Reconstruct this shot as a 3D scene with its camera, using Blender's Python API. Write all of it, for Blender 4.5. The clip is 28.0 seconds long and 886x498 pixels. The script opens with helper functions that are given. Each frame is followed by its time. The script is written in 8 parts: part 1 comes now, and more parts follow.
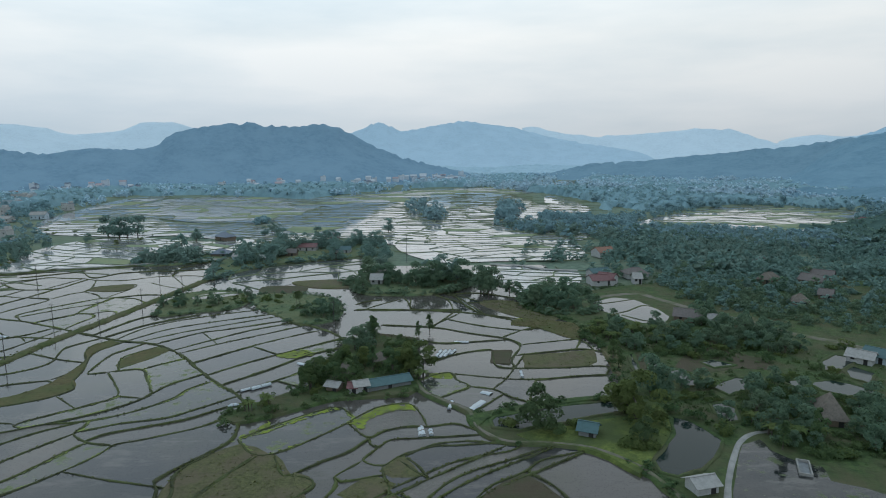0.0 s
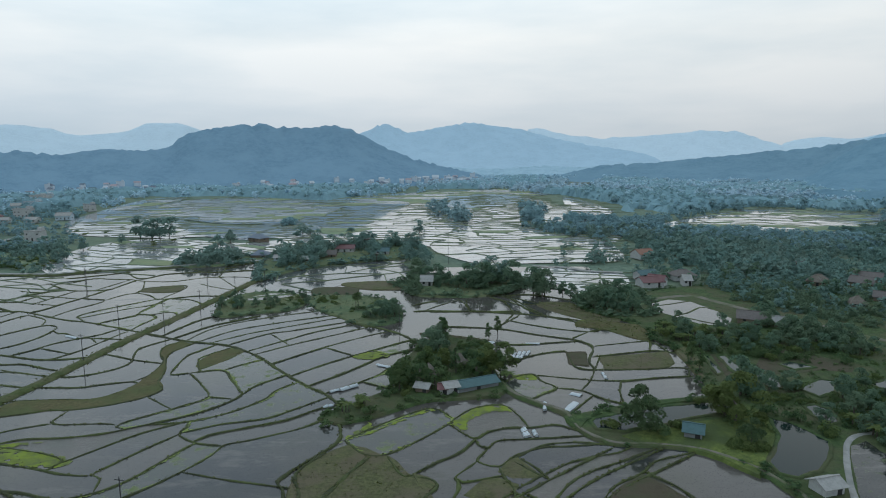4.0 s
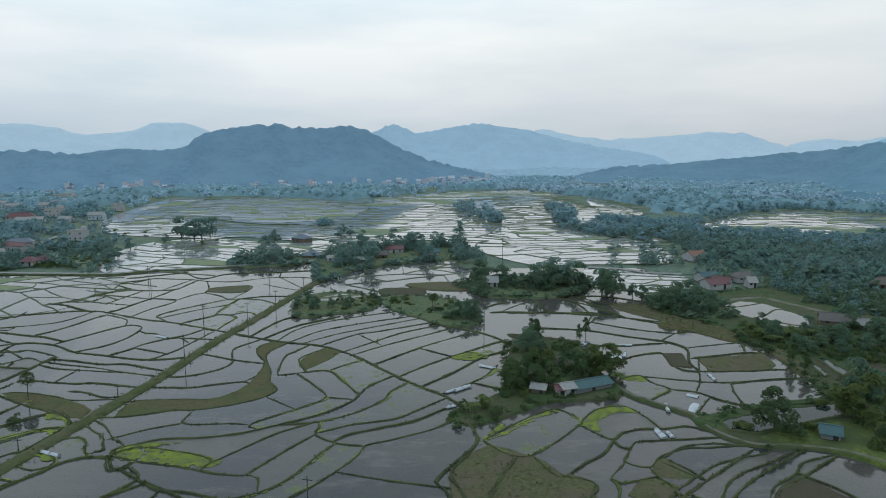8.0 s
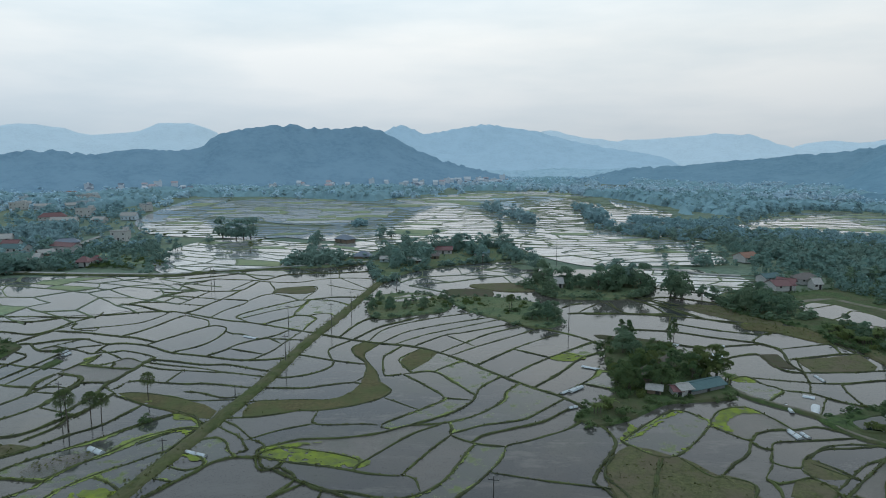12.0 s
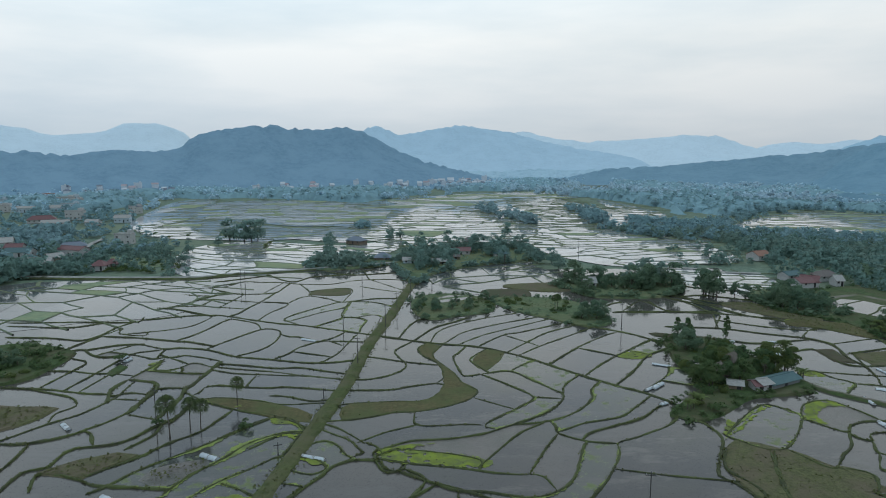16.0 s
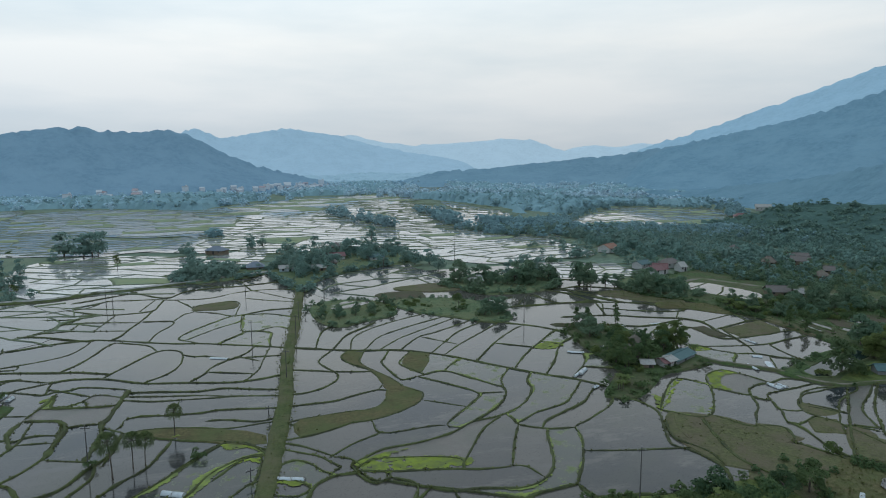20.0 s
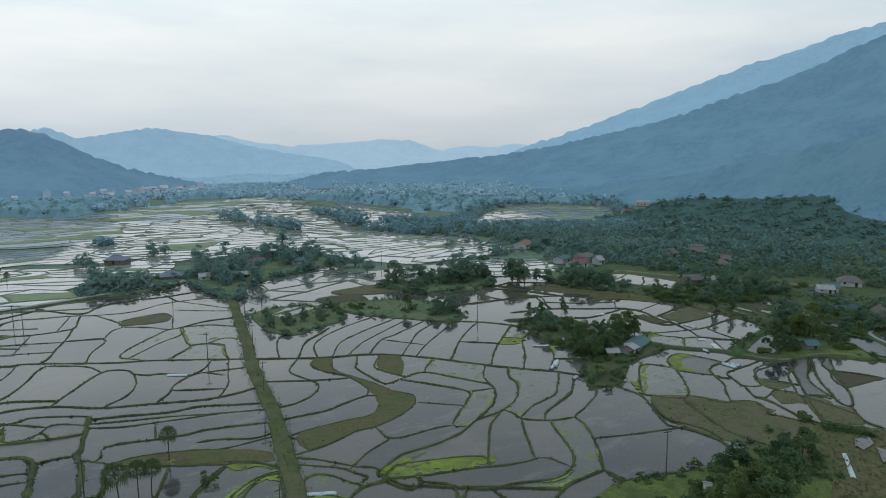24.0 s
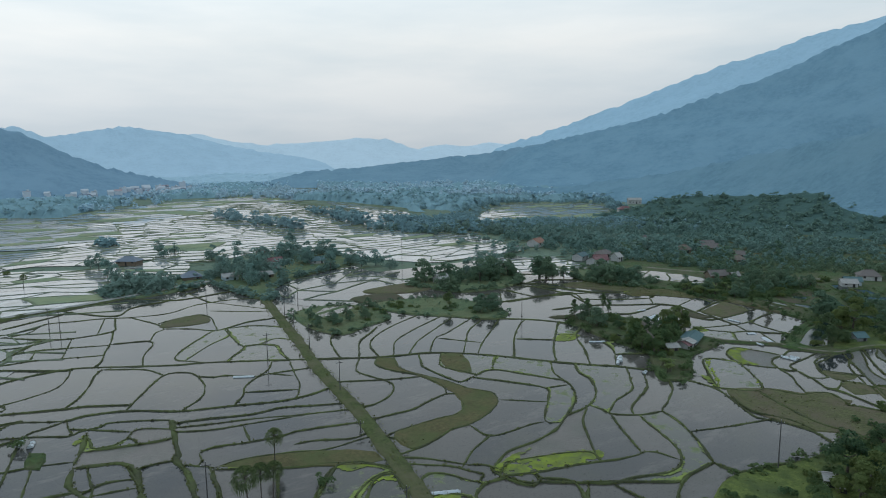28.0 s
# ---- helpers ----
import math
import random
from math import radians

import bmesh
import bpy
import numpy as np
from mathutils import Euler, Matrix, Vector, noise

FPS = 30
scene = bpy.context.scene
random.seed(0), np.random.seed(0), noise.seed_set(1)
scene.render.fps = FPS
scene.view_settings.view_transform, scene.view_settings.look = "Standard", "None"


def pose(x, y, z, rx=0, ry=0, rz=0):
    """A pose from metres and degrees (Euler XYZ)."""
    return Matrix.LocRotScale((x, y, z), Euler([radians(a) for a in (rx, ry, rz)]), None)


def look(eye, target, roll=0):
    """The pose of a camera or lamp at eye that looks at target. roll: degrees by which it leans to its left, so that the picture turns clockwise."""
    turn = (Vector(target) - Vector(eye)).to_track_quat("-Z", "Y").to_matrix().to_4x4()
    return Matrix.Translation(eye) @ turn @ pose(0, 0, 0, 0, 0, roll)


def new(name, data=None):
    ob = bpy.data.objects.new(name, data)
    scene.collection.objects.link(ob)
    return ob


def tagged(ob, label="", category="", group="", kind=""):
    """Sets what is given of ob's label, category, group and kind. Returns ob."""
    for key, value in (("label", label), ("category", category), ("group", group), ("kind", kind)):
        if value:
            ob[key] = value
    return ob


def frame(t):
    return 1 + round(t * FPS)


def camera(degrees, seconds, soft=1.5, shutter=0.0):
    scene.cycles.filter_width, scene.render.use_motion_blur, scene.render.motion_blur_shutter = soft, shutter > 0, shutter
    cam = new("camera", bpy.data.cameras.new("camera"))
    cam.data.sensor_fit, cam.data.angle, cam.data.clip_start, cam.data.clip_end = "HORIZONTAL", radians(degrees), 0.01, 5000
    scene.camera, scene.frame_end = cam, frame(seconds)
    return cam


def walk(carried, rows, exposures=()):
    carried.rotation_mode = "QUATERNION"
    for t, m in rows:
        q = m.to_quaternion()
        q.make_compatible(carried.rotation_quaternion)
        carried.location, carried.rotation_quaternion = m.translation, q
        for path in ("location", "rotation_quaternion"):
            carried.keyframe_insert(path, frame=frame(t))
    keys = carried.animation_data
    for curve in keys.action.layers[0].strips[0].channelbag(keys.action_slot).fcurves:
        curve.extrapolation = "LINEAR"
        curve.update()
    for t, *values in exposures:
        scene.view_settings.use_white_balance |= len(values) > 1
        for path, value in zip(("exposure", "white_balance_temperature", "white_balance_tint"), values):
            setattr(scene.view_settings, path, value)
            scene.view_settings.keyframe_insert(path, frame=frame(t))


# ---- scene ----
cam = camera(68.8, 28.0, soft=1.0)
METRES, EYE, TILT, LEAN, TURN = 198.0, 60.0, -8.86, 0.45, 0.0
ROWS = [
    (0.0, 0.0, 0.0, 0.0, 0.0, 0.0, -0.0),
    (0.5, -0.0094, -0.0005, 0.0, -0.01, 0.02, 0.0),
    (1.0, -0.0205, -0.0011, 0.0, -0.01, 0.04, 0.0),
    (1.5, -0.0332, -0.0016, 0.0, -0.01, 0.07, -0.0),
    (2.0, -0.0474, -0.0019, 0.0003, -0.01, 0.08, -0.01),
    (2.5, -0.063, -0.0026, 0.0003, -0.01, 0.09, -0.01),
    (3.0, -0.0794, -0.0031, 0.0004, -0.02, 0.1, -0.05),
    (3.5, -0.0961, -0.0036, 0.0006, -0.02, 0.11, -0.08),
    (5.5, -0.1686, -0.0058, 0.0011, -0.09, 0.13, -0.16),
    (6.0, -0.1872, -0.0063, 0.0014, -0.1, 0.13, -0.18),
    (6.5, -0.2059, -0.0067, 0.0012, -0.1, 0.15, -0.24),
    (7.0, -0.2245, -0.007, 0.0012, -0.1, 0.15, -0.25),
    (7.5, -0.2435, -0.0073, 0.0013, -0.1, 0.16, -0.28),
    (8.0, -0.2628, -0.0078, 0.0014, -0.1, 0.16, -0.31),
    (8.5, -0.2815, -0.0079, 0.0015, -0.11, 0.18, -0.31),
    (9.0, -0.3, -0.0085, 0.0015, -0.11, 0.18, -0.32),
    (9.5, -0.3186, -0.0088, 0.0018, -0.13, 0.17, -0.31),
    (10.0, -0.3378, -0.0092, 0.0013, -0.13, 0.21, -0.37),
    (10.5, -0.3572, -0.0097, 0.0012, -0.14, 0.24, -0.39),
    (11.0, -0.3756, -0.0096, 0.0011, -0.15, 0.24, -0.39),
    (11.5, -0.3941, -0.0099, 0.0009, -0.16, 0.24, -0.4),
    (12.0, -0.4127, -0.0102, 0.0008, -0.18, 0.24, -0.41),
    (12.5, -0.4316, -0.0104, 0.0006, -0.19, 0.25, -0.42),
    (13.0, -0.4508, -0.0107, 0.0007, -0.2, 0.25, -0.43),
    (13.5, -0.4701, -0.0108, 0.0007, -0.33, 0.27, -0.41),
    (15.5, -0.5486, -0.0108, -0.0, -2.2, 0.33, -0.14),
    (16.0, -0.5673, -0.0099, -0.0, -3.12, 0.33, 0.03),
    (16.5, -0.5861, -0.009, -0.0, -4.4, 0.36, 0.24),
    (17.0, -0.6047, -0.0076, 0.0001, -6.19, 0.38, 0.56),
    (17.5, -0.6232, -0.0058, 0.0005, -8.27, 0.4, 0.91),
    (18.0, -0.6416, -0.0034, 0.0009, -10.35, 0.41, 1.27),
    (18.5, -0.6597, -0.0, 0.0016, -12.41, 0.4, 1.63),
    (19.0, -0.6777, 0.0038, 0.0019, -14.49, 0.38, 1.98),
    (19.5, -0.6955, 0.0083, 0.0026, -16.55, 0.33, 2.33),
    (20.0, -0.7131, 0.0133, 0.0035, -18.5, 0.26, 2.67),
    (20.5, -0.7303, 0.0189, 0.0047, -20.36, 0.19, 2.98),
    (21.0, -0.7473, 0.0251, 0.0057, -22.17, 0.11, 3.29),
    (21.5, -0.764, 0.0317, 0.0066, -23.79, 0.03, 3.56),
    (22.0, -0.7804, 0.0388, 0.0077, -25.41, -0.07, 3.83),
    (22.5, -0.7966, 0.0465, 0.009, -26.96, -0.17, 4.07),
    (24.5, -0.8598, 0.0818, 0.0138, -29.94, -0.45, 4.53),
    (25.0, -0.8748, 0.0905, 0.0151, -30.31, -0.5, 4.59),
    (25.5, -0.8898, 0.0994, 0.0163, -30.68, -0.54, 4.64),
    (26.0, -0.9047, 0.1084, 0.0174, -31.05, -0.58, 4.68),
    (26.5, -0.9194, 0.1175, 0.0184, -31.42, -0.61, 4.75),
    (27.0, -0.9342, 0.1267, 0.0194, -31.78, -0.64, 4.81),
    (27.5, -0.9489, 0.136, 0.0205, -32.09, -0.67, 4.87),
    (28.0, -0.9633, 0.1453, 0.0219, -32.08, -0.69, 4.88),
]
walk(cam, [(t, pose(0, 0, EYE, TILT, LEAN, TURN) @ pose(METRES * x, METRES * y, METRES * z, 90 + pitch, roll, yaw)) for t, x, y, z, yaw, pitch, roll in ROWS])

from mathutils.bvhtree import BVHTree
from mathutils.geometry import delaunay_2d_cdt

# ---- world and light ----
world = bpy.data.worlds.new("sky")
scene.world = world
world.use_nodes = True
wn, wl = world.node_tree.nodes, world.node_tree.links
wn.clear()
SUN_EL, SUN_AZ = radians(38), radians(20)


def wnode(kind, **inputs):
    n = wn.new(kind)
    for k, v in inputs.items():
        n.inputs[k].default_value = v
    return n


sky = wn.new("ShaderNodeTexSky")
sky.sky_type, sky.sun_disc, sky.sun_elevation, sky.sun_rotation = "NISHITA", False, SUN_EL, SUN_AZ
sky.dust_density = 4.0
geo = wn.new("ShaderNodeTexCoord")
sep = wn.new("ShaderNodeSeparateXYZ")
wl.new(geo.outputs["Generated"], sep.inputs[0])
ramp = wn.new("ShaderNodeValToRGB")                     # overcast veil, from the horizon to the zenith
wl.new(sep.outputs["Z"], ramp.inputs[0])
els = ramp.color_ramp.elements
els[0].position, els[0].color = 0.0, (0.52, 0.58, 0.63, 1)
els[1].position, els[1].color = 1.0, (0.47, 0.61, 0.72, 1)
for p, c in ((0.06, (0.55, 0.62, 0.68, 1)), (0.16, (0.70, 0.76, 0.79, 1)), (0.30, (0.775, 0.895, 0.955, 1)), (0.5, (0.585, 0.725, 0.835, 1))):
    e = els.new(p)
    e.color = c
mapping = wn.new("ShaderNodeMapping")
mapping.inputs["Scale"].default_value = (1.2, 1.2, 6.0)
mapping.inputs["Rotation"].default_value = (0.0, radians(-10), 0.0)
wl.new(geo.outputs["Generated"], mapping.inputs[0])
cl = wnode("ShaderNodeTexNoise", Scale=1.5, Detail=6.0, Roughness=0.52)
wl.new(mapping.outputs[0], cl.inputs["Vector"])
cr = wn.new("ShaderNodeValToRGB")
cr.color_ramp.elements[0].position, cr.color_ramp.elements[0].color = 0.36, (0.82, 0.88, 0.92, 1)
cr.color_ramp.elements[1].position, cr.color_ramp.elements[1].color = 0.65, (1.115, 1.08, 1.055, 1)
wl.new(cl.outputs["Fac"], cr.inputs[0])
mul = wn.new("ShaderNodeMixRGB")
mul.blend_type = "MULTIPLY"
mul.inputs[0].default_value = 1.0
wl.new(ramp.outputs[0], mul.inputs[1])
wl.new(cr.outputs[0], mul.inputs[2])
# thinner cloud higher up lets more blue through
thin = wnode("ShaderNodeTexNoise", Scale=2.6, Detail=5.0, Roughness=0.55)
wl.new(geo.outputs["Generated"], thin.inputs["Vector"])
tr = wn.new("ShaderNodeValToRGB")
tr.color_ramp.elements[0].position, tr.color_ramp.elements[1].position = 0.42, 0.62
wl.new(thin.outputs["Fac"], tr.inputs[0])
hr = wn.new("ShaderNodeMapRange")
hr.interpolation_type = "SMOOTHSTEP"
for k, v in (("From Min", 0.2), ("From Max", 0.38), ("To Min", 0.0), ("To Max", 0.75)):
    hr.inputs[k].default_value = v
wl.new(sep.outputs["Z"], hr.inputs["Value"])
tf = wn.new("ShaderNodeMath")
tf.operation = "MULTIPLY"
wl.new(tr.outputs[0], tf.inputs[0])
wl.new(hr.outputs[0], tf.inputs[1])
blue = wn.new("ShaderNodeMixRGB")
blue.inputs[2].default_value = (0.50, 0.67, 0.84, 1)
wl.new(tf.outputs[0], blue.inputs[0])
wl.new(mul.outputs[0], blue.inputs[1])
scaled = wn.new("ShaderNodeMixRGB")
scaled.blend_type = "MULTIPLY"
scaled.inputs[0].default_value = 1.0
scaled.inputs[2].default_value = (0.06, 0.06, 0.06, 1)
wl.new(sky.outputs[0], scaled.inputs[1])
veil = wn.new("ShaderNodeMixRGB")
veil.inputs[0].default_value = 0.92
wl.new(scaled.outputs[0], veil.inputs[1])
wl.new(blue.outputs[0], veil.inputs[2])
east = wn.new("ShaderNodeMapRange")                     # greyer cloud towards the mountain side
east.interpolation_type = "SMOOTHSTEP"
for k, v in (("From Min", -0.5), ("From Max", 0.75), ("To Min", 1.04), ("To Max", 0.90)):
    east.inputs[k].default_value = v
wl.new(sep.outputs["X"], east.inputs["Value"])
graded = wn.new("ShaderNodeMixRGB")
graded.blend_type = "MULTIPLY"
graded.inputs[0].default_value = 1.0
wl.new(veil.outputs[0], graded.inputs[1])
wl.new(east.outputs[0], graded.inputs[2])
bg = wnode("ShaderNodeBackground", Strength=1.18)
wl.new(graded.outputs[0], bg.inputs[0])
wl.new(bg.outputs[0], wn.new("ShaderNodeOutputWorld").inputs[0])

sun = new("sun", bpy.data.lights.new("sun", "SUN"))
sun.data.energy, sun.data.angle, sun.data.color = 0.3, radians(100), (1.0, 0.98, 0.95)
sun.matrix_world = look((0, 0, 300), (-300 * math.sin(SUN_AZ), -300 * math.cos(SUN_AZ), 300 - 300 * math.tan(SUN_EL)))
scene.view_settings.exposure = 0.0


# ---- materials ----
class Mat:
    def __init__(self, name, rough=0.9, spec=0.3):
        self.m = bpy.data.materials.new(name)
        self.m.use_nodes = True
        self.n, self.l = self.m.node_tree.nodes, self.m.node_tree.links
        self.p = self.n["Principled BSDF"]
        self.p.inputs["Roughness"].default_value = rough
        self.p.inputs["Specular IOR Level"].default_value = spec
        self.co = self.n.new("ShaderNodeNewGeometry").outputs["Position"]

    def noise(self, scale, detail=4.0, rough=0.6, vec=None):
        t = self.n.new("ShaderNodeTexNoise")
        t.inputs["Scale"].default_value, t.inputs["Detail"].default_value, t.inputs["Roughness"].default_value = scale, detail, rough
        self.l.new(vec or self.co, t.inputs["Vector"])
        return t.outputs["Fac"]

    def ramp(self, fac, *stops):
        r = self.n.new("ShaderNodeValToRGB")
        e = r.color_ramp.elements
        while len(e) < len(stops):
            e.new(0.5)
        for k, (p, c) in enumerate(stops):
            e[k].position, e[k].color = p, (*c, 1) if not isinstance(c, (int, float)) else (c, c, c, 1)
        self.l.new(fac, r.inputs[0])
        return r.outputs[0]

    def mix(self, fac, a, b, kind="MIX"):
        x = self.n.new("ShaderNodeMixRGB")
        x.blend_type = kind
        for k, v in ((0, fac), (1, a), (2, b)):
            if hasattr(v, "is_output"):
                self.l.new(v, x.inputs[k])
            elif k == 0:
                x.inputs[0].default_value = v
            else:
                x.inputs[k].default_value = (*v, 1)
        return x.outputs[0]

    def random(self):
        return self.n.new("ShaderNodeObjectInfo").outputs["Random"]

    def island(self):
        return self.n.new("ShaderNodeNewGeometry").outputs["Random Per Island"]

    def bump(self, fac, strength, dist):
        b = self.n.new("ShaderNodeBump")
        b.inputs["Strength"].default_value, b.inputs["Distance"].default_value = strength, dist
        self.l.new(fac, b.inputs["Height"])
        self.l.new(b.outputs[0], self.p.inputs["Normal"])
        return self

    def color(self, c):
        if hasattr(c, "is_output"):
            self.l.new(c, self.p.inputs["Base Color"])
        else:
            self.p.inputs["Base Color"].default_value = (*c, 1)
        return self

    def rough(self, c):
        self.l.new(c, self.p.inputs["Roughness"])
        return self


def speckled(name, c1, c2, c3, fine, coarse, rough=0.9, bump=0.0, spec=0.2):
    m = Mat(name, rough, spec)
    a = m.mix(m.ramp(m.noise(fine, 6, 0.72), (0.38, 0.0), (0.62, 1.0)), tuple(v * 0.8 for v in c1), tuple(v * 1.12 for v in c2))
    a = m.mix(m.ramp(m.noise(coarse, 5, 0.6), (0.42, 0.0), (0.62, 1.0)), a, c3)
    m.color(m.mix(m.ramp(m.noise(fine * 0.31, 5, 0.7), (0.52, 0.0), (0.70, 0.6)), a, tuple(v * 0.62 for v in c1)))
    if bump:
        m.bump(m.noise(fine, 6, 0.75), 1.0, bump * 2)
    return m.m


def water(name, mud, mud2, green=None, per_island=False, rough=0.06, spec=0.5, weed=0.50):
    """Shallow water over mud: a dark bed, painted pale far off, under a smooth, mirror-like face."""
    m = Mat(name, rough, spec)
    m.p.inputs["IOR"].default_value = 1.33
    tone = m.island() if per_island else m.random()
    bed = m.mix(m.ramp(tone, (0.0, 0.0), (0.6, 0.42), (1.0, 1.0)), mud, mud2)
    turned = m.n.new("ShaderNodeMapping")
    turned.inputs["Scale"].default_value = (0.35, 1.0, 1.0)
    m.l.new(m.co, turned.inputs[0])
    bed = m.mix(m.ramp(m.noise(0.12, 6, 0.68), (0.46, 0.0), (0.72, 0.7)), bed, (0.075, 0.068, 0.062))
    bed = m.mix(m.ramp(m.noise(0.9, 6, 0.75, turned.outputs[0]), (0.58, 0.0), (0.70, 0.55)), bed, (0.016, 0.016, 0.014))
    bed = m.mix(m.ramp(m.noise(0.05, 3, 0.5), (0.50, 0.0), (0.66, 0.5)), bed, (0.055, 0.058, 0.040))
    bed = m.mix(m.ramp(m.noise(3.2, 4, 0.7), (0.56, 0.0), (0.66, 0.7)), bed, (0.010, 0.011, 0.009))
    if spec < 0.4:                                      # deep pond: no shoals
        bed = m.mix(tone, mud, mud2)
    shoal = m.ramp(m.noise(0.16, 7, 0.78, turned.outputs[0]), (0.53, 0.0), (0.62, 0.9))
    if spec >= 0.4:
        bed = m.mix(shoal, bed, (0.092, 0.086, 0.078))
        m.rough(m.mix(shoal, (rough, rough, rough), (0.22, 0.22, 0.22)))
    if green:
        patch = m.ramp(m.noise(0.22, 6, 0.7), (weed, 0.0), (weed + 0.10, 0.85))
        bed = m.mix(patch, bed, green)
        m.rough(m.ramp(m.noise(0.22, 6, 0.7), (weed, 0.06), (weed + 0.10, 0.65)))
    m.color(bed)
    m.bump(m.noise(2.2, 3), 0.05, 0.02)
    return m.m


M_WATER = water("paddy_water", (0.023, 0.029, 0.033), (0.094, 0.084, 0.073))
M_WATER_GREEN = water("paddy_water_algae", (0.045, 0.052, 0.046), (0.07, 0.077, 0.062), (0.13, 0.165, 0.055), False, 0.06, 0.5, 0.54)
M_WATER_WEED = water("weedy_water", (0.020, 0.024, 0.024), (0.030, 0.032, 0.030), (0.085, 0.115, 0.040), False, 0.06, 0.42, 0.57)
# Paler beds with distance: sky shine and haze put into the base colour.
M_WATER_FAR_PALED = water("sky_paled_water_far", (0.28, 0.295, 0.30), (0.40, 0.41, 0.41), None, True, 0.05)
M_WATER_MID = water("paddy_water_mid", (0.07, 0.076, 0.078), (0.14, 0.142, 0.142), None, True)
M_WATER_MEADOW_PALED = water("haze_paled_meadow_water", (0.19, 0.225, 0.25), (0.26, 0.295, 0.32), None, True, 0.25)
M_POND = water("pond_water", (0.010, 0.022, 0.019), (0.016, 0.029, 0.024), None, False, 0.08, 0.22)
M_MUD = speckled("wet_mud", (0.066, 0.057, 0.048), (0.090, 0.078, 0.066), (0.048, 0.051, 0.036), 1.4, 0.12, 0.35, 0.05, 0.5)
# Meadow colour is raised with haze, since most of it lies far off.
M_GROUND = speckled("meadow", (0.105, 0.155, 0.115), (0.130, 0.182, 0.128), (0.155, 0.190, 0.120), 0.3, 0.012, 0.95, 0.1)
M_BUND = speckled("bund_grass", (0.046, 0.058, 0.028), (0.070, 0.072, 0.038), (0.090, 0.110, 0.040), 1.6, 0.09, 0.95, 0.06)
# Far bund grass: lighter copy with haze in the colour.
M_BUND_HAZED = speckled("haze_tinted_bund_grass", (0.110, 0.138, 0.096), (0.135, 0.160, 0.104), (0.165, 0.195, 0.105), 0.8, 0.05, 0.95, 0.0)
M_TRACK = speckled("track_grass", (0.060, 0.082, 0.028), (0.086, 0.102, 0.036), (0.110, 0.106, 0.056), 1.2, 0.12, 0.95, 0.10)
M_GRASS = speckled("rough_grass", (0.046, 0.078, 0.030), (0.068, 0.106, 0.036), (0.084, 0.086, 0.044), 0.8, 0.09, 0.95, 0.16)
# Grass copy for plots farther off, its haze mixed into the colour.
M_GRASS_HAZED = speckled("haze_tinted_grass", (0.080, 0.118, 0.062), (0.105, 0.148, 0.070), (0.135, 0.150, 0.075), 0.8, 0.06, 0.95, 0.1)
M_DRY = speckled("stubble", (0.086, 0.092, 0.042), (0.112, 0.114, 0.050), (0.118, 0.100, 0.062), 1.3, 0.13, 0.95, 0.06)
M_BROWN = speckled("brown_earth", (0.094, 0.076, 0.050), (0.072, 0.061, 0.040), (0.065, 0.072, 0.036), 0.9, 0.1, 0.95, 0.05)
M_TONGUE = speckled("tan_grass", (0.098, 0.086, 0.040), (0.120, 0.104, 0.048), (0.086, 0.098, 0.038), 1.1, 0.1, 0.95, 0.05)
M_ALGAE = speckled("duckweed", (0.281, 0.340, 0.043), (0.204, 0.264, 0.043), (0.145, 0.170, 0.060), 0.8, 0.35, 0.8, 0.0)
M_SCUM = speckled("pale_scum", (0.25, 0.30, 0.07), (0.19, 0.24, 0.065), (0.13, 0.155, 0.06), 0.9, 0.3, 0.8, 0.0)
M_LAWN = speckled("garden_grass", (0.088, 0.120, 0.032), (0.128, 0.156, 0.040), (0.066, 0.088, 0.032), 0.9, 0.1, 0.95, 0.08)
M_DIRT = speckled("path_earth", (0.216, 0.192, 0.160), (0.160, 0.144, 0.112), (0.088, 0.104, 0.048), 1.5, 0.2, 0.95, 0.03)
M_CONC = speckled("concrete", (0.357, 0.340, 0.315), (0.289, 0.281, 0.264), (0.212, 0.212, 0.196), 2.5, 0.3, 0.85, 0.01)


def leaf_mat(name, dark, light):
    """Leaves that let part of the light through; each clump and each tree has its own tone."""
    m = Mat(name, 0.8, 0.08)
    tone = m.mix(m.island(), dark, light)
    tone = m.mix(m.ramp(m.random(), (0.0, 0.0), (1.0, 0.5)), tone, (light[0] * 1.15, light[1] * 0.95, light[2] * 0.9))
    m.color(tone)
    t, x = m.n.new("ShaderNodeBsdfTranslucent"), m.n.new("ShaderNodeMixShader")
    m.l.new(tone, t.inputs[0])
    x.inputs[0].default_value = 0.45
    m.l.new(m.p.outputs[0], x.inputs[1])
    m.l.new(t.outputs[0], x.inputs[2])
    m.l.new(x.outputs[0], m.n["Material Output"].inputs[0])
    return m.m


M_LEAF = leaf_mat("leaves", (0.064, 0.118, 0.062), (0.130, 0.198, 0.082))
M_LEAF_B = leaf_mat("leaves_deep", (0.056, 0.106, 0.062), (0.108, 0.168, 0.080))
M_LEAF_C = leaf_mat("leaves_fresh", (0.078, 0.122, 0.048), (0.155, 0.212, 0.076))
# Leaf tones by distance: haze is mixed into ever paler, bluer base colours.
M_LEAF_WOOD_HAZED = leaf_mat("haze_tinted_wood_leaves", (0.112, 0.194, 0.138), (0.158, 0.246, 0.152))
M_LEAF_HAZED1 = leaf_mat("haze_tinted_leaves", (0.166, 0.276, 0.250), (0.202, 0.316, 0.268))
M_LEAF_HAZED2 = leaf_mat("haze_tinted_far_leaves", (0.236, 0.382, 0.412), (0.262, 0.412, 0.434))
M_LEAF_HAZED3 = leaf_mat("haze_tinted_distant_leaves", (0.450, 0.625, 0.715), (0.475, 0.652, 0.740))
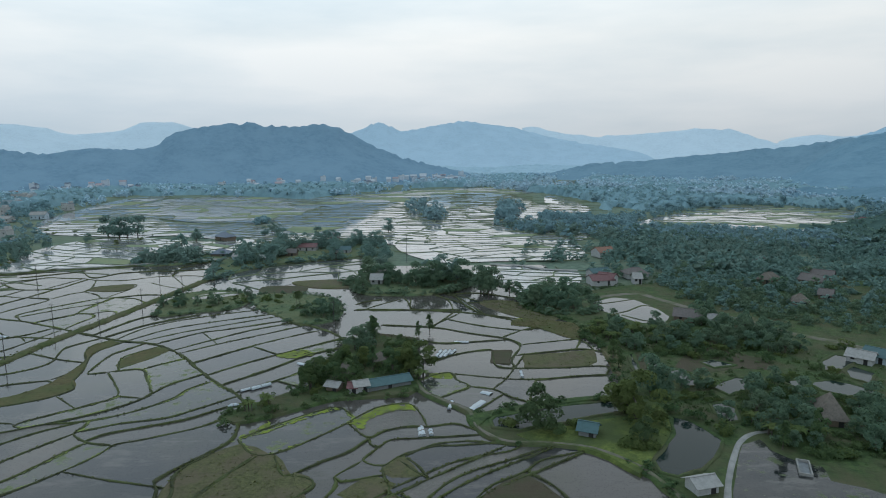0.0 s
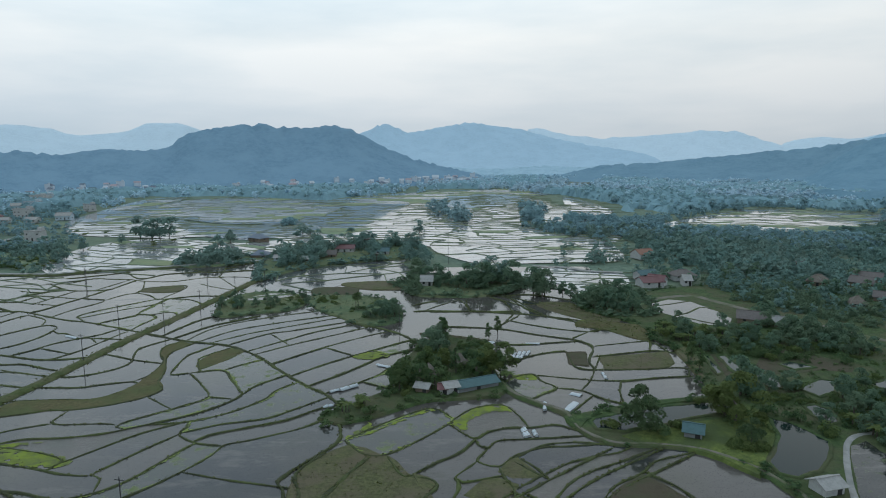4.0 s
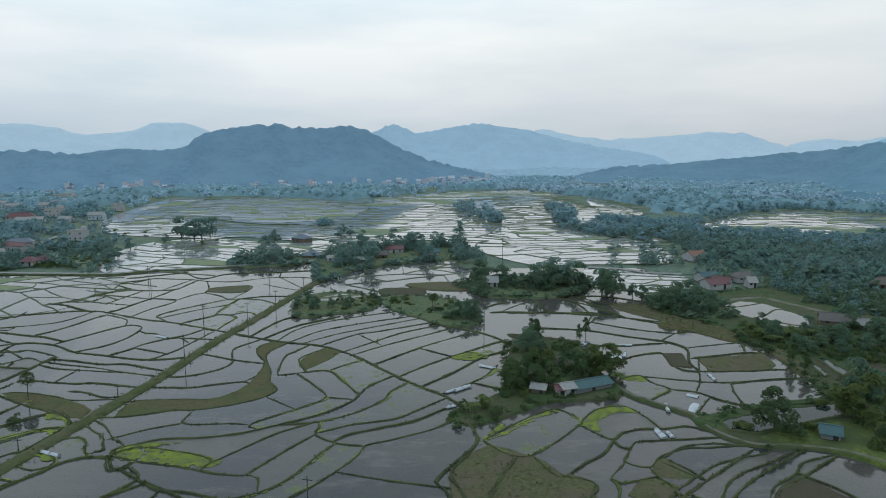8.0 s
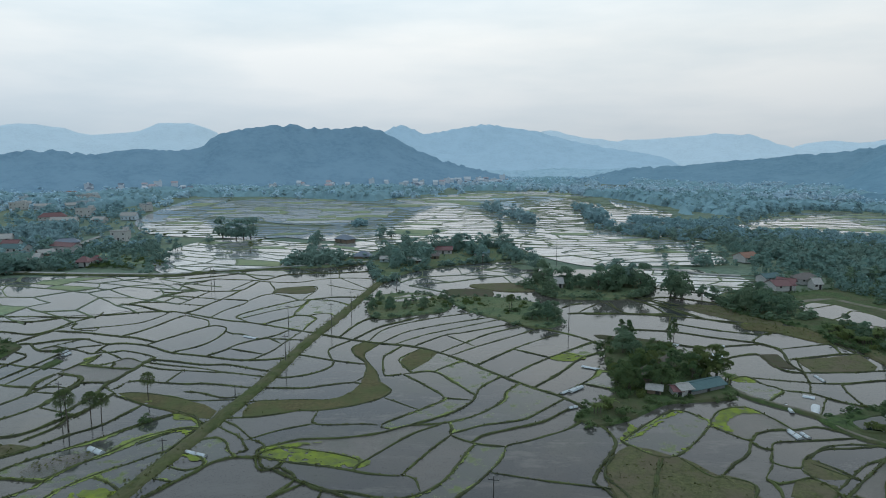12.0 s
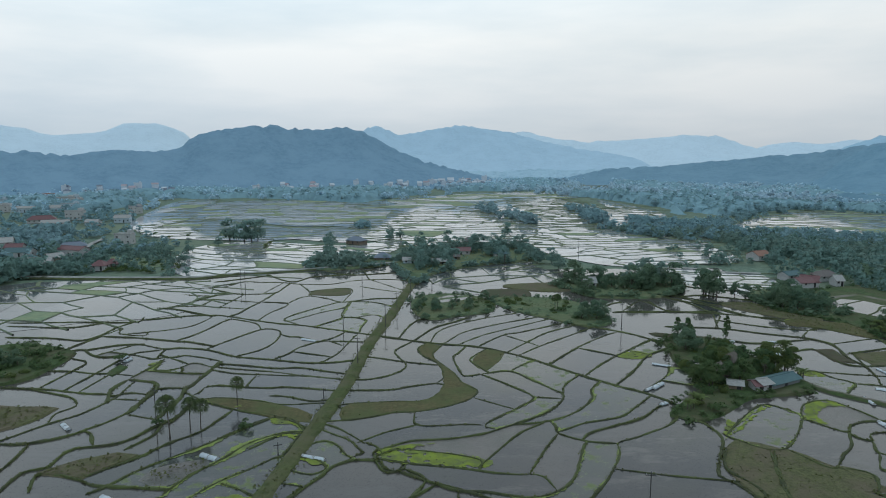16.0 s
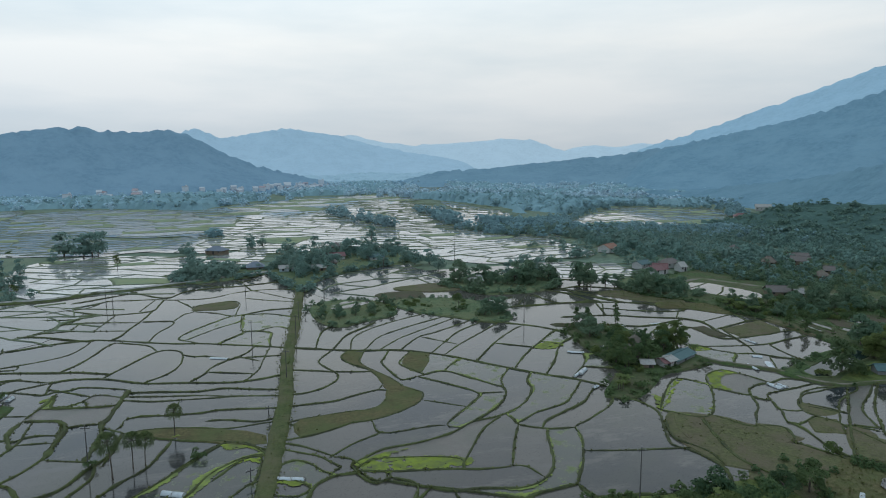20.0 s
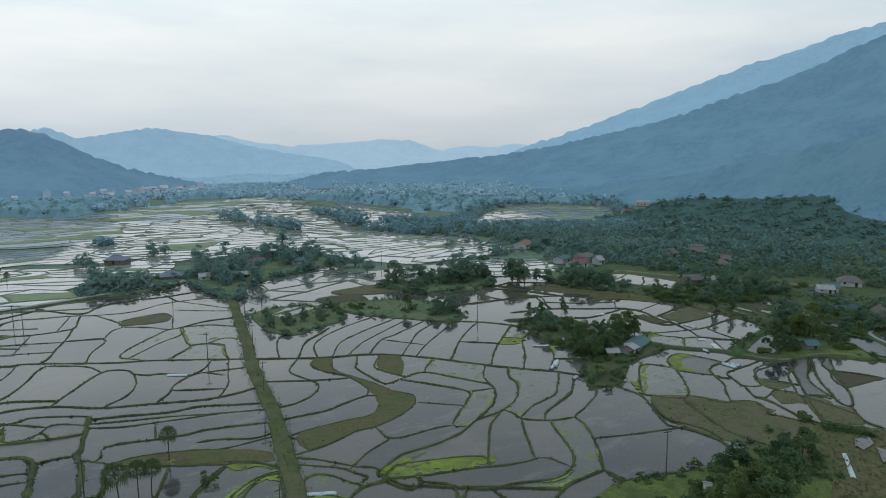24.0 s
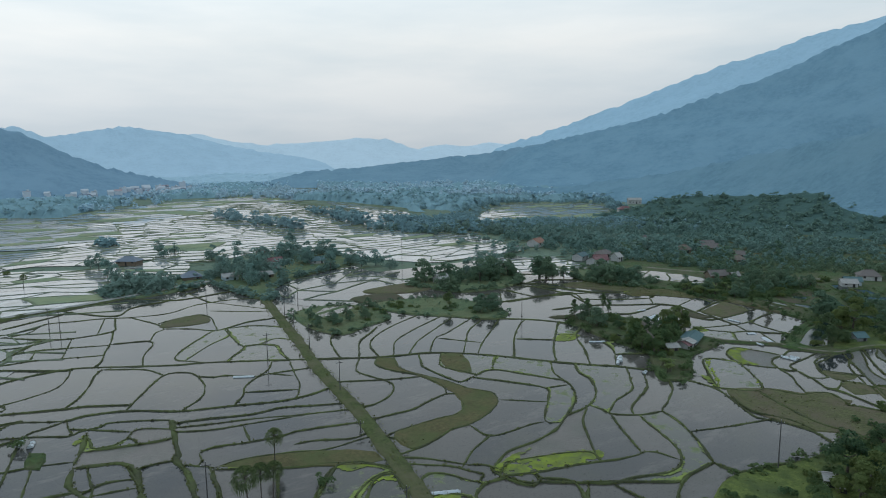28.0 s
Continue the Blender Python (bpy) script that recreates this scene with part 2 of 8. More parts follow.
M_FTREE_HAZED = leaf_mat("haze_tinted_foothill_leaves", (0.138, 0.228, 0.198), (0.172, 0.268, 0.212))
M_TUFT = leaf_mat("weed_leaves", (0.056, 0.072, 0.030), (0.115, 0.140, 0.050))
M_BARK = speckled("bark", (0.10, 0.085, 0.07), (0.16, 0.14, 0.12), (0.07, 0.06, 0.05), 6, 0.8, 0.95, 0.02)
M_FAN = leaf_mat("palm_fronds", (0.06, 0.095, 0.045), (0.14, 0.185, 0.075))


def forest(name, c1, c2, c3):
    m = Mat(name, 1.0, 0.0)
    a = m.mix(m.ramp(m.noise(0.11, 5, 0.7), (0.40, 0.0), (0.60, 1.0)), tuple(v * 0.93 for v in c1), c2)
    m.color(m.mix(m.ramp(m.noise(0.02, 5, 0.65), (0.42, 0.0), (0.60, 0.9)), a, c3))
    m.bump(m.noise(0.10, 3, 0.6), 0.5, 4.0)
    return m.m


# Forest colours include painted haze: paler and bluer the farther the hill.
M_HILL_HAZED = forest("haze_tinted_hill_forest", (0.172, 0.278, 0.358), (0.190, 0.300, 0.378), (0.202, 0.312, 0.390))
M_HILL2_HAZED = forest("haze_tinted_north_hill", (0.405, 0.540, 0.628), (0.415, 0.550, 0.638), (0.425, 0.560, 0.646))
M_HILL3_HAZED = forest("haze_tinted_far_ridge", (0.550, 0.655, 0.715), (0.560, 0.665, 0.722), (0.568, 0.672, 0.730))
M_MOUNT_HAZED = forest("haze_tinted_mountain_forest", (0.158, 0.272, 0.345), (0.172, 0.290, 0.362), (0.186, 0.305, 0.376))
M_SPUR_HAZED = forest("haze_tinted_spur_forest", (0.165, 0.272, 0.340), (0.180, 0.290, 0.356), (0.192, 0.302, 0.368))
M_MOUNT2_HAZED = forest("haze_tinted_upper_mountain", (0.330, 0.480, 0.575), (0.340, 0.492, 0.588), (0.350, 0.502, 0.598))
M_LOW_HAZED = forest("haze_tinted_lower_slope", (0.140, 0.244, 0.304), (0.154, 0.262, 0.320), (0.166, 0.274, 0.332))
M_FOOT = forest("foothill_forest", (0.060, 0.106, 0.096), (0.080, 0.132, 0.114), (0.070, 0.118, 0.104))
# Canopy base colours carry the distance haze as blue-grey.
M_CANOPY_HAZED = forest("far_canopy", (0.180, 0.292, 0.326), (0.198, 0.314, 0.346), (0.210, 0.328, 0.360))
M_CANOPY_FAR_HAZED = forest("haze_tinted_valley_end_canopy", (0.352, 0.490, 0.565), (0.370, 0.510, 0.584), (0.384, 0.522, 0.596))
# Yellow-green fallow, lightened further with painted haze.
M_FALLOW_HAZED = speckled("haze_tinted_far_fallow", (0.175, 0.235, 0.150), (0.205, 0.262, 0.155), (0.235, 0.262, 0.145), 0.4, 0.05, 0.95, 0.0)


def painted(name, c, rough=0.7, dirt=0.35, spec=0.3, metal=0.0):
    m = Mat(name, rough, spec)
    m.p.inputs["Metallic"].default_value = metal
    d = tuple(v * 0.55 for v in c)
    m.color(m.mix(m.ramp(m.noise(1.3, 6, 0.7), (0.42, 0.0), (0.75, dirt * 2)), c, d))
    return m.m


M_WALL = painted("plaster", (0.42, 0.42, 0.41))
# Hillside village plaster and roofs, bluish pale with haze painted into the colour.
M_WALL_HAZED = painted("haze_tinted_plaster", (0.54, 0.58, 0.62), 0.8, 0.15)
M_ROOF_HAZED = painted("haze_tinted_cement_roof", (0.50, 0.53, 0.56), 0.85, 0.2)
M_ROOF_RED_HAZED = painted("haze_tinted_red_roof", (0.40, 0.33, 0.34), 0.85, 0.2)
M_WALL_GREY = painted("grey_block_wall", (0.20, 0.21, 0.215))
M_WALL_BLUE = painted("pale_blue_wall", (0.42, 0.50, 0.55))
M_ROOF_TEAL = painted("teal_metal_roof", (0.075, 0.135, 0.14), 0.7, 0.3, 0.25)
M_ROOF_RED = painted("red_roof", (0.16, 0.075, 0.075), 0.6)
M_ROOF_ORANGE = painted("orange_tile_roof", (0.26, 0.14, 0.10), 0.8)
M_ROOF_SLATE = painted("blue_grey_roof", (0.16, 0.19, 0.23), 0.7)
M_ROOF_GREY = painted("grey_cement_roof", (0.33, 0.32, 0.30), 0.85)
M_ROOF_BROWN = painted("brown_tile_roof", (0.155, 0.135, 0.125), 0.85)
M_THATCH = painted("thatch", (0.17, 0.145, 0.12), 0.95, 0.6)
# Dark panel colour that stands in for the unlit inside of openings.
M_OPENING_SHADE = painted("opening_shade", (0.03, 0.03, 0.03), 0.6)
M_WOOD = painted("weathered_wood", (0.19, 0.15, 0.11), 0.85)
M_POLE = painted("pole_concrete", (0.085, 0.083, 0.080), 0.85)
M_PLASTIC = painted("plastic_sheet", (0.42, 0.46, 0.48), 0.35, 0.25, 0.5)


# ---- building helpers ----
def mesh_of(name, verts, faces, material, smooth=False):
    me = bpy.data.meshes.new(name)
    me.from_pydata([tuple(v) for v in verts], [], faces)
    me.materials.append(material)
    if smooth:
        me.polygons.foreach_set("use_smooth", [True] * len(me.polygons))
    me.update()
    return me


def part(name, me, parent=None, label="", m=None):
    ob = new(name, me)
    if parent is not None:
        ob.parent = parent
    if m is not None:
        ob.matrix_basis = m
    return tagged(ob, label) if label else ob


def spline(pts, step=3.0, closed=False):
    """A smooth line through plan points."""
    p = [np.array(q, float) for q in pts]
    n, out = len(p), []
    for k in range(n if closed else n - 1):
        if closed:
            a, b, c, d = p[k - 1], p[k], p[(k + 1) % n], p[(k + 2) % n]
        else:
            b, c = p[k], p[k + 1]
            a, d = p[k - 1] if k else 2 * b - c, p[k + 2] if k + 2 < n else 2 * c - b
        m = max(1, min(24, int(np.linalg.norm(c - b) / step)))
        for t in np.arange(m) / m:
            out.append(0.5 * (2 * b + (c - a) * t + (2 * a - 5 * b + 4 * c - d) * t * t + (3 * b - a - 3 * c + d) * t ** 3))
    if not closed:
        out.append(p[-1])
    return np.array(out)


def outline(pts, step=1.6):
    """A closed outline of nearly straight edges, as cut plots and dug ponds have, a little uneven."""
    out = []
    for a, b in zip(pts, (*pts[1:], pts[0])):
        a, b = np.array(a, float), np.array(b, float)
        n = max(1, int(np.linalg.norm(b - a) / step))
        out += [a + (b - a) * k / n for k in range(n)]
    return np.array([(x + 0.35 * wob(x, y, 0.25, 1.0), y + 0.35 * wob(x, y, 0.25, 5.0)) for x, y in out])


def wob(x, y, scale, seed=0.0):
    return noise.noise((x * scale, y * scale, seed))


def ridge_mesh(name, line, width, height, material, z=0.0, rough=0.35):
    """A bank of earth along a line, with a crown, sloping sides and uneven edges."""
    d = np.gradient(line, axis=0)
    d /= np.linalg.norm(d, axis=1)[:, None] + 1e-9
    nrm = np.stack([-d[:, 1], d[:, 0]], 1)
    verts, faces = [], []
    prof = ((-0.6, -0.12), (-0.42, 0.7), (0.0, 1.0), (0.42, 0.7), (0.6, -0.12))
    for k, (q, m) in enumerate(zip(line, nrm)):
        end = min(1.0, (min(k, len(line) - 1 - k) + 0.35) / 1.6) if name == "bund" else 1.0
        w = end * width * (1 + 1.2 * rough * wob(q[0], q[1], 0.23, 3.1) + 0.8 * rough * wob(q[0], q[1], 0.7, 1.7))
        h = end * height * (1 + 0.4 * wob(q[0], q[1], 0.4, 7.7))
        o = 0.3 * width * rough * wob(q[0], q[1], 0.35, 9.2)
        for u, v in prof:
            e = q + m * (u * w * (1 + rough * 0.6 * wob(q[0] + 9 * u, q[1], 0.8, 5.5)) + o)
            verts.append((e[0], e[1], z + (v * h if v > 0 else -0.12)))
        if k:
            for j in range(4):
                a = 5 * (k - 1) + j
                faces.append((a, a + 1, a + 6, a + 5))
    return mesh_of(name, verts, faces, material, True)


def tube(verts, faces, a, b, ra, rb, sides=6):
    a, b = Vector(a), Vector(b)
    q = (b - a).to_track_quat("Z", "Y").to_matrix()
    k0 = len(verts)
    for c, r in ((a, ra), (b, rb)):
        for s in range(sides):
            t = 2 * math.pi * s / sides
            verts.append(c + q @ Vector((r * math.cos(t), r * math.sin(t), 0)))
    for s in range(sides):
        faces.append((k0 + s, k0 + (s + 1) % sides, k0 + sides + (s + 1) % sides, k0 + sides + s))


def leaf_quads(r, centres, outward, size, spread=0.55):
    """Small bent leaf clumps round given places."""
    n = len(centres)
    out = outward + r.normal(0, spread, (n, 3)) + [0, 0, 0.35]
    out /= np.linalg.norm(out, axis=1)[:, None]
    side = np.cross(out, r.normal(0, 1, (n, 3)))
    side /= np.linalg.norm(side, axis=1)[:, None]
    up = np.cross(out, side)
    s = size * r.uniform(0.6, 1.35, (n, 1))
    bend = out * s * 0.35
    v = np.stack([centres - side * s, centres + up * s * 0.8 - bend, centres + side * s, centres - up * s * 0.8 - bend], 1).reshape(-1, 3)
    return v


def leafy(name, v, centres, material, round_=0.6):
    """Leaf clumps as one mesh, each quad turned outwards and shaded by the roundness of its crown."""
    q = np.asarray(v, float).reshape(-1, 4, 3).copy()
    c = np.asarray(centres, float)
    c = np.broadcast_to(c, (len(q), 3)) if c.ndim == 1 else c
    out = q.mean(1) - c
    out /= np.linalg.norm(out, axis=1)[:, None] + 1e-9
    out[:, 2] += 0.30
    fn = np.cross(q[:, 2] - q[:, 0], q[:, 3] - q[:, 1])
    fn /= np.linalg.norm(fn, axis=1)[:, None] + 1e-12
    turn = (fn * out).sum(1) < 0
    fn[turn] *= -1
    q[turn] = q[turn][:, ::-1]
    n = out * round_ + fn * (1 - round_)
    n /= np.linalg.norm(n, axis=1)[:, None] + 1e-9
    count = len(q)
    me = bpy.data.meshes.new(name)
    me.vertices.add(count * 4)
    me.vertices.foreach_set("co", q.reshape(-1).astype(np.float32))
    me.loops.add(count * 4)
    me.loops.foreach_set("vertex_index", np.arange(count * 4, dtype=np.int32))
    me.polygons.add(count)
    me.polygons.foreach_set("loop_start", np.arange(0, count * 4, 4, dtype=np.int32))
    me.materials.append(material)
    me.update(calc_edges=True)
    me.normals_split_custom_set_from_vertices(np.repeat(n, 4, 0).tolist())
    return me


def inside(pts, poly):
    """Which of the points lie inside a polygon."""
    pts, poly = np.asarray(pts, float), np.asarray(poly, float)
    x, y, res = pts[:, 0], pts[:, 1], np.zeros(len(pts), bool)
    for (x0, y0), (x1, y1) in zip(poly, np.roll(poly, -1, 0)):
        if y0 != y1:
            res ^= ((y0 > y) != (y1 > y)) & (x < (x1 - x0) * (y - y0) / (y1 - y0) + x0)
    return res


def area(poly):
    x, y = np.asarray(poly).T[:2]
    return 0.5 * float(np.sum(x * np.roll(y, -1) - y * np.roll(x, -1)))


def sheet_mesh(name, poly, z, material, skirt=0.0, crown=0.0):
    """A level patch within an outline; with a skirt it slopes down at its rim like a bank."""
    poly = np.asarray(poly, float)
    if area(poly) < 0:
        poly = poly[::-1]
    n = len(poly)
    v2, _, tris, *_ = delaunay_2d_cdt([Vector(p) for p in poly], [(k, (k + 1) % n) for k in range(n)], [], 1, 1e-4)
    verts = [(p.x, p.y, z + crown * wob(p.x, p.y, 0.3, 5.0)) for p in v2]
    faces = [tuple(t) for t in tris]
    if skirt:
        c = np.roll(poly, -1, 0) - np.roll(poly, 1, 0)
        nrm = np.stack([c[:, 1], -c[:, 0]], 1) / (np.linalg.norm(c, axis=1)[:, None] + 1e-9)
        k0 = len(verts)
        for p, m in zip(poly, nrm):
            verts += [(p[0], p[1], z + crown * wob(p[0], p[1], 0.3, 5.0)), (*(p + m * skirt * (1 + 0.6 * wob(p[0], p[1], 0.8, 1.5))), -0.3)]
        faces += [(k0 + 2 * k + 1, k0 + (2 * k + 3) % (2 * n), k0 + (2 * k + 2) % (2 * n), k0 + 2 * k) for k in range(n)]
    return mesh_of(name, verts, faces, material)


# ---- ground and water ----
ground = part("ground", mesh_of("ground", [(-6000, -2500, -0.5), (6000, -2500, -0.5), (6000, 6000, -0.5), (-6000, 6000, -0.5)], [(0, 1, 2, 3)], M_GROUND))
tagged(ground, "green valley floor of rough meadow reaching the hills", "ground", kind="structure")
WET = ((-330, 40), (60, 40), (52, 330), (-40, 330), (-110, 360), (-205, 322), (-330, 270))
tagged(part("water", sheet_mesh("water", WET, -0.10, M_WATER)), "shallow muddy water standing on the low fields", "water", kind="structure")

LINES, LANDS, PONDS = [], [], []


def bund(width, *pts):
    LINES.append((width, spline(pts, 1.2)))


def track(width, *pts):
    line = spline(pts, 2.0)
    LINES.append((0, line))
    tagged(part("grass_track", ridge_mesh("grass_track", line, width, 0.55, M_TRACK, 0, 0.16)), "straight grass-grown farm track on a low bank between paddies", "track", kind="structure")


def footpath(width, *pts):
    line = spline(pts, 1.5)
    LINES.append((0, line))
    ob = tagged(new("footpath"), "grassy dyke with a trodden earth footpath along its crown", "footpath", kind="structure")
    part("bank", ridge_mesh("bank", line, width, 0.6, M_GRASS, 0, 0.3), ob)
    part("worn_strip", ridge_mesh("worn_strip", line, 0.8, 0.08, M_DIRT, 0.58, 0.5), ob)


def road(width, *pts):
    line = spline(pts, 2.0)
    LINES.append((0, line))
    ob = tagged(new("road"), "narrow concrete village road on an embankment", "road", kind="structure")
    part("embankment", ridge_mesh("embankment", line, width * 1.7, 0.8, M_BUND), ob)
    part("slab", ridge_mesh("slab", line, width, 0.12, M_CONC, 0.72, 0.05), ob)


LAND_LOOK = {
    "tongue_a": (M_TONGUE, "curved strip of tan unploughed grass"), "tongue_b": (M_TONGUE, "curved strip of tan unploughed grass"),
    "olive_tri": (M_TONGUE, "small olive-tan fallow grass plot"), "brown_bank": (M_BROWN, "bare brown earth bank beside water"),
    "olive_bank": (M_DRY, "olive fallow strip beside flooded fields"), "brown_h": (M_BROWN, "brown fallow plot with wet stubble"),
    "dry_a": (M_DRY, "dull green stubble plot"), "dry_b": (M_DRY, "dull green stubble plot"), "dry_c": (M_DRY, "dull green stubble plot"),
    "dry_d": (M_DRY, "dull green stubble plot"), "dry_e": (M_DRY, "wet stubble plot"), "dry_f": (M_BROWN, "small brown dry plot"),
    "dry_g": (M_DRY, "olive stubble plot"), "pad_grass": (M_DRY, "olive fallow plot among flooded fields"), "palm_bank": (M_TONGUE, "tan grass bank beside the palms"),
    "village_green": (M_FALLOW_HAZED, "yellow-green village field beside the road"),
    "brown_yard": (M_BROWN, "bare brown earth yard between ponds"), "olive_wedge": (M_DRY, "olive fallow wedge beside flooded plots"), "bare_spit": (M_BROWN, "bare brown bank between two ponds"),
    "garden": (M_LAWN, "bright green garden plot between the ponds"), "shore": (M_LAWN, "bright grass shore below the trees"),
    "compound": (M_GRASS, "grassy farm yard on a low mound"), "mud_flat": (M_MUD, "half-drained muddy plot with dark streaks"), "mud_strip": (M_BROWN, "bare wet mud behind the farm trees"), "wet_strip": (M_DRY, "olive wet fallow strip between plots"),
    "yellow_corner": (M_TONGUE, "yellow-green fallow corner plot"), "pale_patch": (M_DRY, "olive fallow plot"), "low_patch": (M_DRY, "olive fallow plot"),
    "dry_h": (M_DRY, "brownish wet stubble plot"), "shore_back": (M_TONGUE, "tan rough grass behind the bamboo trees"),
    "dry_big": (M_DRY, "wide dull green stubble plot with wet patches"), "grass_left": (M_DRY, "flat olive meadow beside the road"),
}


def land(name, height, *pts):
    height = 0.12 if name.startswith("dry_") else 0.17 if name.startswith(("tongue", "olive_tri", "palm_bank", "brown_h")) else height
    if name == "dry_big":
        height = 0.10
    poly = outline(pts) if name in ("dry_e", "dry_f", "dry_g", "brown_h", "olive_wedge") else spline(pts, 3.0, True)
    LANDS.append((name, poly))
    mat, label = LAND_LOOK.get(name, (M_GRASS, "raised grassy ground among the paddies"))
    # Grass plots beyond y 215 take the copy with haze in its colour.
    tagged(part("bank_plot", sheet_mesh("bank_plot", poly, height, M_GRASS_HAZED if mat is M_GRASS and poly[:, 1].mean() > 215 and name != "east_land" else mat, 0.7, 0.0 if name in ("east_land", "garden", "dyke", "brown_yard", "bare_spit", "olive_wedge") else 0.2)), label, "grass plot", kind="structure")


def pond(name, *pts):
    poly = outline(pts)
    PONDS.append(poly)
    look_of = {"pond": (M_POND, "dark green fish pond between grassy banks", "pond"), "paddy": (M_WATER_WEED, "flooded paddy with floating weed", "rice paddy"), "terrace": (M_WATER, "flooded terrace plot shining pale grey", "rice paddy")}[name]
    tagged(part(name, sheet_mesh(name, poly, 0.63 if name == "pond" else 0.48, look_of[0])), look_of[1], look_of[2], kind="structure")
    if name == "pond":
        rim = np.vstack([poly, poly[:2]])
        tagged(part("pond_bank", ridge_mesh("pond_bank", rim, 1.0, 0.36, M_GRASS, 0.45, 0.5)), "weedy earth bank round a fish pond", "bank", kind="structure")


track(3.5, (-143.5, 84), (-141.2, 96), (-139.2, 105.9), (-134.8, 129.7), (-131.9, 147.5), (-128.8, 166.3), (-125, 202.1), (-120.4, 229.9), (-112.8, 283.2), (-109.3, 309))
footpath(2.1, (-8.3, 164.4), (-5.2, 153.5), (-1, 147.9), (5.5, 141.1), (6.2, 134.9), (8.6, 129.2), (13, 125.1), (19.9, 124.5), (28.6, 122.3), (34.1, 117.5), (37.8, 111.9), (40.7, 101.4))
road(2.6, (-345.3, 322.2), (-298.1, 320.4), (-267.7, 317.2), (-238.6, 315.6), (-216, 315.5), (-201.9, 323), (-180.8, 329.2), (-159.3, 337.4), (-142.6, 344.2), (-119.1, 353.1))


CLEAR = []
OPEN = []                       # fields that no tree stands on


def lane(width, mat, label, name, *pts):
    tagged(part(name, ridge_mesh(name, spline(pts, 1.5), width, 0.14, mat, 0.46, 0.12)), label, name.replace("_", " "), kind="structure")
    CLEAR.extend((q[0], q[1], width / 2 + 2.5) for q in spline(pts, 4.0))


lane(0.9, M_BUND, "thin grassy bund between flooded terrace plots", "terrace_bund", (58.3, 224.7), (67.1, 230.8), (75.8, 239.1), (80.3, 232.1))
lane(0.9, M_BUND, "thin grassy bund between flooded terrace plots", "terrace_bund", (63.5, 225.3), (68.5, 218.3), (73.1, 214.5))
lane(0.9, M_BUND, "thin grassy bund between flooded terrace plots", "terrace_bund", (57.1, 241.5), (64.2, 244), (74.5, 249.3))
lane(1.15, M_CONC, "pale concrete lane between ponds and paddies", "concrete_lane", (47.1, 100.4), (51.5, 109.7), (56.3, 118.3), (60.2, 124.3), (64.1, 127.7), (68.5, 129))
lane(3.0, M_DIRT, "pale dirt road along the foot of the woods", "dirt_road", (47.6, 242.7), (62.1, 253.6), (78.5, 259.1), (84, 250.9), (91.5, 235.1), (104.8, 214.3), (111.4, 201.2), (121.9, 188.9), (125.6, 179.1))
lane(2.6, M_CONC, "narrow concrete lane past flooded terraces", "village_lane", (24, 331.4), (41, 324.9), (49.1, 315.6), (65.5, 311.1))
lane(3.2, M_CONC, "grey village street between houses", "village_street", (-306.6, 343.1), (-310.8, 371.4), (-315.8, 404.7), (-325.6, 444.3), (-328.3, 465.5))
land("compound", 0.5, (-29.5, 198), (-22, 202), (-14, 198), (-9, 193), (-9.5, 186), (-8.8, 172), (-7.5, 162), (-6.5, 156), (-9.5, 151.5), (-18, 150), (-27, 148.5), (-33, 144), (-40, 138.5), (-46.7, 135.5), (-51.2, 139), (-47.5, 144), (-39, 153), (-34.5, 158), (-34.6, 168), (-33.5, 180), (-31, 190))
land("islet", 0.45, (-110.6, 244.1), (-108.6, 266.8), (-94.5, 272.3), (-80.9, 263.5), (-77.7, 253.4), (-81.4, 240.4), (-94, 235.2), (-104.1, 230.3))
land("isle_east", 0.5, (-77.8, 261.4), (-63.1, 264.5), (-46.1, 256.2), (-38.4, 237.6), (-39.7, 221.4), (-47.2, 217.7), (-54.8, 221.5), (-60.4, 229.3), (-70.6, 240.3))
land("isle_mid", 0.5, (-42.5, 289.9), (-26.2, 303.1), (12.6, 296.1), (6.9, 271.8), (-9.1, 261.1), (-32.3, 263.3), (-40.1, 277.7))
land("village_mid", 0.7, (-119.6, 356.9), (-102.6, 385.3), (-46.3, 408.2), (-34.6, 380.6), (-43.1, 360.3), (-81.1, 338.7), (-100.6, 317.9), (-108.2, 296.7), (-113.9, 310.6))
land("village_left", 0.5, (-167.3, 357.1), (-147.7, 370.8), (-120.1, 360.7), (-130, 342.4), (-158.5, 334))
land("strip_east", 0.5, (32.2, 259.4), (42.6, 273), (54.3, 271.7), (59.2, 250.5), (54.9, 230.1), (41.6, 227.2), (32.5, 235.8))
land("mud_strip", 0.2, (-30.4, 208), (-17.8, 204), (-7.5, 198.7), (-7.8, 195), (-15.3, 198.5), (-26.4, 202.5))
land("wet_strip", 0.2, (14.1, 247.2), (25.6, 250), (38, 233), (41, 224), (34.3, 219.7), (23.4, 230))
land("brown_bank", 0.3, (-80, 277.9), (-69.9, 281.4), (-60, 277.8), (-61.9, 264.5), (-75, 264.5))
land("olive_bank", 0.3, (-68.5, 290), (-39.5, 293.8), (-40.1, 277.7), (-57.5, 277.8))
land("grass_left", 0.25, (-162, 340.9), (-151.5, 354), (-130, 361.8), (-130.4, 353.6), (-148, 345.4), (-159.5, 336.4))
land("river_bank", 0.6, (-243.9, 198.1), (-235.2, 205.4), (-217.6, 197.9), (-214.2, 192.2), (-214.9, 178), (-216.9, 171), (-226.6, 168.9))
land("pale_patch", 0.3, (-217.2, 152.9), (-207.1, 152.5), (-197.3, 151.4), (-198.1, 146.7), (-201.1, 141.1), (-208.3, 137.8))
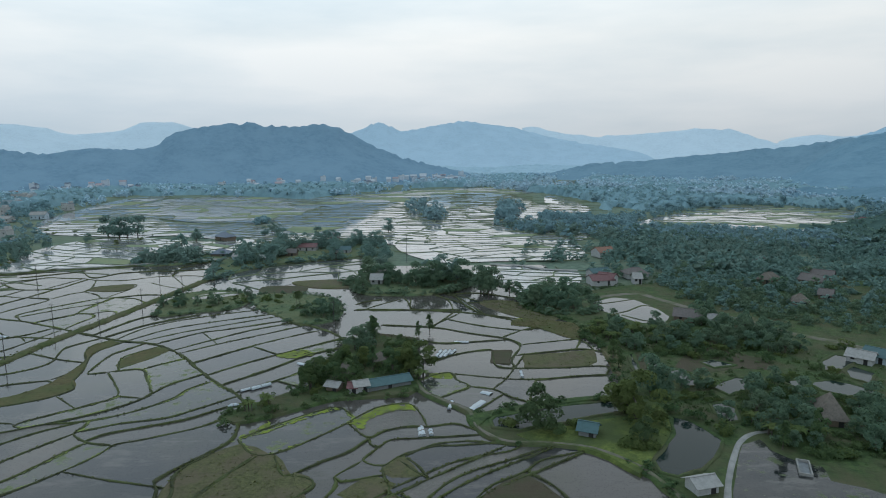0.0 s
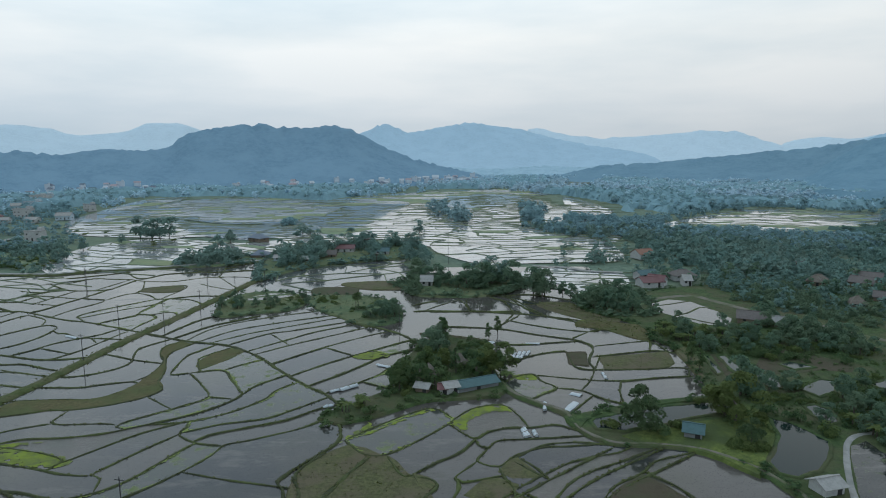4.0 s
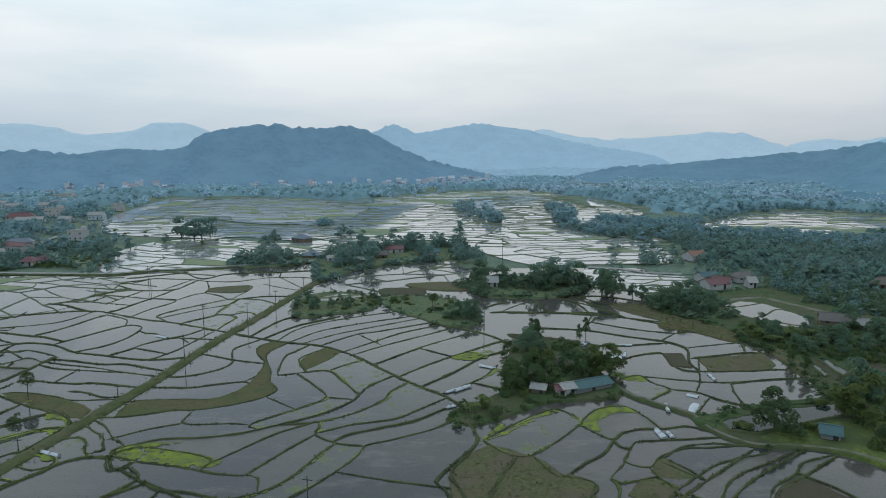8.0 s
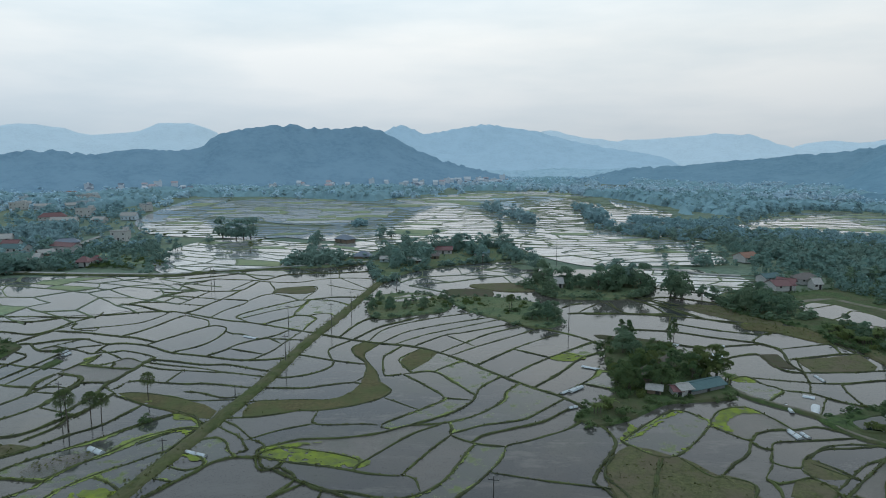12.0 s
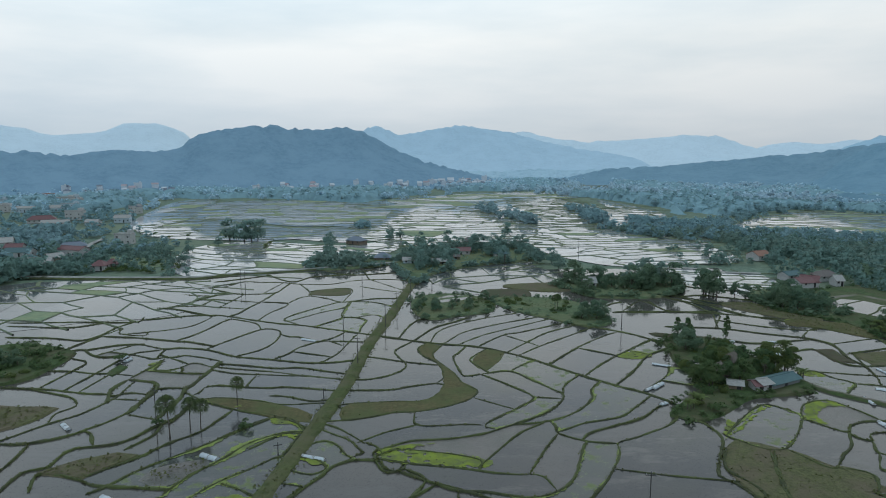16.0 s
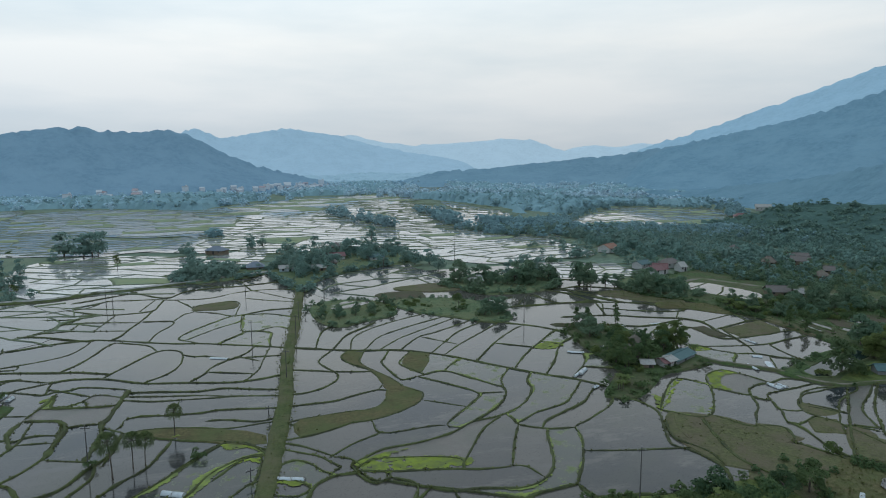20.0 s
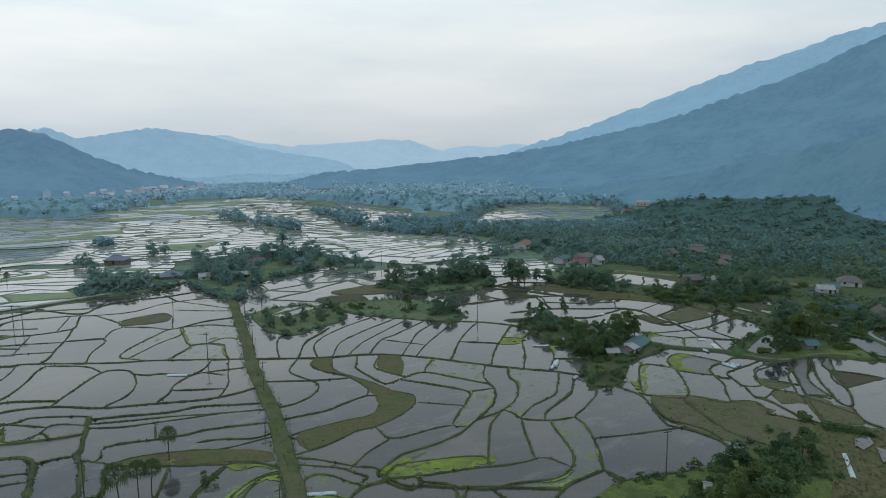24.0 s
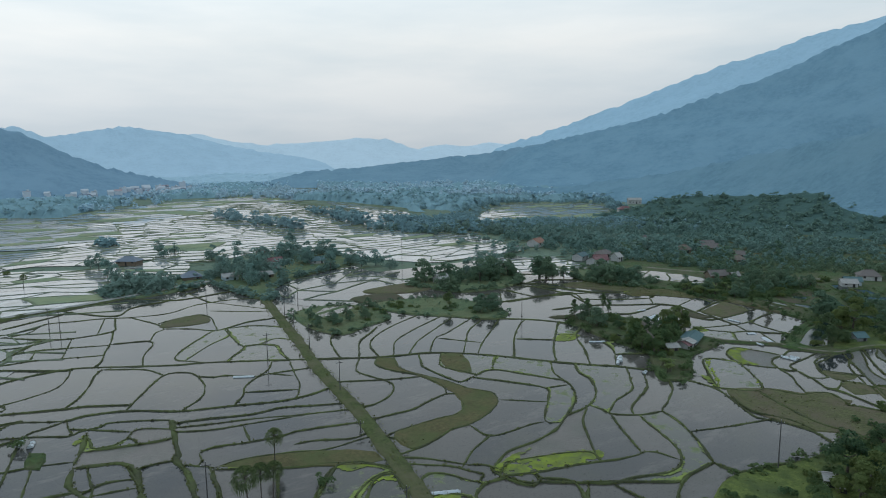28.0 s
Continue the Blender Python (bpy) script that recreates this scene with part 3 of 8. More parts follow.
land("low_patch", 0.3, (-183.8, 118.6), (-178.4, 123.4), (-172.1, 126.2), (-167.4, 125.2), (-172, 120.5), (-174.3, 116.3), (-179.9, 117.8))
land("mud_flat", 0.1, (-163.4, 114.8), (-162.5, 119.2), (-157.6, 122), (-153, 123), (-151.6, 119.8), (-154.4, 115.8), (-158.6, 111.4))
land("tongue_a", 0.3, (-106.5, 200), (-109.5, 195), (-108.4, 188.2), (-104.3, 180.8), (-103.1, 175), (-102.9, 168.1), (-102.7, 163.1), (-99, 162), (-98.9, 166.9), (-100.6, 173.3), (-104.2, 182.5), (-105.2, 189), (-102.3, 197.2))
land("tongue_b", 0.3, (-103.4, 166), (-103.1, 162.4), (-104.4, 157.2), (-107.2, 152.6), (-110.7, 150.9), (-116, 151.2), (-126.9, 150.3), (-128.5, 147.9), (-127.9, 141), (-123.6, 141.3), (-115.6, 144.6), (-111.1, 144.5), (-104.6, 146.8), (-98.2, 150.9), (-96, 153.9), (-94.8, 157.8), (-98, 163.4))
land("olive_tri", 0.3, (-88.5, 191.8), (-83.3, 188.3), (-90.5, 173.2), (-93.6, 181.2))
land("palm_bank", 0.35, (-164.2, 155.7), (-158.1, 155.5), (-149.5, 152.8), (-143.7, 150.2), (-139.1, 147.7), (-135, 144.1), (-135.2, 139.8), (-139.9, 140.5), (-147.6, 145.1), (-151.5, 147.1), (-160.1, 152.2))
land("dark_patch", 0.3, (-196.5, 176), (-194.2, 173.9), (-193.4, 181.2), (-195.8, 182.8))
land("pad_grass", 0.25, (-155.9, 275.7), (-151.3, 283.2), (-140.6, 286.1), (-137.8, 280), (-139.7, 273.2), (-147.4, 272.7))
land("dry_a", 0.3, (-47.7, 104.3), (-47.9, 111.1), (-46.8, 117.1), (-43.9, 121.8), (-41.8, 125.2), (-38.5, 120.7), (-39.9, 111), (-41.1, 104.3))
land("dry_b", 0.3, (-40.3, 104.2), (-39.1, 111), (-38, 120.7), (-33.7, 120.7), (-30, 114.7), (-25.7, 107.6), (-24.4, 104))
land("dry_c", 0.3, (-28.4, 113.3), (-25.6, 112.2), (-24, 109.6), (-25.8, 106.3))
land("dry_d", 0.3, (-12.4, 113.8), (-9.8, 118.9), (-8.1, 119.3), (-4.6, 111.9), (-9.2, 110.6))
land("dry_e", 0.25, (-18.8, 105.8), (-15.4, 111.1), (-12.6, 111.6), (-9, 109), (-9.9, 106.6), (-13.5, 103))
land("dry_f", 0.25, (14.4, 187.1), (20, 187), (18.2, 174.2), (13.3, 175.8))
land("dry_g", 0.3, (22.8, 181.6), (44.5, 186.4), (42.9, 176.1), (39.6, 172.3), (22.2, 170.8))
land("brown_h", 0.25, (6, 103.6), (9.2, 107.9), (14.4, 112.7), (17.4, 108.6), (20.9, 102.5))
land("shore", 0.5, (-92.3, 94.1), (-82.8, 96.9), (-69.6, 93.5), (-57, 92.5), (-50, 93), (-46, 86), (-50, 76), (-77.7, 70.6), (-104, 87.8))
land("dyke", 0.7, (7, 132), (9.3, 136.3), (17.7, 139.9), (28.2, 144.6), (41.2, 148.5), (42.7, 149.9), (28.7, 147.3), (17.5, 143.5), (9.3, 140), (6.5, 139.5))
land("garden", 0.6, (15, 128.1), (22.4, 131.3), (26.9, 132.1), (30, 134.1), (41.1, 137.5), (48.2, 145.9), (50.1, 138.3), (47, 127.6), (43, 121.3), (38.8, 115.5), (35.7, 111.2), (32, 117.9), (25.8, 122.8), (18.3, 124.6))
land("yellow_corner", 0.3, (23, 215.2), (28.7, 222.4), (48.5, 212.3), (41.8, 198.1), (31.2, 211.4))
land("east_land", 0.45, (45.3, 198), (43.9, 218.2), (30.8, 238.8), (49.2, 257.1), (63, 267.1), (104.4, 283), (258.5, 318.6), (319.5, 252.9), (156.2, 119.1), (98.4, 85), (66.5, 90.7), (44.2, 91), (41.4, 101.4), (38.7, 111.9), (35, 117.5), (29.1, 121.8), (19.7, 123.5), (12.9, 124.3), (9.1, 128.6), (7.2, 134.3), (8.2, 138.8), (17.9, 141.5), (28.3, 145.3), (41.7, 149.2), (48.4, 175.9), (47.5, 192))
land("dry_big", 0.24, (-42.5, 125.6), (-35.5, 121.3), (-33.4, 116.2), (-31.8, 109.2), (-31.5, 104.8), (-26.3, 100.1), (-24.2, 93.4), (-24.6, 87.5), (-34.7, 80.4), (-47.4, 75.2), (-59, 81), (-46.2, 96.8), (-49.3, 99.9), (-50.5, 108.2), (-49.5, 116.3))
land("brown_yard", 0.5, (63.1, 169.9), (73.3, 184.6), (78.3, 186.7), (84.3, 181.2), (90.6, 174), (87.7, 166.6), (80.1, 168.2), (71.2, 165.2), (64.8, 166.3))
land("bare_spit", 0.5, (54.6, 181.9), (57.2, 182.9), (55.4, 163), (52.5, 163.1))
land("olive_wedge", 0.5, (47.1, 187.4), (51.5, 190.7), (50.3, 175.9), (46.3, 163.2), (46, 166.7))
land("shore_back", 0.22, (-23.2, 93.9), (-18.5, 89.6), (-14.5, 84), (-11.9, 71.5), (-41.5, 52.7), (-73.3, 68.4), (-49.2, 80.5), (-32.6, 90.1))
land("dry_h", 0.12, (-9.2, 105.6), (-6.8, 101.2), (-9.1, 98.6), (-7.6, 95.3), (-14.9, 88.8), (-20.6, 93.3), (-18.6, 97.3))
land("village_green", 0.3, (-286.1, 371.4), (-287.4, 390.6), (-264.6, 386.2), (-245, 357.5), (-256.4, 346.5), (-268.9, 350.1))
pond("pond", (9.7, 135.3), (11.3, 137.1), (18.3, 139.8), (25.5, 142.6), (34.1, 144.8), (43.5, 146.7), (43.5, 144.3), (41.2, 139.7), (29.9, 135.9), (26.8, 133.8), (22.3, 133), (16.1, 130.3), (10.3, 131.5))
pond("pond", (50.4, 137.1), (53.6, 134), (55.8, 128.9), (56.8, 124.6), (53.1, 118.3), (47.9, 112.5), (42.5, 110.1), (39.6, 111.8), (39.8, 116.1), (43.9, 121.8), (47.7, 127.6))
pond("terrace", (-103.9, 259.5), (-96, 268), (-87, 268.5), (-85.5, 262.5), (-94.5, 256.5), (-101.5, 255))
pond("terrace", (-29.9, 175), (-30.6, 184.3), (-29, 191), (-26.4, 193.5), (-27.2, 186.9), (-28.2, 173))
pond("pond", (66.8, 153.9), (70.3, 157.7), (75.3, 160.9), (79.1, 159.6), (74.1, 151.9), (68.7, 149))
pond("pond", (61.8, 143.3), (64.6, 144.2), (66.6, 140.6), (64.7, 133.8), (61.1, 133), (60.7, 138.5))
pond("pond", (59.7, 165.9), (63, 167.6), (64.7, 162), (63.1, 154.7), (60, 155.2), (58.8, 160))
pond("pond", (53.2, 180.3), (54.8, 181.3), (52.5, 166.5), (50.3, 164.8))
pond("pond", (57.1, 180.3), (59.7, 181.2), (59.2, 168.6), (55.4, 164.7))
pond("pond", (104.1, 172.2), (111.7, 178.9), (115, 176.4), (113.5, 172), (106.2, 165.8), (101, 165.5))
pond("pond", (106.1, 164.9), (111.1, 168.8), (113.4, 163), (107.2, 155.8), (104.7, 160.3))
pond("pond", (92.4, 156.9), (99, 158.7), (104.1, 153.1), (105.5, 149.4), (96.3, 147.4), (92.2, 151.5))
pond("terrace", (55.7, 235.4), (57.9, 245.1), (67.5, 252.5), (74.5, 249.3), (79, 235.5), (79.7, 222.5), (74.8, 213.7), (66.4, 214.7), (62.1, 223.8))
pond("pond", (80, 170.4), (75.3, 175.3), (71.2, 173), (73.2, 168.3))
pond("paddy", (48, 100.4), (54.7, 113.8), (59.7, 122.6), (64.6, 125), (64.3, 120.5), (66.4, 116.5), (70.7, 113.6), (69.2, 108.4), (73.6, 105.8), (77.7, 101.7), (69.9, 90.7), (44.2, 91))
pond("pond", (86, 157.4), (92.7, 160.5), (93.8, 157.2), (87, 152.7))
pond("terrace", (-25.8, 85), (-22, 83.9), (-24.5, 81.8), (-29.3, 81), (-28.7, 83.1))
pond("terrace", (-25.9, 80.6), (-25.3, 77), (-30.5, 73.5), (-31.6, 76.4))
bund(1.8, (-211.1, 253.2), (-203, 250.6), (-188.4, 240.9), (-182.1, 239.5), (-160.8, 227.7), (-148.9, 223.4), (-120.9, 208.4), (-104.3, 199.8), (-90.8, 195.4), (-78.7, 185.2), (-67.9, 171.4), (-58.4, 159.9), (-51.8, 153.1), (-46.8, 145.6))
bund(1.4, (-202.6, 237.5), (-194.7, 240.4), (-188.4, 240.9))
bund(0.7, (-206.5, 216.7), (-202, 218), (-194.8, 220.9), (-189.7, 224.7), (-187, 231.4), (-185.7, 239))
bund(0.8, (-206.3, 212.5), (-201.8, 211.5), (-189, 207.2), (-184.2, 206.1), (-175.2, 201.4))
bund(0.8, (-188.8, 207), (-185, 213.4), (-181.7, 223.5), (-180.1, 230.6), (-178, 235))
bund(0.6, (-178, 235), (-167.7, 228.1), (-163.7, 219.6))
bund(0.7, (-176.1, 197.3), (-171.3, 206.6), (-163.7, 219.6), (-157.9, 218.5), (-155.9, 213.2), (-156.1, 203.8), (-158.8, 195.9), (-164.8, 189.7))
bund(0.9, (-205.4, 195.5), (-201.5, 200.9), (-198.3, 203.2), (-189.3, 198.5), (-184.6, 199.3), (-175.7, 197), (-164.8, 189.7), (-154.8, 186.5), (-143.3, 182.7), (-138.3, 182.2), (-133.6, 182.7), (-129.1, 184.2))
bund(0.7, (-153, 186.1), (-149.2, 191.8), (-147, 197.7), (-142.1, 203.4), (-137.6, 207.8), (-134.5, 214.3))
bund(0.5, (-155.9, 213.2), (-152, 210.1), (-149, 209.7), (-142, 203.9))
bund(0.5, (-148.3, 193.6), (-136.9, 188.4))
bund(0.6, (-142, 203.3), (-138.6, 204.4), (-133, 198.4))
bund(0.5, (-138.6, 204.4), (-127.5, 202.8))
bund(0.7, (-138.3, 182.2), (-134.3, 190.7), (-132.7, 198.8), (-130.8, 207.4))
bund(1.0, (-167.3, 182.7), (-161.3, 181.4), (-150.3, 178), (-143.8, 178.2), (-135.9, 174.8), (-130.8, 172.7))
bund(0.9, (-167.8, 180), (-160.9, 177.6), (-151.2, 175), (-142.8, 171.8), (-132, 168.3))
bund(0.7, (-167.8, 177.4), (-161.6, 174.4), (-154.4, 173), (-143, 171.1))
bund(0.7, (-154.4, 173), (-155.5, 163.2))
bund(1.0, (-166.1, 163.7), (-163.2, 164.9), (-155.5, 163.2), (-148.7, 162.3), (-145.9, 162.9), (-139.7, 161.7), (-133.2, 160))
bund(2.6, (-167.6, 184.7), (-168.7, 176.3), (-169.6, 167), (-170.6, 163.1), (-169.8, 157), (-170.1, 150.6), (-170.8, 142.9))
bund(0.8, (-169.3, 159.7), (-167.5, 157.9), (-164.8, 155.6))
bund(0.7, (-166.1, 163.7), (-166.2, 160.3), (-167.4, 158.2))
bund(1.3, (-164.8, 155.6), (-166.3, 151.2), (-166, 148), (-167.1, 140.4))
bund(0.7, (-204.4, 195.9), (-196, 192.7), (-188.6, 188.5), (-186.4, 189.8), (-182.4, 190.1), (-180.5, 191.5), (-173.7, 188.8), (-167.2, 184.9))
bund(0.6, (-188.3, 198.9), (-188.4, 194.8), (-188, 189.8))
bund(0.5, (-188.1, 192.8), (-183.1, 188.7))
bund(0.7, (-177.7, 179.9), (-176.2, 183), (-173.8, 183.3), (-168.7, 179.8))
bund(1.2, (-185.4, 187.4), (-184.7, 181.8), (-184.4, 178.4), (-180.7, 177.6), (-177.4, 179.7), (-176, 175.4))
bund(1.6, (-177.9, 175.7), (-172.8, 174.6), (-169, 174.7))
bund(2.0, (-188.4, 172), (-186.4, 179.7), (-185.2, 187.2))
bund(0.9, (-177.8, 163.1), (-175, 163.7), (-170.6, 163.1))
bund(2.4, (-188.5, 170.7), (-184.6, 169.5), (-180.2, 167.5), (-178.2, 162.5), (-178.2, 158.5), (-178.9, 148.2))
bund(2.6, (-188.5, 170.7), (-189.5, 165.9), (-189.4, 162.1), (-187.4, 156))
bund(0.9, (-187.2, 159), (-183.4, 160.6), (-178, 158.9))
bund(0.7, (-186.5, 156.6), (-181.9, 156), (-178.4, 155.3))
bund(1.0, (-160.2, 152), (-151.6, 146.9), (-143.4, 143.7), (-135.4, 137))
bund(0.8, (-164.8, 155.6), (-158, 155.7), (-149.3, 153.3), (-143.5, 150.7), (-134.9, 151.1))
bund(0.8, (-148.1, 156.9), (-143.3, 156), (-136.8, 152.7), (-134, 152.9))
bund(1.0, (-153.5, 131.5), (-146.6, 140.3), (-143.7, 143.4))
bund(0.9, (-146, 126.5), (-141.2, 132.8), (-137.9, 134.6), (-136.5, 133.6), (-137.3, 127.8), (-138.9, 121.8))
bund(0.8, (-111, 203), (-116.5, 193.6), (-115.9, 187.5), (-113.4, 180.3), (-113.9, 175.5), (-117.6, 170.7), (-123.2, 167.6), (-127.8, 167.6))
bund(0.7, (-124.3, 187.1), (-117.7, 183.8), (-112.1, 181.1), (-104.3, 178.6))
bund(1.0, (-106.2, 200.5), (-109.5, 195), (-108.4, 188.2), (-104.3, 180.8), (-103.1, 175), (-102.9, 168.1), (-105, 163.6))
bund(0.8, (-101.8, 198.1), (-105.2, 189), (-104.2, 182.5), (-100.6, 173.3), (-98.9, 166.9), (-97.9, 162.3), (-94.8, 157.8), (-96, 153.9), (-98.2, 150.9), (-104.6, 146.8), (-111.1, 144.5), (-115.6, 144.6), (-123.6, 141.3), (-132.5, 140))
bund(0.7, (-129.7, 159.6), (-123.6, 159.4), (-117.4, 159.4), (-111.2, 161.8), (-105, 163.6), (-103.1, 162.4), (-104.4, 157.2), (-107.2, 152.6), (-110.7, 150.9), (-116, 151.2), (-126.9, 150.3), (-130.5, 148.9))
bund(0.6, (-130.5, 148.9), (-128.4, 147.5), (-127.9, 141))
bund(1.0, (-94, 196.9), (-97.1, 189.8), (-99.1, 184.9), (-98.3, 174), (-97, 168.8), (-92.5, 170.1))
bund(0.8, (-88.5, 192.5), (-92.5, 186.7), (-94.3, 181.7), (-90.6, 172.2))
bund(1.0, (-92.5, 170.1), (-84.3, 171.9), (-79.1, 164.4), (-75, 157.2), (-73.3, 153.4), (-75.9, 147.5), (-81, 141.6), (-90.3, 135.3), (-96.2, 131.7), (-103.6, 129.7), (-112, 128.9), (-116.9, 126.2), (-119.8, 124.2))
bund(0.8, (-92.5, 170.1), (-86.3, 161.6), (-81.2, 152.5), (-85.3, 146.7), (-95.2, 136.6), (-92.8, 133.5))
bund(0.7, (-96.6, 152.9), (-91.8, 148.8), (-87.4, 145))
bund(0.7, (-76, 180.7), (-80.9, 175.7), (-84, 171.7))
bund(0.7, (-65.5, 167.8), (-71.2, 160.3), (-73.3, 153.4))
bund(0.6, (-80.9, 152.4), (-75.4, 151.2))
bund(0.7, (-111.1, 144.5), (-110.4, 136.9), (-99.3, 136.7), (-95.4, 136))
bund(0.8, (-123.2, 129), (-117.1, 133.8), (-110.6, 137))
bund(1.0, (-119.2, 122.2), (-115, 125), (-108.7, 123.7), (-102.8, 121.9), (-98.2, 119.2), (-98.7, 115.6))
bund(0.9, (-119.6, 121.7), (-114, 119.3), (-106.9, 117.4), (-101.4, 116), (-95, 113.8), (-89.6, 113.1))
bund(1.0, (-119.8, 124.2), (-119.4, 121.1), (-118.2, 117.5), (-116.6, 115.4), (-114.6, 116.1), (-113.7, 119.1))
bund(1.2, (-114.7, 115.9), (-107.5, 110.6), (-103.6, 108), (-97.9, 106.9), (-90.8, 104.8), (-85.3, 106.8), (-81.2, 111.6), (-77.9, 119.5), (-74.8, 126.9))
bund(1.0, (-62.1, 161.2), (-65.3, 156.3), (-66.7, 150.6), (-72.5, 142.8), (-80.3, 137.6), (-88.6, 136.1))
bund(0.9, (-50.8, 152.3), (-57.1, 145.2), (-63.3, 139.1), (-72.6, 136), (-79.3, 131.9))
bund(1.0, (-80.3, 137.6), (-79.5, 134.1), (-79.8, 131.1), (-74.8, 126.9), (-68.3, 125.4))
bund(1.0, (-79.3, 131.9), (-84.1, 123.7), (-88.6, 115), (-89.6, 113.1))
bund(0.9, (-80.8, 137.5), (-87.9, 131.8), (-93.3, 124.6), (-98.8, 116.6), (-99.1, 115.3))
bund(0.8, (-89.2, 113.5), (-86.9, 112), (-85.5, 106.9))
bund(1.0, (-47.8, 147.4), (-52.1, 144.6), (-58.4, 138.3), (-66.5, 134.2), (-72.2, 131.3), (-75.7, 127.5))
bund(1.1, (-50, 137.8), (-54.6, 133.3), (-63.7, 127.8), (-68, 125.7), (-69.8, 119.7), (-75, 110.7), (-80.8, 102.9))
bund(0.7, (-73.1, 114.6), (-64.6, 111.8), (-55.5, 109.4), (-51.1, 108.4))
bund(1.0, (-80.8, 102.9), (-85.3, 102.5), (-91.7, 101.5), (-100.3, 96.5))
bund(1.4, (-80.8, 102.9), (-80.7, 99.5), (-80.3, 97.4), (-73.2, 95.9), (-68.4, 94.2), (-61.4, 92.4), (-53.3, 93.2))
bund(0.9, (-103.6, 108), (-103.7, 104.5), (-102.9, 98.2))
bund(0.7, (-107.3, 110.5), (-113.2, 105))
bund(1.3, (-50, 137.8), (-45.9, 135.1), (-45, 126.8), (-50.5, 116.9), (-53.4, 110.7), (-51.7, 107.6), (-50.3, 99.4), (-53.3, 93.2))
bund(1.1, (-37.9, 120.7), (-42, 109.2), (-44.7, 101.1), (-43.3, 92.4))
bund(0.9, (-43.5, 127.9), (-35, 137), (-25.7, 144.4), (-20.3, 138.2))
bund(0.9, (-43.5, 127.9), (-38.7, 121.2), (-34.1, 121.1), (-27.1, 128.4), (-20.8, 136.4))
bund(0.8, (-21.3, 134.9), (-20, 138.6), (-15.7, 144.1), (-8.8, 146.1), (-5.5, 140.1), (-3.9, 133.1))
bund(1.0, (-21.3, 134.9), (-16.3, 128.3), (-13.3, 131.1), (-8.5, 133.4), (-3.8, 133.4), (2.2, 134.8), (5.8, 132.2))
bund(1.0, (-34.1, 121.1), (-32.6, 117.1), (-29.9, 112.2), (-26.8, 114.8), (-24, 117.8), (-19.5, 121.8), (-15.7, 128.3))
bund(0.9, (-29.9, 112.2), (-25.9, 111.6), (-23.8, 109.1), (-25.9, 105.2), (-28.8, 101.9))
bund(0.7, (-15.7, 128.3), (-15.6, 125.6), (-13.5, 123.8), (-11.5, 127), (-6.3, 127.7), (-0, 128.3), (6.5, 129.1))
bund(0.8, (-13.5, 123.8), (-16, 118.2), (-12.1, 115.9), (-8.7, 120.1), (-2.4, 123.8), (3.7, 124.3), (11, 125.6))
bund(0.8, (-16, 118.2), (-20.6, 111.6), (-19.1, 110.1), (-11.4, 112.6))
bund(0.8, (-20.6, 111.6), (-19.9, 108.5), (-21.9, 101.9))
bund(0.8, (-12.1, 115.9), (-11.6, 112.6), (-10.1, 107.5), (-10.2, 101.8))
bund(0.8, (-8.8, 119.9), (-6, 117), (-3.3, 111.5))
bund(1.0, (-9, 160), (-3, 165.5), (1.5, 167.3), (3.1, 162.1), (6.2, 157.2), (1.4, 152.2), (-2.4, 148.9))
bund(0.7, (3.1, 166.4), (10.1, 164.2), (15.4, 162.9))
bund(0.7, (6.2, 157.2), (12.2, 155.2), (15.9, 150.3), (21, 146))
bund(0.7, (20, 173.2), (16.2, 162.9), (12.2, 155.2))
bund(0.8, (15.2, 162.4), (24, 162), (34.3, 164.1), (44.2, 165.3))
bund(0.8, (24, 162), (21.6, 154), (21, 146), (27.1, 147))
bund(0.6, (14.4, 152.1), (6.5, 141))
bund(0.8, (-2.7, 177.6), (4.6, 184.3), (13.6, 187.6), (14.2, 183.2), (14.4, 173.2), (19.6, 170.8), (32.1, 170.8), (44.5, 171.7), (42.6, 164.1))
bund(1.4, (18.4, 200.5), (22.8, 194.4), (22.7, 188.6), (19.2, 178.1), (19.6, 170.8))
bund(0.8, (21.7, 182.2), (30.2, 184.8), (41, 187.5), (47.1, 184.7))
bund(0.7, (18.4, 200.5), (30.4, 210.3), (42.3, 197.3), (44.5, 187.5))
bund(0.7, (24.7, 192.6), (42.6, 197.9))
bund(0.7, (-21.9, 216.1), (-3.4, 212.5), (7.6, 205.7), (18.5, 199.9))
bund(0.7, (0.1, 223.5), (12.6, 213.9), (25.6, 208.3), (30.8, 210.3))
bund(0.8, (-27.8, 236.6), (-10.7, 236.6), (3.2, 233.1), (21, 225), (24.8, 217.4), (30.4, 210.3))
bund(0.7, (3.1, 231.5), (-3.9, 213.2))
bund(0.7, (-8.7, 198.7), (-0.2, 194.5), (17.4, 197.4))
bund(0.8, (-9.9, 107.2), (-5.1, 111.5), (1.3, 116.9), (6.9, 119.5), (12.6, 121.4), (15.7, 123.8))
bund(0.8, (-4.2, 102.5), (1.2, 110.4), (6.6, 114.6), (12.3, 117.8), (17.7, 121.3))
bund(0.9, (4.4, 102.4), (8.3, 108.3), (15, 113.3), (18.8, 117.7), (27.2, 121.1))
bund(0.9, (15, 113.8), (19.4, 108.1), (21.7, 102.1))
bund(0.8, (-10.9, 106.6), (-8.8, 105.1), (-6.1, 102))
bund(0.8, (-13.9, 102.6), (-9.9, 107))
bund(0.9, (-115.8, 206.2), (-113.3, 217.8), (-110.2, 227.4), (-105.3, 234.1))
bund(0.8, (-110.6, 204.1), (-103.5, 218.8), (-96.2, 226.1), (-90.1, 232.6))
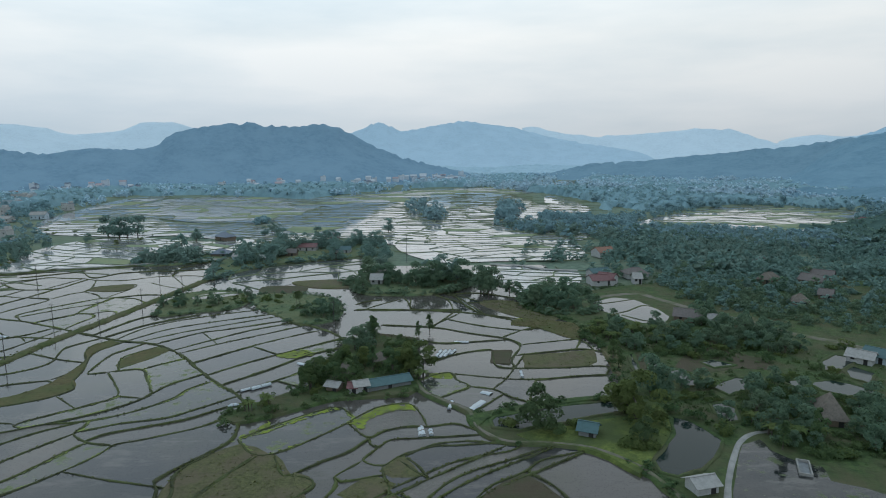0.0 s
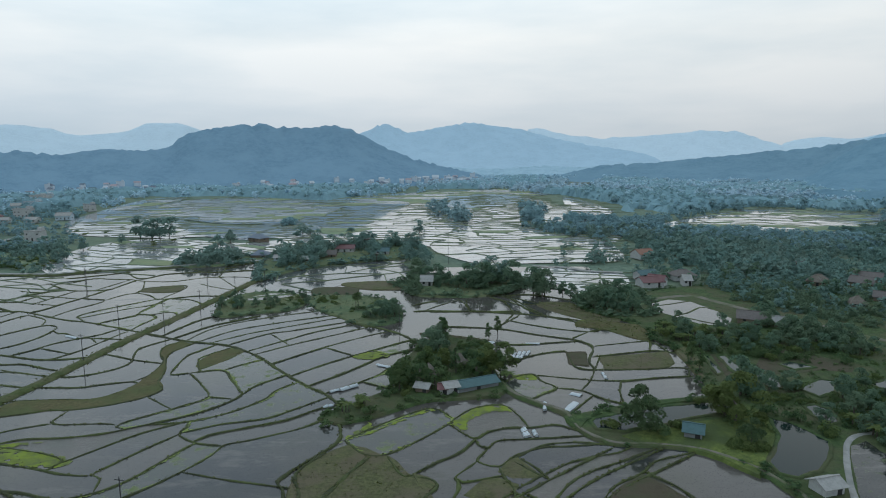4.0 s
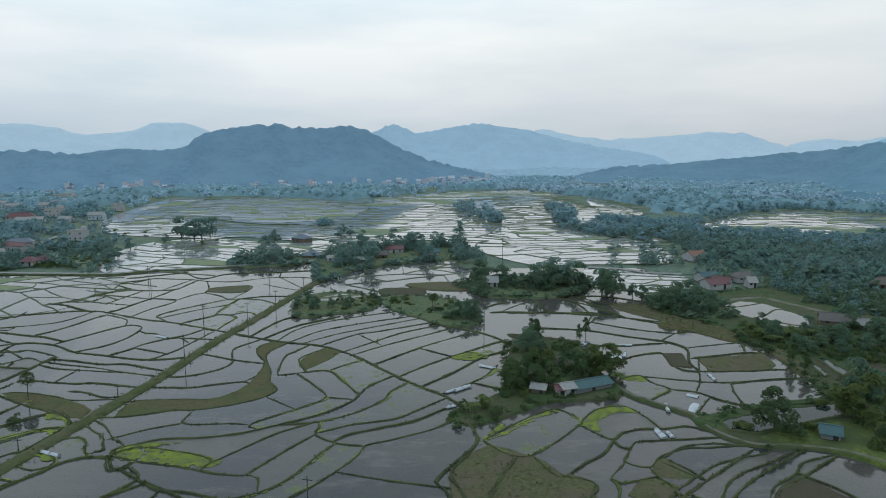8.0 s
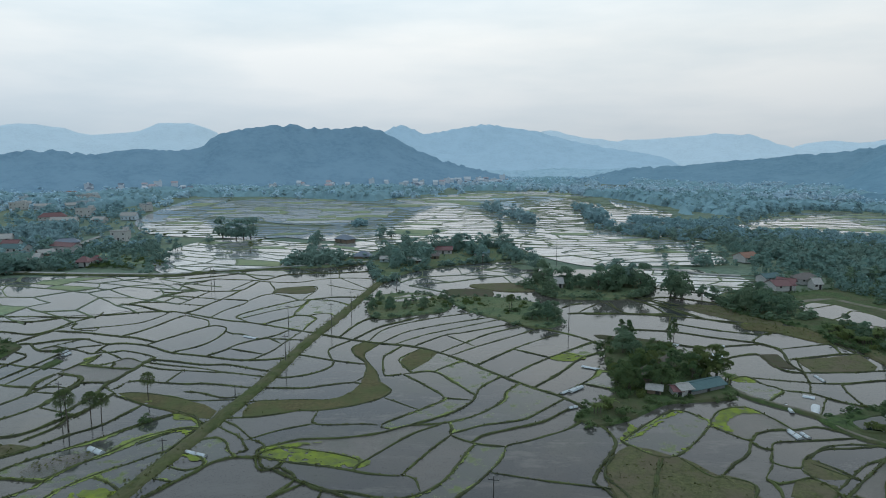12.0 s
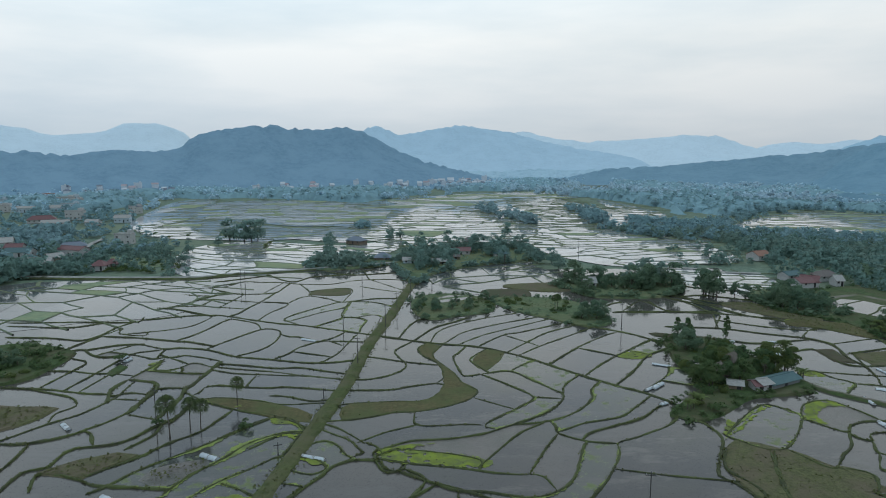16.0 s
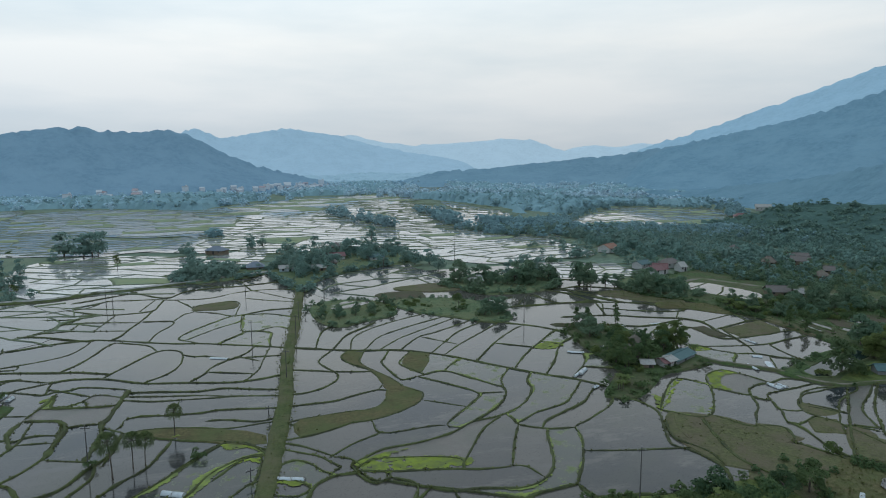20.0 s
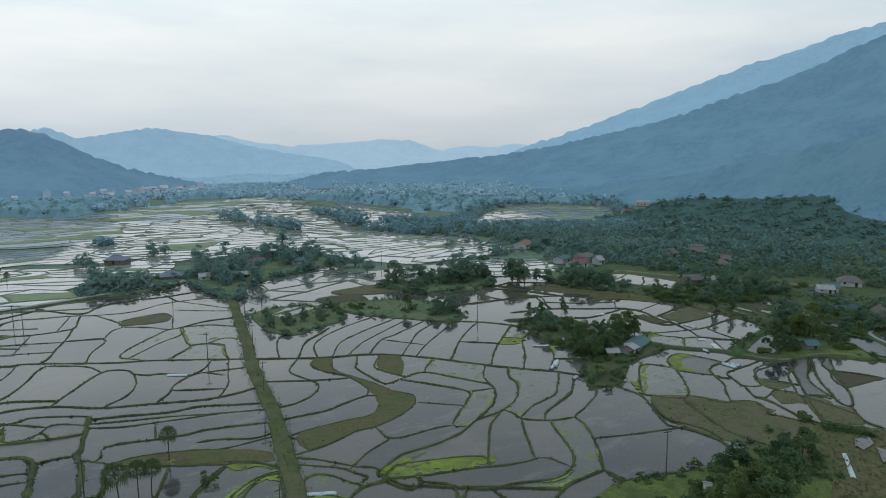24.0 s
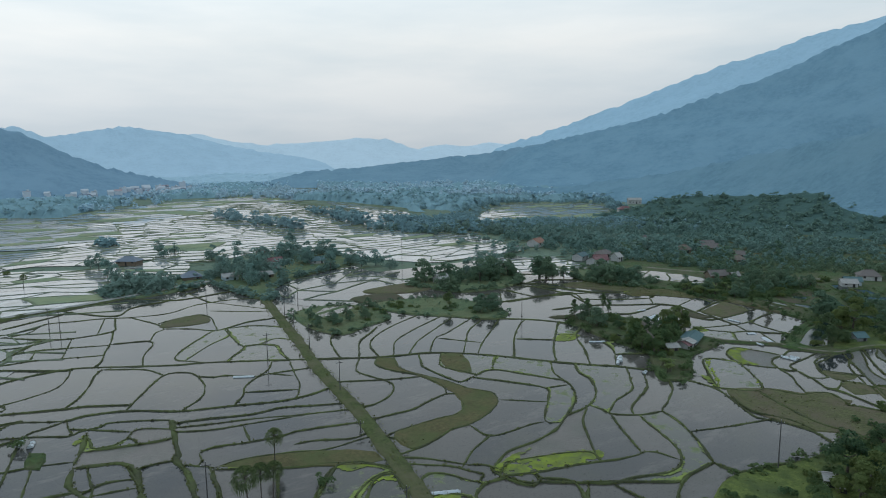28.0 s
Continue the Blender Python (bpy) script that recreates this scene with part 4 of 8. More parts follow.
bund(0.9, (-105.2, 201.8), (-102.6, 212.8), (-96.1, 221.8), (-83.6, 231), (-66.9, 239.8))
bund(0.8, (-100.5, 200.6), (-93.7, 212.1), (-82.2, 221), (-65.7, 230.6))
bund(0.8, (-95.9, 198.9), (-89.9, 205.7), (-85.1, 210.3), (-65, 225.1))
bund(0.8, (-90.8, 195.4), (-81.2, 207.6), (-74.4, 211.2), (-64.1, 217.7))
bund(0.8, (-82, 189.5), (-74.5, 199.1), (-65.9, 209.8), (-55, 218.2))
bund(0.8, (-79.4, 185.7), (-69.9, 195.9), (-59.4, 205.4), (-49, 215.1))
bund(0.5, (-75.3, 201.2), (-70.9, 195.1))
bund(0.9, (-71.8, 177.2), (-59.4, 192.8), (-46.5, 205.7), (-40.2, 210.1))
bund(1.0, (-64.5, 166.5), (-55, 178.3), (-38.2, 195.4), (-31.6, 201.2))
bund(0.6, (-59.2, 192.7), (-49.3, 184.3))
bund(0.6, (-44.6, 189.3), (-38.6, 184.3))
bund(1.0, (-58.1, 159.1), (-49, 170.7), (-40, 183.7), (-28.2, 193.1))
bund(2.6, (-64.3, 241.3), (-59.9, 229.7), (-53.6, 220.2), (-44.9, 214.3), (-37.3, 207.1), (-31.6, 198.3), (-28.2, 193.1))
bund(0.8, (-36.2, 177), (-41.7, 165.7), (-52.7, 154.2))
bund(0.6, (-34.8, 172.2), (-31.1, 169.6), (-35.5, 156.7))
bund(0.6, (-44.3, 162.6), (-35.2, 156.5))
bund(0.7, (-13.6, 256.2), (-11.2, 237.6), (6.2, 235.2), (-5, 213))
bund(0.8, (-7.6, 266), (6.6, 246.7), (14.3, 229.5), (28.7, 216.7), (41.9, 200.7), (39.7, 187))
bund(1.0, (-208.4, 252.5), (-203.2, 260.1), (-199.1, 268.7), (-196, 273.9), (-191.2, 282.4))
bund(0.6, (-209.8, 278.1), (-203.7, 275.4), (-195.3, 274.1))
bund(1.1, (-196, 284.9), (-188, 278.6), (-179.6, 277), (-170.7, 279.5), (-169.1, 289.5))
bund(0.9, (-170.7, 279.5), (-172.6, 265.7), (-175.7, 252.9), (-177.3, 243.8), (-180, 238.1))
bund(0.6, (-199.6, 255.7), (-194.6, 255.5), (-185.8, 252.9), (-176.6, 250))
bund(0.6, (-198.6, 267), (-194.5, 267.8), (-185.2, 265.1), (-174, 261.2))
bund(0.5, (-195.7, 256.3), (-194.2, 266.8))
bund(0.5, (-185.6, 263.9), (-183.4, 277.1))
bund(0.7, (-173.2, 262.2), (-164.1, 260), (-161.6, 258.3), (-161.7, 252.9), (-165.7, 242.6), (-167.7, 231.1))
bund(0.8, (-161.6, 258.3), (-158.5, 268.5), (-155.1, 272.4), (-156.2, 280.7), (-161.5, 294.2))
bund(0.8, (-155.4, 272.7), (-146.6, 266.7), (-139.4, 259.9), (-126.9, 265.4), (-114.2, 264.8), (-111.4, 265))
bund(0.8, (-155.8, 229.3), (-158.1, 232.2), (-157.3, 237), (-152.8, 244.6), (-142.8, 257.8), (-139.2, 260.7))
bund(0.6, (-155.6, 230.5), (-146.2, 242.4), (-137.9, 250.3), (-135.7, 262))
bund(0.8, (-137.3, 254.1), (-137.9, 239.8), (-137.2, 234.1), (-139.5, 230.5), (-144.7, 223.8))
bund(0.7, (-136.9, 235.3), (-132, 234.3), (-127.8, 229.9), (-128.9, 221.2), (-129.4, 213.5))
bund(0.6, (-132, 234.3), (-125.3, 237.6), (-119.8, 229.9))
bund(0.6, (-136.1, 260.4), (-126.7, 258.6), (-115.6, 248.2))
bund(0.7, (-210.3, 287.4), (-204.2, 291.2), (-196, 294.1), (-190.7, 304.3), (-181.7, 303), (-172.4, 301.7), (-161.2, 297.1), (-149.1, 296.3), (-136.6, 305.1), (-120.1, 306.4), (-111, 300.1))
bund(0.6, (-175.3, 280), (-171.2, 301.9))
bund(0.6, (-156.2, 280.7), (-151.2, 284.1), (-140.4, 287.1), (-137.2, 280.6), (-138.4, 268.5), (-139.4, 259.9))
bund(0.6, (-131.9, 308.1), (-124.9, 297), (-113.7, 279.8))
bund(0.6, (-135.2, 291.2), (-124.2, 282.5), (-112.8, 275.8))
bund(0.6, (-186.4, 326.5), (-168.3, 304.1), (-159.9, 315.2), (-144.9, 321), (-130.4, 334.7))
bund(0.6, (-204.6, 304.4), (-190.5, 314.1), (-180.8, 321.4))
bund(0.6, (-154.7, 330.4), (-144.9, 321), (-135.8, 320), (-115.3, 324.2), (-108.6, 312.2))
bund(0.6, (-141.2, 342.2), (-136, 331.2), (-131.5, 307.8))
bund(0.6, (-207.4, 293.4), (-194.3, 299.2))
bund(0.9, (-257.6, 233.8), (-249.7, 232.9), (-233.1, 233.3), (-211.9, 232.4), (-211.3, 240.1))
bund(0.6, (-254.6, 228.5), (-246.9, 227.6), (-231.6, 225.9), (-222.9, 231.4))
bund(0.8, (-246.7, 214.5), (-239.5, 213.7), (-230.5, 212.6), (-219.7, 209.6), (-216.2, 215.5), (-214.9, 225.4), (-211.9, 232.4))
bund(0.8, (-220.2, 198.2), (-217, 209.3), (-212.4, 223.8))
bund(0.8, (-212.5, 198.9), (-204.5, 203.7), (-197.1, 204.1))
bund(0.6, (-212.4, 223.8), (-210.5, 216.8), (-201.4, 213.8), (-202.1, 219.2))
bund(0.9, (-218.8, 196.9), (-214.2, 199.1), (-209.6, 194.3), (-204.3, 191.1), (-197.1, 192.9))
bund(0.7, (-214.8, 179.3), (-207.2, 178.5), (-201.2, 176.5), (-195.1, 175.8), (-189.9, 174.3))
bund(0.6, (-207.4, 179), (-207, 186.4), (-213.5, 190.6))
bund(0.6, (-209, 166.2), (-207.2, 178.5))
bund(0.8, (-202, 162.7), (-199.7, 176.3), (-197.1, 192.9), (-192.6, 196.2))
bund(1.6, (-219.7, 166.2), (-214.1, 165.6), (-205.2, 163.9), (-195.8, 160.9), (-188, 159.7))
bund(0.6, (-197.4, 161.5), (-195.5, 175))
bund(1.0, (-200.8, 132.3), (-198.3, 135.9), (-194.5, 141.8), (-189.9, 147.3), (-186.3, 157), (-186.1, 163.7))
bund(0.7, (-194.6, 142.4), (-195.7, 148), (-193.4, 152.6), (-197.2, 158.2), (-203.7, 161.5))
bund(1.2, (-200.8, 132.3), (-196.2, 131.8), (-193.1, 132.2), (-188.6, 134.3), (-184.6, 137.9), (-179.6, 146.2), (-178.7, 156.1), (-179.3, 163.7))
bund(0.8, (-191.6, 119.5), (-192.2, 127.3), (-193, 132))
bund(1.2, (-184.6, 137.9), (-182.2, 136.3), (-178.8, 130.1))
bund(1.2, (-187.1, 111.2), (-186.9, 119), (-183.5, 121.1), (-183.3, 127.5), (-182, 129.3), (-174, 131.4), (-169.8, 139.1), (-166.7, 144.8), (-165.5, 156.5))
bund(0.6, (-179.2, 146.8), (-172.6, 143.9), (-167.7, 141.8))
bund(1.2, (-181.7, 111.5), (-183.7, 117.6), (-181.1, 118.3), (-175.2, 116), (-171.2, 113.6), (-167, 112.8))
bund(1.2, (-175, 115.6), (-170.9, 120.4), (-167.2, 124.5), (-162.8, 131.4), (-158.4, 136.4), (-154.8, 147.7))
bund(1.0, (-170.9, 110.3), (-168.2, 113.3), (-165.2, 118.7), (-160.5, 123.8), (-155.4, 129.3), (-150.1, 136.9), (-144.9, 142.4), (-139.8, 141.8), (-136, 135.9))
bund(0.8, (-171.7, 128.1), (-168.4, 134.7), (-168.5, 140.4))
bund(0.7, (-171.3, 125.7), (-166.3, 125.1), (-165.8, 127.5))
bund(1.0, (-157, 108.8), (-154.3, 116.4), (-150, 122.6), (-146.4, 129.6), (-140.1, 134.4), (-135.9, 134.8))
bund(1.0, (-151.6, 108.2), (-148, 113.6), (-143.3, 118.4), (-139.6, 122.6), (-136.9, 123.5))
bund(0.8, (-148.4, 113.1), (-143.9, 110.6), (-139.3, 106.9))
bund(1.0, (-133.7, 128.2), (-130.7, 130), (-127.6, 127.6), (-125.3, 123), (-122.8, 120.8))
bund(0.8, (-133, 136.5), (-129.1, 133.2), (-125.3, 130), (-122.9, 125.7), (-121.9, 124.1), (-124.5, 121.7))
bund(0.7, (-132.2, 139.1), (-128, 135.9), (-122.9, 129.7))
bund(1.0, (-134.4, 106.3), (-130, 113.7), (-127.2, 118.9), (-122.8, 121), (-118.3, 120.3))
bund(0.8, (-136.8, 122.3), (-131.8, 121.8), (-128.7, 118), (-131.2, 115.4), (-136.2, 117.4))
bund(0.7, (-136.6, 112.4), (-132.4, 110.9))
bund(0.8, (-122.9, 129.2), (-119.4, 126.7), (-118, 123.2))
bund(1.0, (-118.3, 120.3), (-117.3, 117.4), (-115.2, 115.8), (-113.5, 116.9), (-113, 119.7))
bund(1.0, (-113.5, 116.9), (-109.5, 112.1), (-113.2, 104))
bund(0.8, (-109.5, 112.1), (-104, 108.8), (-96.6, 104))
bund(1.6, (-49.3, 99.9), (-48.3, 105.5), (-50.6, 113.3), (-46.5, 122.3))
bund(1.2, (-22.1, 99), (-22.9, 94.4), (-19, 89.3), (-16.7, 83.6))
bund(1.0, (19.9, 121.5), (5.7, 111), (-2.9, 102.4), (-6.7, 98.5), (-6.4, 95.8), (1.4, 100.3), (10.9, 108.4), (24.9, 119))
bund(1.0, (11.3, 123.1), (0.4, 113.7), (-9, 105.5), (-19.5, 96))
bund(0.8, (-8.3, 105.9), (-3.6, 102))
bund(0.9, (-9.4, 118.6), (-2.2, 124.7), (5.6, 126), (12.3, 124.2))
bund(0.8, (-9.4, 118.6), (-6.6, 114.9), (-3.3, 111))
bund(0.8, (-6.6, 95.9), (-12.9, 89.4), (-13.1, 84.8))
bund(1.5, (-28.1, 103.8), (-25.9, 97.6), (-23.9, 92.3), (-20.7, 88.2), (-18.8, 84.1), (-18.2, 78.4), (-15.9, 69.6))
bund(1.1, (-36.7, 121.1), (-41.9, 110.7), (-44.5, 102), (-44.3, 97))
bund(0.9, (-34, 237.4), (-27, 238), (-12.7, 236.8), (1.4, 234.7), (13.5, 229.4), (25.3, 222.7), (29.6, 214.5))
bund(0.8, (-7, 266.5), (1.2, 252.9), (3.6, 235.5))
bund(0.8, (-2, 266.4), (5.9, 255.7), (10.6, 241.4), (14.6, 230.2))
bund(0.8, (8.9, 255.6), (18.1, 243.9), (26.4, 232.3), (33.5, 226.4), (38.6, 222.4))
bund(0.7, (-29.8, 238.1), (-25.1, 245.1), (-19.9, 251.6))
bund(0.7, (-12.7, 237.6), (-14.7, 251.4), (-17, 256.4))
bund(0.8, (10.8, 247.8), (22.7, 245.6), (29.5, 234.8), (36.5, 228))
bund(0.9, (-157, 108.8), (-160.8, 103.8), (-166, 97))
bund(0.9, (-151.6, 108.2), (-153.5, 102), (-157, 94))
bund(0.9, (-134.5, 106.4), (-138, 99.5), (-141.5, 96))
bund(0.8, (-160.8, 103.8), (-153.5, 102), (-142.5, 100.5))
bund(0.8, (-6.2, 268.2), (3.3, 262.5), (9.4, 238.3), (17, 225.6))
bund(0.7, (3.3, 262.5), (15.1, 264.2), (32.4, 251.4))
bund(0.7, (15.5, 251.9), (28.5, 237.7), (40.9, 223.3))
bund(0.7, (12, 286), (20.9, 278.7), (37.1, 270))
bund(0.8, (-34.7, 246.3), (-29.4, 251.8), (-24.9, 253.7))

# ---- paddies: the plots that the bunds enclose ----
def meets(p, d, reach, skip):
    """How far along a way the next line is, if within reach."""
    best = None
    for k, (_, q) in enumerate(LINES):
        if k == skip or np.abs(q - p).sum(1).min() > reach + 12:
            continue
        a, e = q[:-1] - p, q[1:] - q[:-1]
        den = d[0] * e[:, 1] - d[1] * e[:, 0]
        den = np.where(np.abs(den) < 1e-9, 1e-9, den)
        t = (a[:, 0] * e[:, 1] - a[:, 1] * e[:, 0]) / den
        u = (a[:, 0] * d[1] - a[:, 1] * d[0]) / den
        hit = t[(t > -1.2) & (t < reach) & (u >= 0) & (u <= 1)]
        if len(hit) and (best is None or hit.min() < best):
            best = float(hit.min())
    return best


for k, (width, line) in enumerate(LINES):
    if not width:
        continue
    for end in (0, -1):
        p, q = (line[0], line[1]) if end == 0 else (line[-1], line[-2])
        d = (p - q) / (np.linalg.norm(p - q) + 1e-9)
        far = meets(p, d, 11.0, k)
        if far is not None and far > 0.3:
            extra = np.array([p + d * far * f for f in np.linspace(0, 1, max(2, int(far / 1.6) + 1))[1:]])
            line = np.vstack([extra[::-1], line]) if end == 0 else np.vstack([line, extra])
    LINES[k] = (width, line)


def enclosed(lines):
    """The closed plots of a net of lines."""
    segs = []
    for line in lines:
        a, b = line[0], line[-1]
        a = a + (a - line[1]) / (np.linalg.norm(a - line[1]) + 1e-9) * 1.8
        b = b + (b - line[-2]) / (np.linalg.norm(b - line[-2]) + 1e-9) * 1.8
        q = np.vstack([a, line[1:-1], b])
        segs.append(np.hstack([q[:-1], q[1:]]))
    s = np.vstack(segs)
    p, r = s[:, :2], s[:, 2:] - s[:, :2]
    cuts = [[0.0, 1.0] for _ in s]
    for i in range(len(s) - 1):
        d = p[i + 1:] - p[i]
        den = r[i, 0] * r[i + 1:, 1] - r[i, 1] * r[i + 1:, 0]
        ok = np.abs(den) > 1e-9
        den = np.where(ok, den, 1)
        t = (d[:, 0] * r[i + 1:, 1] - d[:, 1] * r[i + 1:, 0]) / den
        u = (d[:, 0] * r[i, 1] - d[:, 1] * r[i, 0]) / den
        for k in np.nonzero(ok & (t >= 0) & (t <= 1) & (u >= 0) & (u <= 1))[0]:
            cuts[i].append(float(t[k]))
            cuts[i + 1 + k].append(float(u[k]))
    near = {}

    def node(q):
        key = (round(q[0] * 4), round(q[1] * 4))
        return near.setdefault(key, (len(near), tuple(q)))[0]

    links = {}
    for i, c in enumerate(cuts):
        ids = [node(p[i] + r[i] * t) for t in sorted(c)]
        for a, b in zip(ids, ids[1:]):
            if a != b:
                links.setdefault(a, set()).add(b)
                links.setdefault(b, set()).add(a)
    loose = [a for a in links if len(links[a]) == 1]
    while loose:
        a = loose.pop()
        for b in links.pop(a, ()):
            links[b].discard(a)
            if len(links[b]) == 1:
                loose.append(b)
    at = {k: np.array(q) for k, q in near.values()}
    turn = {a: sorted(n, key=lambda b: math.atan2(*(at[b] - at[a])[::-1])) for a, n in links.items() if n}
    seen, plots = set(), []
    for a in turn:
        for b in turn[a]:
            if (a, b) in seen:
                continue
            ring, u, v = [], a, b
            while (u, v) not in seen:
                seen.add((u, v))
                ring.append(at[u])
                n = turn[v]
                u, v = v, n[n.index(u) - 1]
            if 8 < area(ring) < 9000:
                plots.append(np.array(ring))
    return plots


GREEN_AT = (
    (-147.7, 126.6), (-141.5, 114.5), (-145, 108.2), (-141, 138.2),
    (-69.8, 143.4), (-84.2, 143.8), (-35.5, 165.1), (-131.7, 248.6), (-145.7, 249), (-130.5, 224.4), (-30.8, 133.1), (-15, 147.7), (-143.4, 133), (-139.5, 129.2), (-78.7, 169.9), (-185.7, 182.5), (-34.1, 192.6), (-73.2, 125.8), (-90.9, 98.4), (-89.5, 184.6), (-142.9, 137.6), (-132, 124.2), (-143.5, 114.2), (-163, 112.3), (0.4, 159.2), (-16.8, 121.8), (-35.7, 173.1),
)
rng = random.Random(5)
FRINGED = []
for ring in enclosed([line for _, line in LINES]):
    c = ring.mean(0)
    green = any(inside([g], ring)[0] for g in GREEN_AT)
    muddy = not green and area(ring) < 240 and rng.random() < 0.10
    mat = M_WATER_GREEN if green else M_MUD if muddy else M_WATER
    ob = part("paddy", sheet_mesh("paddy", ring, 0.0 + rng.uniform(-0.03, 0.09), mat))
    if green:
        FRINGED.append(ring)
    tagged(ob, "flooded paddy with yellow-green algae on the water" if green else "drained muddy rice paddy" if muddy else "flooded rice paddy with grey muddy water", "rice paddy", "rice paddies", "structure")

for width, line in LINES:
    if width:
        ob = part("bund", ridge_mesh("bund", line, 0.12 + width * 0.40, 0.20 + 0.07 * min(width, 2), M_BUND, 0, 0.75))
        tagged(ob, "broad weedy earth bund between paddies" if width > 1.1 else "thin grassy earth bund between paddies", "earth bund", "bunds", "structure")


# tufts of grass and weed along the bunds
tg = np.random.default_rng(8)
tufts = []
for width, line in LINES:
    if not width:
        continue
    seg = np.linalg.norm(np.diff(line, axis=0), axis=1)
    for (p, q), d in zip(zip(line, line[1:]), seg):
        n = tg.poisson(d * 2.6 * min(width, 2.0) * max(0.2, 0.8 + 1.6 * wob(p[0], p[1], 0.09, 3.3)))
        if n:
            c = p + (q - p) * tg.uniform(0, 1, (n, 1)) + tg.normal(0, 0.14 * width + 0.04, (n, 2))
            tufts.append(np.hstack([c, tg.uniform(0.12, 0.34, (n, 1))]))
for width, line in LINES[:1]:
    for side in (-2.1, 0.0, 2.1):
        c = np.repeat(line, 4, 0) + [side, 0] + tg.normal(0, 0.5, (len(line) * 4, 2))
        tufts.append(np.hstack([c, np.full((len(c), 1), 0.30 if side else 0.55)]))
for name, poly in LANDS:
    if name in ("east_land", "village_mid", "village_left", "isle_mid", "strip_east", "grass_left") or poly[:, 1].mean() > 270:
        continue
    lo, hi = poly.min(0), poly.max(0)
    c = tg.uniform(lo, hi, (int(min(6000, np.prod(hi - lo) * 1.1)), 2))
    c = c[inside(c, poly)]
    tufts.append(np.hstack([c, np.full((len(c), 1), 0.10 if name.startswith(("dry", "tongue", "olive_tri", "palm", "brown")) else 0.5)]))
tufts = np.vstack(tufts)
tufts_up = np.tile([0.0, 0.0, 1.0], (len(tufts), 1))


v = leaf_quads(tg, tufts, tufts_up, 0.26)
tagged(part("bund_weeds", leafy("bund_weeds", v, tufts - [0, 0, 6.0], M_TUFT, 0.7)), "weeds and grass tufts growing on the bunds", "weeds", kind="stuff")


def algae(*pts):
    """A floating mat with a ragged rim, of small cells within an outline."""
    poly = spline(pts, 1.2, True)
    lo, hi, st = poly.min(0) - 1, poly.max(0) + 1, 0.32
    nx, ny = int((hi[0] - lo[0]) / st) + 1, int((hi[1] - lo[1]) / st) + 1
    xy = np.array([(lo[0] + i * st, lo[1] + j * st) for j in range(ny) for i in range(nx)])
    wav = np.array([(q[0] + 0.9 * wob(q[0], q[1], 0.7, 2.0), q[1] + 0.9 * wob(q[0], q[1], 0.7, 8.0)) for q in xy])
    ok = inside(wav, poly)
    verts, faces = [], []
    for k in np.nonzero(ok)[0]:
        x, y = xy[k]
        if wob(x, y, 0.9, 4.0) + wob(x, y, 0.35, 6.0) > 0.55:
            continue
        n = len(verts)
        verts += [(x + 0.12 * wob(p, q, 2.1, 1.0), y + 0.12 * wob(p, q, 2.1, 5.0), 0.125) for p, q in ((x, y), (x + st * 1.3, y), (x + st * 1.3, y + st * 1.3), (x, y + st * 1.3))]
        verts[-3:] = [(a + st * u, b + st * v, c) for (a, b, c), u, v in zip(verts[-3:], (1.1, 1.1, 0), (0, 1.1, 1.1))]
        faces.append((n, n + 1, n + 2, n + 3))
    tagged(part("algae_mat", mesh_of("algae_mat", verts, faces, M_ALGAE)), "bright yellow-green algae floating on a paddy", "algae", "algae mats", "stuff")


algae((-21.2, 134.9), (-18.8, 139.5), (-14.8, 144.4), (-8.8, 146.1), (-7.4, 141.7), (-10.8, 142.4), (-15.1, 139.5), (-17.7, 136.4), (-18, 131.7), (-19.9, 134))
algae((-118.3, 122.6), (-116.7, 124.1), (-110.9, 124.1), (-104.7, 122.6), (-99.8, 121.1), (-96.2, 118.9), (-96.5, 116.8), (-101.1, 116.4), (-109.2, 118), (-115.1, 119), (-117.5, 120.2))
algae((-42.2, 128.1), (-33.8, 136.7), (-26.1, 144.4), (-24.6, 143.1), (-29.7, 139.8), (-35.2, 134), (-40.1, 129.5))
algae((-34, 121.6), (-31.4, 124.4), (-29.7, 125.2), (-31.9, 122.9))
algae((-4.4, 166), (1.7, 167.3), (2.2, 162.9), (-2.3, 162.9))
algae((-49.4, 185.1), (-43, 187.8), (-38.6, 184), (-41.5, 181.9), (-45.8, 180.8), (-48.9, 182.4))
algae((-119, 122.6), (-119.5, 124.3), (-112.7, 126.9), (-107.2, 127.3), (-112.4, 125.5))
algae((-162.9, 154.3), (-155.9, 151.4), (-152.9, 150), (-155.2, 149.8), (-161.3, 152.1))
algae((-142.3, 132.3), (-139.2, 133.8), (-137, 133.4), (-137.3, 130), (-138, 132), (-140.6, 132.2))
algae((-143.8, 142.6), (-139.8, 140.7), (-135.9, 136), (-139.4, 138.8), (-144.1, 139.7))
algae((-188.3, 183.9), (-185.2, 187.2), (-185.6, 184.1), (-187.9, 182.3))
algae((-39.3, 136), (-38.5, 133.8), (-44.4, 126.4), (-42.3, 130))
algae((-149, 104.9), (-147.2, 107.4), (-143, 108.2), (-139.8, 106.2), (-140.2, 103.5), (-145, 103))
algae((-135.7, 122.2), (-131.8, 122.3), (-128.8, 118.6), (-130.4, 118.8), (-133.3, 120.5))
algae((23, 215.2), (29.6, 221.7), (39, 212.6), (31.2, 211.4), (26.6, 213))
algae((25.3, 222.7), (35.4, 223.2), (43, 225.4), (34.4, 218.7), (28.4, 213.1), (26.4, 218.2))


